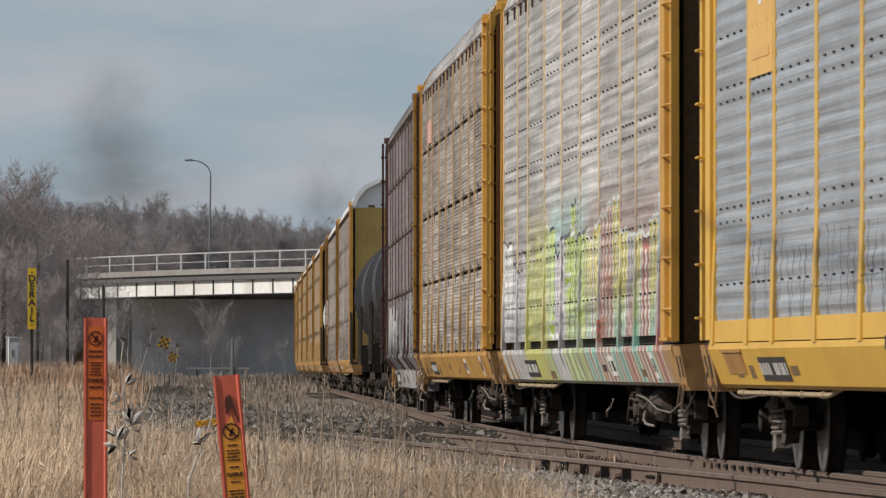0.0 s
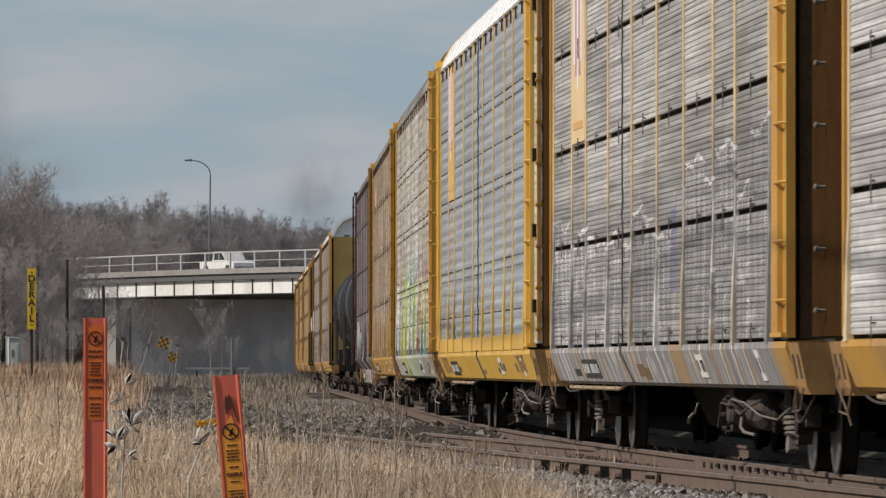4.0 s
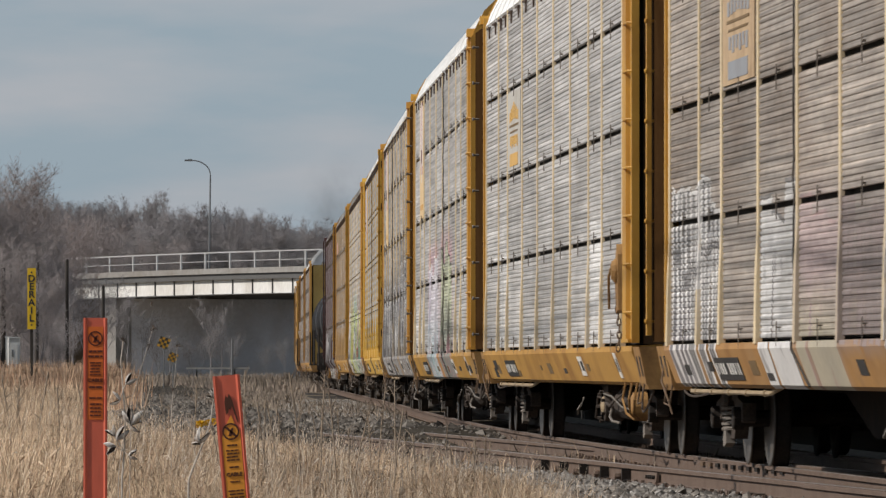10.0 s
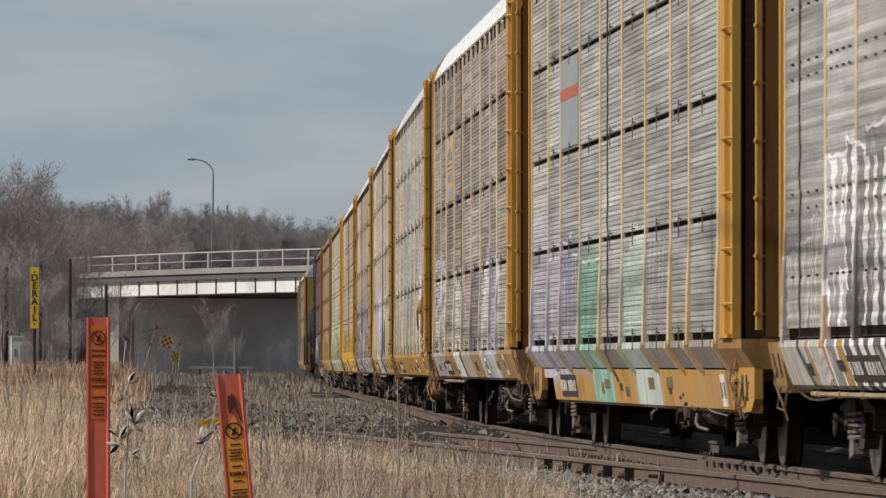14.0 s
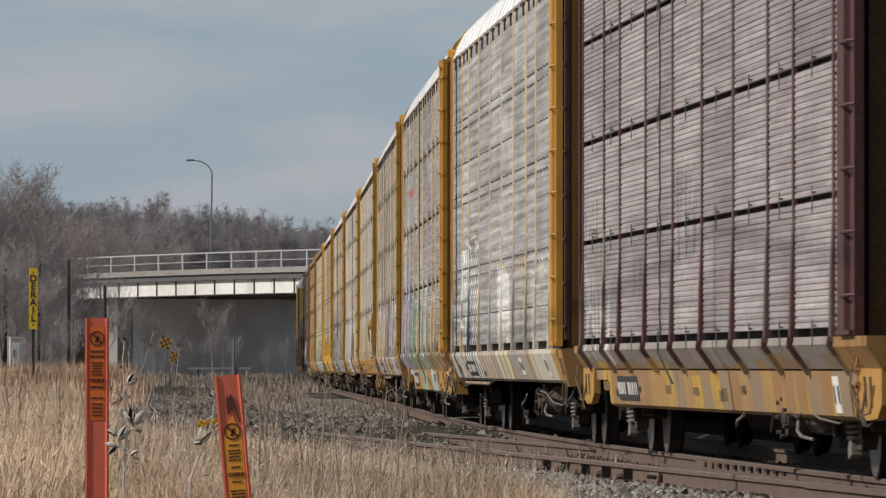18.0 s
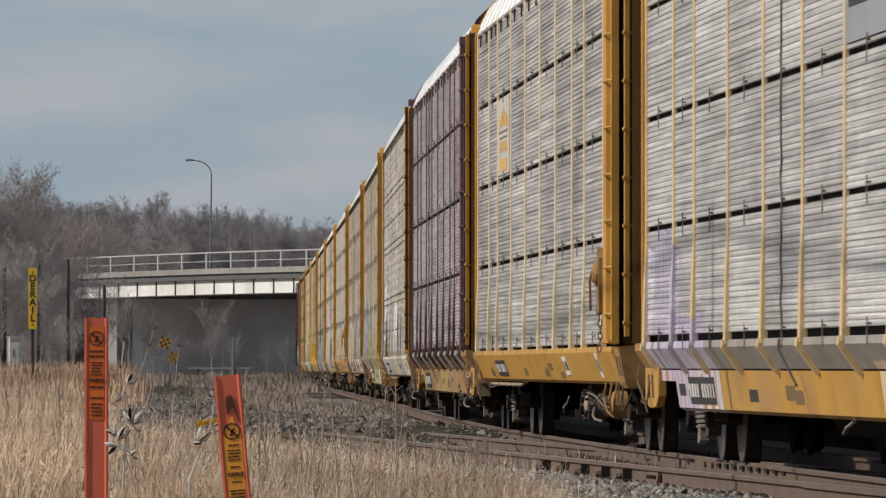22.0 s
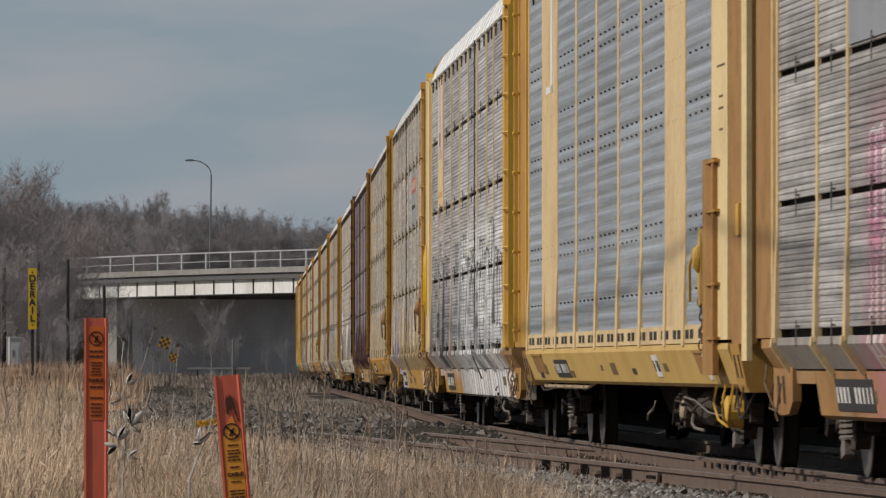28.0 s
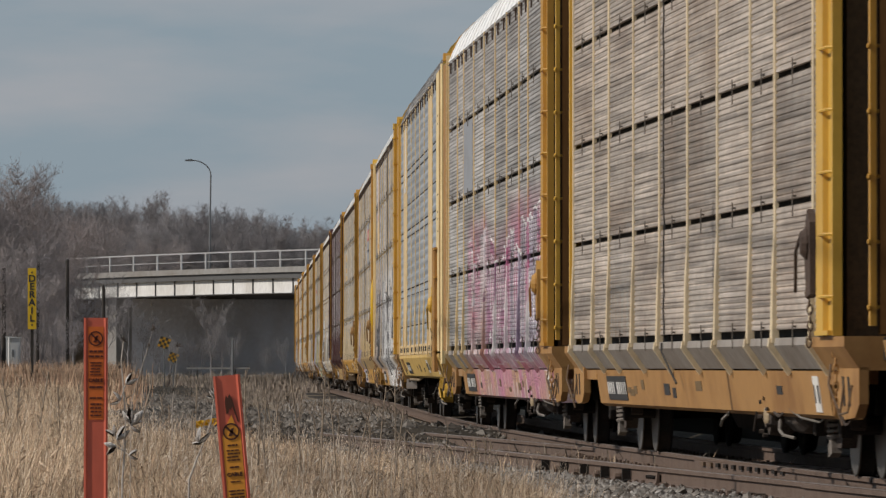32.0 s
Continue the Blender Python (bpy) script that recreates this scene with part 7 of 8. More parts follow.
blades("dark_weeds", 13000, verge_weeds, WEED_DARK, "dark dead weeds and litter along the tracks", 0.010, 1.3)


def loose_stalks(rng):
    y = rng.uniform(34, 76)
    brg = rng.uniform(-40, grass_edge(y) + 60)
    top = np.interp(brg, (0, 150, 300, 450, 600, 900, 1300), (660, 675, 700, 725, 745, 790, 850)) + rng.uniform(-15, 60)
    x = on_bearing(brg, y)
    return x, y, max(0.15, EYE_Z - (top - 650) * y / 13600 - ground_z(x, y))


blades("loose_stalks", 1600, loose_stalks, STALKS, "thin pale dry stalks standing above the grass", 0.0016, 0.13, spikelets=0.8)


def tall_stalks():
    rng = random.Random(8)
    for k in range(60):
        brg = rng.choice((rng.uniform(430, 900), rng.uniform(-10, 620)))
        y = rng.uniform(45, 70)
        top = rng.uniform(655, 760) if brg < 700 else rng.uniform(730, 800)
        x = on_bearing(brg, y)
        g = ground_z(x, y)
        h = EYE_Z - (top - 650) * y / 13600 - g
        t = tagged(new("grass_stalk"), "single tall pale dry grass stalk", "dry plant", "tall stalks")
        t.matrix_basis = pose(x, y, g)
        bm = fresh()
        l = rng.uniform(-0.12, 0.16)
        pts = [(l * h * u * u, 0.05 * u, h * u) for u in (0, 0.25, 0.5, 0.75, 1)]
        chain(bm, pts, 0.0045, 5)
        part("stem", bm, STEM, t)
        bm = fresh()
        for j in range(7):
            u = 0.72 + 0.28 * j / 7
            p = Vector((l * h * u * u, 0.05 * u, h * u))
            tube(bm, p, p + Vector((rng.uniform(-0.06, 0.06), rng.uniform(-0.03, 0.03), rng.uniform(0.03, 0.09))), 0.005, 0.001, 4)
        part("seed_head", bm, STEM, t)


tall_stalks()

WEEDS = [tree_meshes(30 + k, 1.0, 1.2, 130, STEM, STEM, 0.007) for k in range(3)]
WEEDS += [tree_meshes(40 + k, 1.0, 1.2, 150, POST_WOOD, POST_WOOD, 0.006) for k in range(2)]
for k in range(46):
    y = rt.uniform(38, 76)
    brg = rt.uniform(-20, grass_edge(y) + 40)
    top = np.interp(brg, (0, 300, 600, 900), (690, 720, 745, 800)) + rt.uniform(-15, 70)
    x = on_bearing(brg, y)
    hgt = EYE_Z - (top - 650) * y / 13600 - ground_z(x, y)
    w = tree(WEEDS[rt.randrange(5)], Matrix.LocRotScale((x, y, ground_z(x, y)), Euler((0, 0, rt.uniform(0, 6.3))), (max(0.2, hgt / 1.1),) * 3),
             "dead branching weed among the dry grass", "dry plant", "dead_weed")
    w["group"] = "dead weeds"


SCRUB = [tree_meshes(60 + k, 6.0, 0.8, 420, TWIG_HAZED, TWIG_HAZED, 0.07) for k in range(2)]
for brg, y, top in ((372, 545, 508), (356, 540, 570), (392, 550, 575), (340, 540, 590), (408, 560, 585), (252, 520, 545), (282, 530, 590), (236, 500, 610), (300, 560, 575),
                   (470, 555, 600), (505, 560, 590), (150, 540, 452), (186, 550, 468), (226, 545, 478), (128, 520, 440), (168, 530, 500)):
    x = on_bearing(brg, y)
    plant("shrub", SCRUB[rt.randrange(2)], x, y, (EYE_Z + (650 - top) * y / 13600 - ground_z(x, y)) / 6.0, "leafless grey scrub before the bridge opening", "bare_shrub")
for brg, y, top in ((265, 170, 672), (313, 165, 676), (342, 70, 722), (352, 62, 728), (361, 66, 724), (338, 60, 738), (370, 64, 735), (497, 80, 722), (508, 84, 726), (520, 78, 735),
                   (490, 74, 742), (530, 88, 738), (470, 100, 715), (548, 96, 732), (440, 90, 728), (420, 110, 712), (585, 92, 738), (612, 88, 745), (290, 120, 700), (250, 105, 706)):
    x = on_bearing(brg, y)
    hgt = EYE_Z - (top - 650) * y / 13600 - ground_z(x, y)
    w = tree(WEEDS[3 + rt.randrange(2)], Matrix.LocRotScale((x, y, ground_z(x, y)), Euler((0, 0, rt.uniform(0, 6.3))), (max(0.15, hgt) * 1.5, max(0.15, hgt) * 1.5, max(0.15, hgt))),
             "dark tangled dead weed among the rubble", "dry plant", "dead_weed")
    w["group"] = "dead weeds"


def plastic_scrap():
    """A crumpled scrap of yellow plastic caught in the weeds."""
    y = 60.0
    x = on_bearing(364, y)
    bm = fresh()
    rng = random.Random(12)
    rows = [[bm.verts.new((0.17 * (i / 7 - 0.5), rng.uniform(-0.02, 0.02), 0.05 * (j / 3) + rng.uniform(-0.012, 0.012) + 0.02 * (i / 7))) for i in range(8)] for j in range(4)]
    for p, q in zip(rows, rows[1:]):
        for i in range(7):
            bm.faces.new((p[i], p[i + 1], q[i + 1], q[i]))
    back = bmesh.ops.solidify(bm, geom=bm.faces[:], thickness=0.004)
    t = tagged(part("plastic_scrap", bm, SIGN_YELLOW), "crumpled yellow plastic scrap caught in dead weeds", "litter")
    z = EYE_Z - (757 - 650) * y / 13600
    t.matrix_basis = pose(x, y, z)
    bm = fresh()
    tube(bm, (0.0, 0, ground_z(x, y) - z), (0.01, 0, 0.03), 0.004, 0.003, 5)
    part("weed_stem", bm, STEM, t)


plastic_scrap()


# ---- marker posts ----
def letters(text, size, place, mat, parent, name="lettering", sx=1.0):
    """Raised writing on a face that looks to -y."""
    cu = bpy.data.curves.new("text", "FONT")
    cu.body, cu.size, cu.extrude, cu.offset, cu.align_x, cu.align_y = text, size, 0.0015, size * 0.03, "CENTER", "CENTER"
    tmp = new("text", cu)
    me = bpy.data.meshes.new_from_object(tmp.evaluated_get(bpy.context.evaluated_depsgraph_get()))
    bpy.data.objects.remove(tmp)
    me.materials.clear()
    me.materials.append(mat)
    ob = new(name, me)
    ob.parent = parent
    ob.matrix_basis = pose(*place, 90, 0, 0) @ Matrix.Diagonal((sx, 1, 1, 1))
    return ob


def bars(parent, x0, x1, z0, z1, rows, mat, y=-0.022, seed=1):
    """Lines of unreadable print."""
    rng = random.Random(seed)
    bm = fresh()
    h = (z1 - z0) / rows
    for k in range(rows):
        x = x0 + rng.uniform(0, 0.1) * (x1 - x0)
        while x < x1 - 0.004:
            w = rng.uniform(0.22, 0.5) * (x1 - x0)
            box(bm, x, min(x1, x + w), y, y + 0.002, z0 + h * (k + 0.28), z0 + h * (k + 0.70))
            x += w + 0.06 * (x1 - x0)
    return part("fine_print", bm, mat, parent)


def no_dig(parent, x, z, r, mat, y=-0.022):
    """A ring with a slash and a spade shape."""
    bm = fresh()
    n = 24
    for k in range(n):
        a0, a1 = 2 * math.pi * k / n, 2 * math.pi * (k + 1) / n
        prism(bm, [(x + r * math.cos(a0), z + r * math.sin(a0)), (x + r * math.cos(a1), z + r * math.sin(a1)),
                   (x + 0.82 * r * math.cos(a1), z + 0.82 * r * math.sin(a1)), (x + 0.82 * r * math.cos(a0), z + 0.82 * r * math.sin(a0))], "y", y, y + 0.002)
    d = 0.66 * r
    w = 0.09 * r
    prism(bm, [(x - d - w, z + d - w), (x - d + w, z + d + w), (x + d + w, z - d + w), (x + d - w, z - d - w)], "y", y, y + 0.002)
    prism(bm, [(x - 0.35 * r, z - 0.5 * r), (x + 0.1 * r, z - 0.55 * r), (x + 0.35 * r, z + 0.45 * r), (x + 0.05 * r, z + 0.35 * r)], "y", y, y + 0.002)
    return part("no_digging_symbol", bm, mat, parent)


def marker_post(label, x, y, top_z, lean, width, sticker, kind):
    t = tagged(new("cable_marker_post"), label, "marker post", "cable markers")
    g = ground_z(x, y)
    h = top_z - g
    t.matrix_basis = pose(x, y, g, 0, lean, 0)
    w = width / 2
    bm = fresh()
    sec = [(-w, -0.010), (-w + 0.008, -0.0115), (-w + 0.012, -0.008), (-w + 0.016, -0.006), (w - 0.016, -0.006), (w - 0.012, -0.008), (w - 0.008, -0.0115), (w, -0.010),
           (w, 0.0), (w - 0.01, 0.006), (-w + 0.01, 0.006), (-w, 0.0)]
    prism(bm, sec, "z", -0.05, h)
    body = part("post_body", bm, MARK_RED, t, "faded red plastic blade")
    bm = fresh()
    s0, s1 = sticker
    if kind == 1:
        box(bm, -w + 0.0165, w - 0.0165, -0.0085, -0.0055, h - s1, h - s0)
    else:
        prism(bm, [(-w + 0.015, h - s1), (w - 0.015, h - s1), (w - 0.015, h - s0 - 0.02), (0.018, h - s0 + 0.005), (0.006, h - s0 + 0.045), (-0.014, h - s0 + 0.012),
                   (-w + 0.015, h - s0 - 0.035)], "y", -0.0085, -0.0055)
    st = part("sticker", bm, MARK_ORANGE if kind == 1 else MARK_AMBER, body)
    yy = -0.0105
    iw = w - 0.019
    if kind == 1:
        no_dig(st, 0, h - 0.083, 0.030, INK_FADED, yy)
        bars(st, -iw, iw, h - 0.165, h - 0.125, 2, INK_FADED, yy, 3)
        bars(st, -iw * 0.8, iw * 0.8, h - 0.235, h - 0.175, 5, INK_FADED, yy, 4)
        letters("CABLE", 0.020, (0, yy, h - 0.252), INK_FADED, st)
        bars(st, -iw, iw, h - 0.29, h - 0.268, 1, INK_FADED, yy, 5)
        bars(st, -iw, iw, h - 0.33, h - 0.315, 1, INK_FADED, yy, 6)
        bars(st, -iw * 0.8, iw * 0.8, h - 0.40, h - 0.34, 4, INK_FADED, yy, 7)
    else:
        bm = fresh()
        prism(bm, [(-0.012, h - 0.142), (-0.014, h - 0.095), (-0.008, h - 0.072), (-0.002, h - 0.082), (0.004, h - 0.068), (0.014, h - 0.088), (0.031, h - 0.172), (0.027, h - 0.174), (0.012, h - 0.112),
                   (0.006, h - 0.128), (0.000, h - 0.120), (-0.004, h - 0.138)], "y", yy, yy + 0.003)
        part("scuff_mark", bm, INK, st)
        no_dig(st, 0, h - 0.205, 0.031, INK, yy)
        bars(st, -iw * 0.6, iw * 0.6, h - 0.262, h - 0.248, 1, INK, yy, 3)
        bars(st, -iw * 0.8, iw * 0.8, h - 0.315, h - 0.268, 4, INK, yy, 4)
        bars(st, -iw * 0.6, iw * 0.6, h - 0.342, h - 0.328, 1, INK, yy, 5)
        letters("CABLE", 0.0195, (0, yy, h - 0.362), INK, st)
        bars(st, -iw * 0.6, iw * 0.6, h - 0.394, h - 0.382, 1, INK, yy, 8)
        bars(st, -iw * 0.95, iw * 0.95, h - 0.50, h - 0.415, 7, INK, yy, 9)
    return t


Y1, Y2 = 31.0, 28.0
marker_post("upright red plastic cable marker post with an orange warning sticker", on_bearing(169, Y1), Y1, EYE_Z + (650 - 563) * Y1 / 13600, 0, 0.096, (0.035, 0.41), 1)
_h2 = EYE_Z - (665 - 650) * Y2 / 13600
marker_post("leaning red plastic cable marker post with a yellow-orange CABLE sticker", on_bearing(400, Y2) + math.tan(radians(5.0)) * (_h2 - ground_z(0, Y2)), Y2,
            _h2 + 0.006, -5.0, 0.098, (0.19, 0.62), 2)


# ---- milkweed beside the posts ----
def shell(length, radius, sides=8, rows=9, open_=200):
    """Half of a split pod: a pointed boat-shaped bowl along +z."""
    bm = fresh()
    grid = []
    for i in range(rows):
        u = i / (rows - 1)
        r = radius * (math.sin(math.pi * (0.04 + 0.92 * u)) ** 0.85) * (1.15 - 0.3 * u)
        grid.append([bm.verts.new((r * math.sin(radians(open_ * (k / sides - 0.5))), r * math.cos(radians(open_ * (k / sides - 0.5))) - 0.25 * radius * u * u, length * u)) for k in range(sides + 1)])
    for p, q in zip(grid, grid[1:]):
        for k in range(sides):
            bm.faces.new((p[k], p[k + 1], q[k + 1], q[k]))
    bmesh.ops.solidify(bm, geom=bm.faces[:], thickness=0.0012)
    return bm


def milkweed(label, y, stem, pods, heads, seed):
    """A dead plant: a kinked stem, split pods on short stalks, and dry flower heads."""
    rng = random.Random(seed)
    x0 = on_bearing(stem[0][0], y)
    g = ground_z(x0, y)
    t = tagged(new("milkweed"), label, "dry plant", "milkweed stalks")
    t.matrix_basis = pose(x0, y, g)

    def at(brg, lvl):
        return Vector((on_bearing(brg, y) - x0, 0, EYE_Z - (lvl - 650) * y / 13600 - g))

    bm = fresh()
    pts = [Vector((0, 0, -0.02))] + [at(*p) for p in stem[1:]]
    for k in range(len(pts) - 1):
        n = len(pts)
        r = 0.0046 if pods else 0.0019
        tube(bm, pts[k], pts[k + 1], r * (1 - 0.55 * k / n), r * (1 - 0.55 * (k + 1) / n), 6)
    part("stem", bm, STEM_PALE, t)
    for brg, lvl, size, angle, spin, dark in pods:
        q = at(brg, lvl) + Vector((0, rng.uniform(-0.02, -0.008), 0))
        near = min(pts, key=lambda p: (p - q).length)
        bm = fresh()
        tube(bm, near, q, 0.0022, 0.0018, 5)
        stalk = part("pod_stalk", bm, STEM_PALE, t)
        s = size * 1.12 * y / 13600
        for side, mat in ((-1, POD if dark else POD_PALE), (1, POD_PALE if dark else POD)):
            m = Matrix.Translation(q) @ pose(0, 0, 0, 0, angle + 24 * side, 0) @ pose(0, 0, 0, rng.uniform(-15, 15), 0, spin + 90 * side)
            husk = part("husk", shell(s, s * 0.21), mat, stalk, "", True)
            husk.matrix_basis = m
            lining = part("lining", shell(s * 0.93, s * 0.165, open_=170), POD_DARK, stalk, "", True)
            lining.matrix_basis = m @ Matrix.Translation((0, -0.004, s * 0.03))
    for brg, lvl, size in heads:
        q = at(brg, lvl)
        s = size * y / 13600
        bm = fresh()
        for k in range(16):
            d = Vector((rng.gauss(0, 1), rng.gauss(0, 1), rng.gauss(0.3, 1))).normalized()
            tube(bm, q, q + d * s * rng.uniform(0.4, 0.75), 0.0032, 0.001, 4)
        part("flower_head", bm, POD_DARK, t)
    return t


milkweed("dead milkweed stalk with split pale pods", 30.5, [(213, 882), (216, 850), (220, 800), (222, 745), (218, 690), (214, 640), (218, 604)],
         [(207, 778, 25, 40, 160, False), (203, 772, 18, -30, 20, False), (233, 752, 29, 12, 100, True), (230, 748, 22, -20, 200, False), (231, 753, 19, 105, 170, False),
          (223, 680, 20, 55, 150, False), (213, 709, 18, -75, 170, False), (205, 790, 20, -100, 60, True), (228, 806, 16, 80, 170, False)],
         [(219, 603, 12), (212, 650, 7)], 1)
milkweed("dead milkweed stalk leaning on its neighbour", 30.0, [(206, 882), (210, 840), (215, 800), (221, 765)], [], [], 2)
milkweed("leaning dead milkweed stalk with open pods", 29.0, [(324, 900), (334, 850), (348, 812), (364, 775), (373, 745), (378, 706)],
         [(352, 782, 24, 25, 190, False), (356, 785, 15, -60, 30, False), (379, 704, 13, -70, 150, False), (380, 697, 10, -40, 170, False)], [], 3)
milkweed("slender leaning dead weed with dry flower heads", 33.0, [(224, 800), (232, 710), (246, 665), (258, 625), (270, 584)], [], [(271, 581, 13), (267, 540, 10), (262, 612, 6)], 4)
milkweed("slender dead weed with dry flower heads", 36.0, [(300, 820), (304, 720), (310, 660), (314, 616)], [], [(314, 613, 14), (306, 690, 6)], 5)


# ---- signs and posts by the field ----
def derail_sign():
    y = 160.0
    x = on_bearing(56, y)
    s = y / 13600
    g = ground_z(x, y)
    t = tagged(new("derail_sign"), "tall narrow yellow DERAIL sign on a thin dark post", "sign")
    t.matrix_basis = pose(x, y, g)
    z1, z0 = EYE_Z + (650 - 475) * s - g, EYE_Z + (650 - 583) * s - g
    bm = fresh()
    box(bm, -0.03, 0.03, 0.01, 0.05, -0.1, z1 - 0.1)
    part("post", bm, POST_WOOD, t)
    bm = fresh()
    w = 7.5 * s
    prism(bm, [(-w, z0), (w, z0), (w, z1), (-w, z1)], "y", -0.012, 0.010)
    board = part("sign_board", bm, SIGN_YELLOW, t)
    for k, ch in enumerate("DERAIL"):
        letters(ch, 0.20, (0, -0.016, z1 - (z1 - z0) * (0.175 + 0.13 * k)), STENCIL_BLACK, board, "letter")
    bm = fresh()
    for z in (z1 - 0.09, z0 + 0.09):
        revolve(bm, [(-0.017, 0.02), (-0.012, 0.02)], "y", 8, (0, 0, z))
    part("bolt_head", bm, STENCIL_BLACK, board)
    return t


derail_sign()


def wood_post(brg, y, top, width):
    s = y / 13600
    x = on_bearing(brg, y)
    g = ground_z(x, y)
    h = EYE_Z + (650 - top) * s - g
    t = tagged(new("wooden_post"), "dark weathered wooden post at the field's edge", "post", "old posts")
    t.matrix_basis = pose(x, y, g, 0, rt.uniform(-0.6, 0.6), 0)
    bm = fresh()
    r = width * s / 2
    revolve(bm, [(-0.2, r * 1.1), (h * 0.5, r), (h - 0.05, r * 0.9), (h, r * 0.6)], "z", 10)
    part("shaft", bm, POST_WOOD, t)
    return t


for brg, y, top, w in ((6, 240, 474, 8), (65, 260, 464, 6), (119, 250, 459, 6), (182, 280, 505, 6)):
    wood_post(brg, y, top, w)


def cabinet():
    y = 210.0
    s = y / 13600
    x = on_bearing(22, y)
    g = ground_z(x, y)
    t = tagged(new("signal_cabinet"), "small pale grey trackside cabinet on a pole", "cabinet")
    t.matrix_basis = pose(x, y, g)
    z0, z1 = EYE_Z + (650 - 645) * s - g, EYE_Z + (650 - 599) * s - g
    bm = fresh()
    box(bm, -12 * s, 13 * s, 0, 0.35, z0, z1)
    body = part("body", bm, SIGN_BACK, t)
    bm = fresh()
    prism(bm, [(-13 * s, z1), (14 * s, z1), (14 * s, z1 + 0.03), (-13 * s, z1 + 0.05)], "y", -0.03, 0.38)
    part("lid", bm, SIGN_BACK, t)
    bm = fresh()
    box(bm, -0.02, 0.03, -0.010, 0.0, z0 + 0.2, z0 + 0.4)
    part("latch", bm, POLE, body)
    bm = fresh()
    tube(bm, (-6 * s, -0.08, -0.2), (-6 * s, -0.08, z1 + 0.02), 0.03, 0.03, 8)
    part("pole", bm, WHITE_PAINT, t)


cabinet()


def checker_sign(brg, lvl, size, y):
    s = y / 13600
    x = on_bearing(brg, y)
    g = ground_z(x, y)
    zc = EYE_Z + (650 - lvl) * s - g
    t = tagged(new("checker_sign"), "small yellow and black chequered diamond sign on a post", "sign", "chequered signs")
    t.matrix_basis = pose(x, y, g)
    bm = fresh()
    tube(bm, (0, 0.03, -0.2), (0, 0.03, zc), 0.025, 0.025, 6)
    part("post", bm, POLE, t)
    h = size * s / 2
    rot = Matrix.Translation((0, 0, zc)) @ pose(0, 0, 0, 0, 20, 0)
    bm = fresh()
    box(bm, -h, h, -0.01, 0.01, -h, h)
    board = part("sign_board", bm, SIGN_AMBER, t)
    board.matrix_basis = rot
    bm = fresh()
    n = 4
    q = 2 * h / n
    for i in range(n):
        for j in range(n):
            if (i + j) % 2:
                box(bm, -h + i * q, -h + (i + 1) * q, -0.016, -0.009, -h + j * q, -h + (j + 1) * q)
    part("chequer_pattern", bm, STENCIL_BLACK, board)


checker_sign(290, 607, 19, 330.0)
checker_sign(306, 633, 16, 340.0)


def bumper_rail():
    y = 380.0
    s = y / 13600
    t = tagged(new("barrier_rail"), "low pale steel barrier across the end of a siding", "barrier")
    x0, x1 = on_bearing(330, y), on_bearing(442, y)
    t.matrix_basis = pose(x0, y, ground_z(x0, y))
    bm = fresh()
    z = EYE_Z - 4 * s - ground_z(x0, y)
    box(bm, 0, x1 - x0, 0, 0.12, z, z + 0.10)
    part("beam", bm, CONCRETE, t)
    for k in range(2):
        bm = fresh()
        x = (x1 - x0) * (0.15 + 0.6 * k)
        box(bm, x, x + 0.07, 0.12, 0.2, -0.1, z + 0.1)
        part("support_post", bm, POST_WOOD, t)
    t2 = tagged(new("marker_stake"), "thin pale grey stake beneath the bridge", "post")
    x = on_bearing(411, y)
    t2.matrix_basis = pose(x, y, ground_z(x, y))
    bm = fresh()
    tube(bm, (0, 0, -0.1), (0, 0, EYE_Z + 50 * s - ground_z(x, y)), 0.06, 0.05, 8)
    part("shaft", bm, POLE, t2)


bumper_rail()


def derail_block():
    y = 112.0
    x = on_bearing(362, y)
    t = tagged(new("derail_block"), "worn yellow derail device lying on the side track", "derail")
    t.matrix_basis = pose(x, y, RAIL_Z - 0.2, 0, 0, 8)
    bm = fresh()
    prism(bm, [(-0.14, 0.0), (0.15, 0.0), (0.15, 0.10), (0.02, 0.20), (-0.10, 0.16)], "y", -0.2, 0.2)
    part("wedge", bm, SIGN_YELLOW, t)
    bm = fresh()
    box(bm, -0.25, 0.3, -0.3, 0.3, -0.1, 0.005)
    part("base_plate", bm, RAIL_RUST, t)


derail_block()


# ---- details of the switch ----
def joint_bar(x, y, h, length, side, label):
    t = tagged(new("joint_bar"), label, "rail joint")
    t.matrix_basis = pose(x, y, RAIL_Z, 0, 0, -math.degrees(h))
    bm = fresh()
    prism(bm, [(-0.075, -0.16), (-0.030, -0.14), (-0.030, -0.05), (-0.05, -0.045), (-0.06, -0.12)], "y", -length / 2, length / 2)
    part("bar", bm, RAIL_RUST, t)
    for k in range(4):
        bm = fresh()
        yb = (k - 1.5) * length / 4.5
        revolve(bm, [(-0.085, 0.018), (-0.05, 0.022)], "x", 6, (0, yb, -0.09))
        part("bolt", bm, STEEL_BLACK, t)


_jx, _jy, _jh = siding_at(-1.2)
joint_bar(_jx, _jy, _jh, 0.9, -1, "rusty bolted joint bar on the near rail")
_jx, _jy, _jh = siding_at(9.5)
joint_bar(_jx, _jy, _jh, 0.7, -1, "rusty bolted joint bar on the near rail")


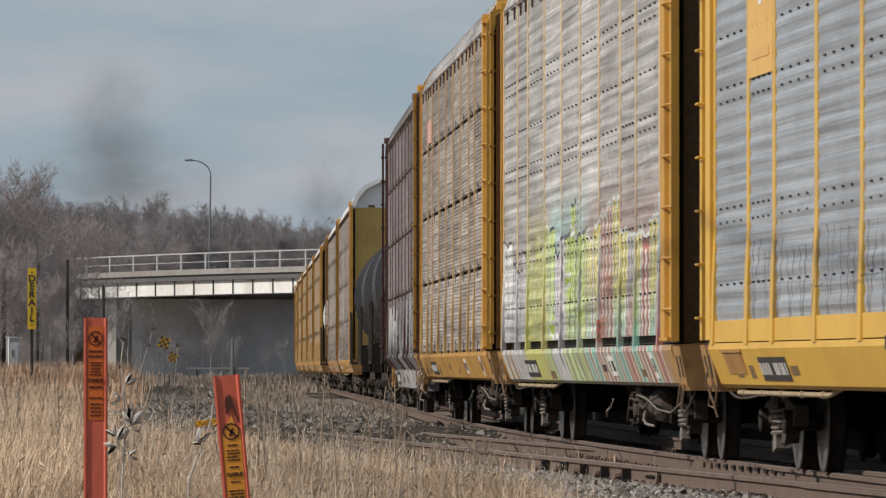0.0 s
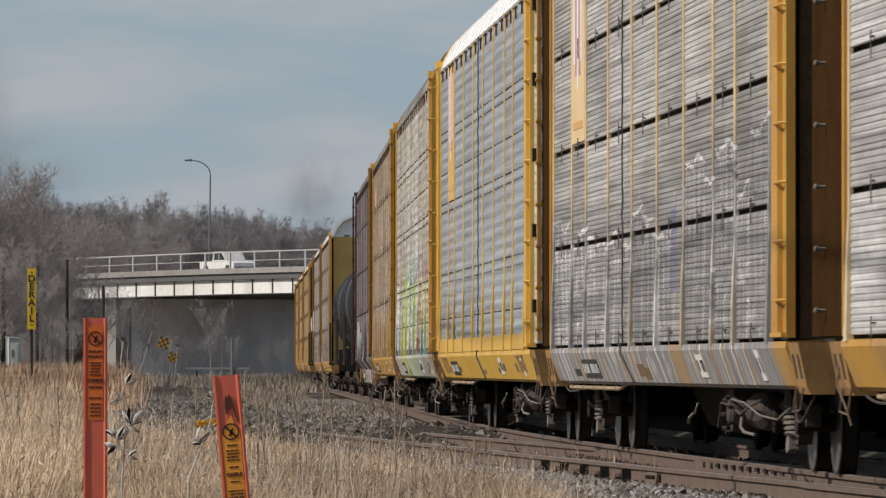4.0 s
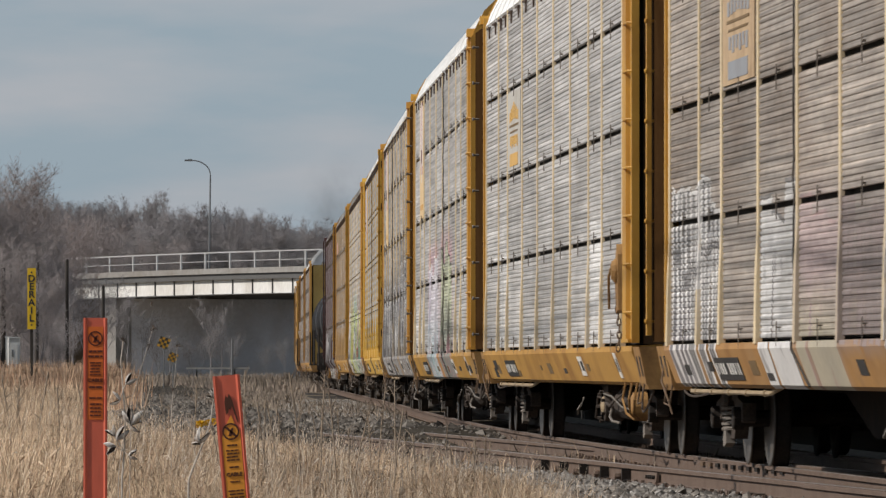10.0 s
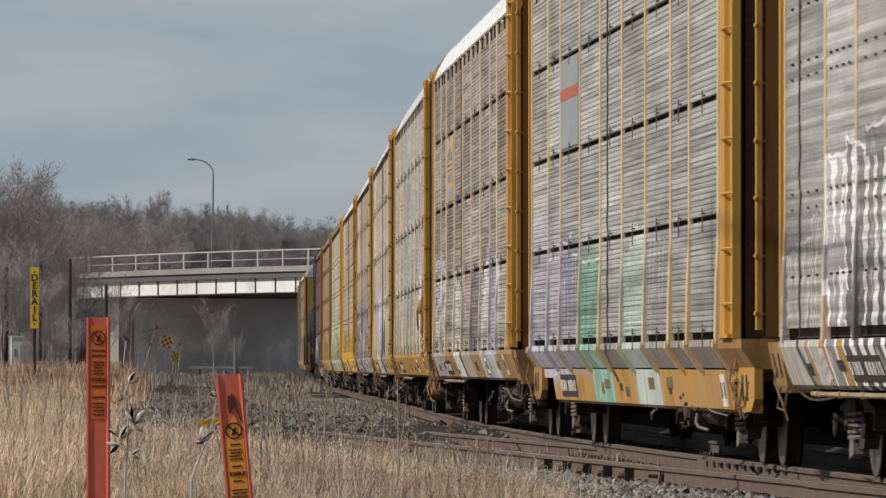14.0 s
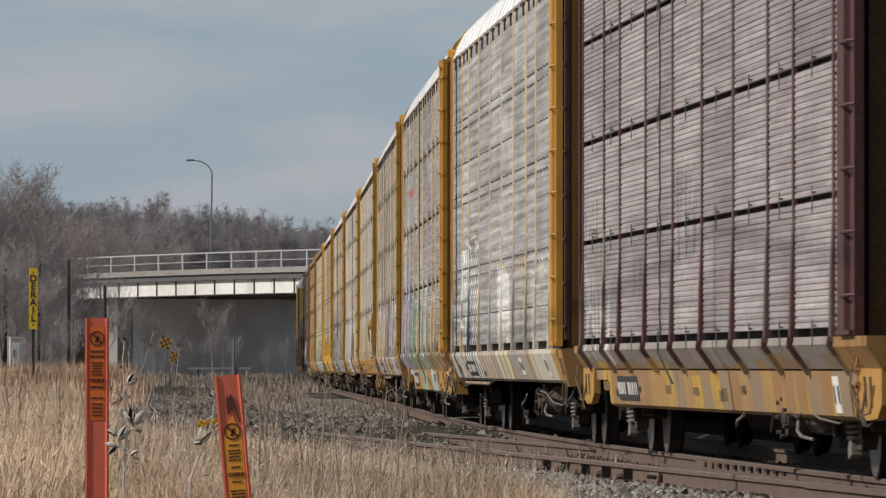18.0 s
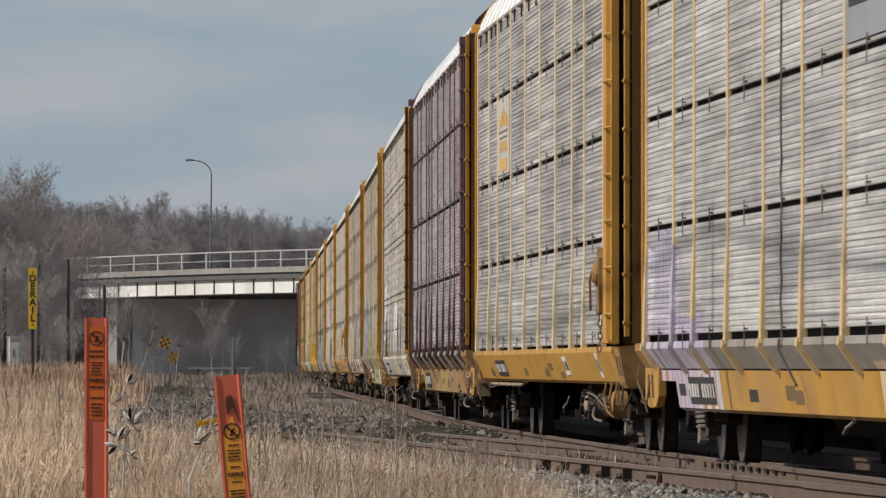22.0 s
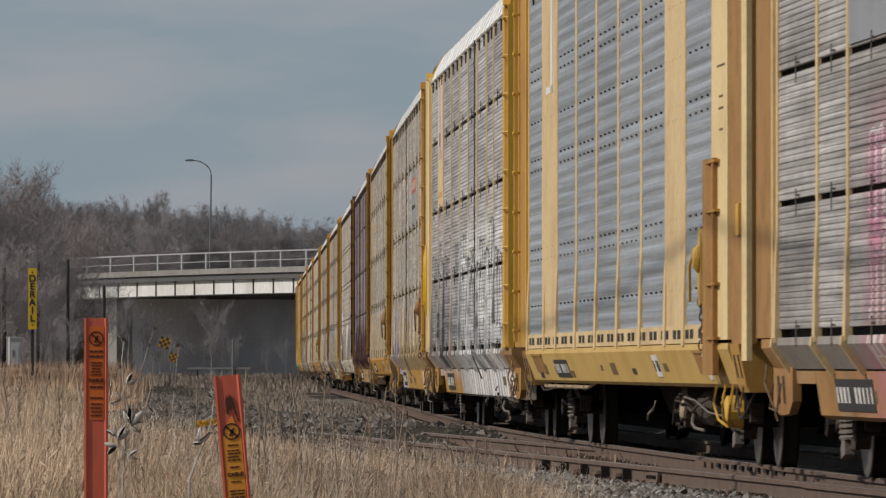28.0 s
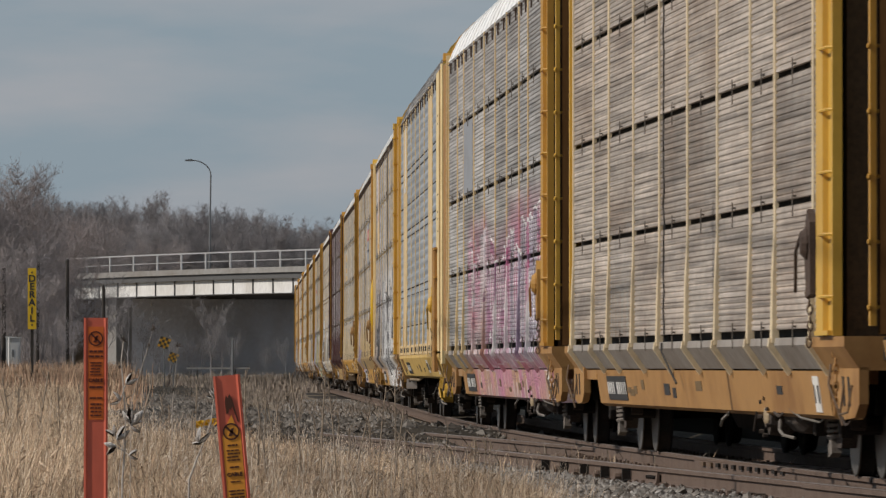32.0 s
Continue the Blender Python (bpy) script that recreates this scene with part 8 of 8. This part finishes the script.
def guard_comb():
    """The braced heel casting between the rails, with its row of bolts."""
    t = tagged(new("switch_heel_block"), "rusty switch block with a row of dark bolt heads", "rail fitting")
    x, y, h = siding_at(8.7)
    t.matrix_basis = pose(x + 0.69, y, RAIL_Z + 0.045, 0, 0, 4.5)
    bm = fresh()
    box(bm, -0.05, 0.05, -3.7, 3.7, -0.13, -0.01)
    part("block", bm, RAIL_RUST, t)
    for k in range(11):
        bm = fresh()
        box(bm, -0.075, -0.05, -3.5 + k * 0.62, -3.28 + k * 0.62, -0.055, -0.018)
        part("bolt_head", bm, STEP_IRON if k > 8 else STEEL_BLACK, t)


guard_comb()

def guard_rail():
    """A short second rail bolted along the near one, its cut end towards the bridge."""
    bm = fresh()
    ribbon(bm, [(x - 0.16, y, h_) for x, y, h_ in [siding_at(s) for s in (-30, -15, -4, -0.9)]], rail_section(RAIL_Z + 0.01))
    part("guard_rail", bm, RAIL_RUST, side_track, "rusty guard rail with a cut end")


guard_rail()

brace_bm = fresh()
box(brace_bm, -0.10, -0.02, -0.028, 0.028, -0.168, -0.035)
prism(brace_bm, [(-0.15, -0.172), (-0.03, -0.172), (-0.03, -0.135), (-0.12, -0.15)], "y", -0.17, 0.12)
brace_mesh = mesh_of(brace_bm, "rail_brace", STEEL_BLACK)
knob_bm = fresh()
revolve(knob_bm, [(-0.145, 0.012), (-0.14, 0.034), (-0.10, 0.038), (-0.06, 0.030)], "x", 8, (0, 0.22, -0.115))
knob_mesh = mesh_of(knob_bm, "brace_bolt", RAIL_RUST)
for s in (-4.5, -3.0, 11.4, 13.1, 14.8, 16.5, 18.2):
    x, y, h_ = siding_at(s)
    br = piece("rail_brace", brace_mesh, side_track, pose(x, y, RAIL_Z, 0, 0, -math.degrees(h_)))
    piece("bolt", knob_mesh, br, (0, 0, 0))
spike_bm = fresh()
prism(spike_bm, [(-0.115, -0.172), (-0.075, -0.172), (-0.07, -0.145), (-0.095, -0.138), (-0.11, -0.15)], "y", -0.02, 0.02)
spike_mesh = mesh_of(spike_bm, "spike", STEEL_BLACK)
for k in range(26):
    x, y, h_ = siding_at(-6.0 + 0.55 * k)
    piece("spike", spike_mesh, side_track, pose(x, y, RAIL_Z, 0, 0, -math.degrees(h_)))

# sleepers near the camera, one by one
sleepers(side_track, siding_at, -12, 60, 0.7525)
sleepers(main_track, lambda s: line_at(s, HALF), 2, 80, 0.0, MAIN_UP)


# ---- movement ----
def motions():
    for k in WAGONS:
        rows = []
        d = bogie_base(k)
        for t in range(0, SECONDS + 1):
            s = wagon_start(k) + travelled(t)
            ax, ay, _ = line_at(s + d, HALF)
            bx, by, _ = line_at(s - d, HALF)
            turn = math.degrees(math.atan2(-(ax - bx), ay - by))
            rows.append((t, pose((ax + bx) / 2, (ay + by) / 2, RAIL_Z, 0, 0, turn)))
        walk(WAGONS[k][0], rows)
    for k, (puff, rows) in enumerate(SMOKE):
        d = 505.0 - 4 * k
        walk(puff, [(t, pose(on_bearing(b, d), d, EYE_Z + (650 - v) * d / 13600)) for t, b, v, w, h in rows])
    turn = math.degrees(math.atan2(BR_DIR.y, BR_DIR.x))
    side = Vector((-BR_DIR.y, BR_DIR.x, 0))
    rows = []
    for t, along in ((0, -46.8), (2, -11.6), (3, 6.0), (4, 23.6), (5, 41.2), (6, 58.0), (7, 71.0), (8, 78.5), (9, 81.5), (10, 82.0), (32, 82.0)):
        p = BR_A + BR_DIR * along + side * 4.0
        z = 8.785 if along > 45 else 8.785 - 0.28 * min(1.0, (1 - along / 45)) ** 2
        rows.append((t, pose(p.x, p.y, z, 0, 0, turn)))
    walk(pickup, rows)


motions()
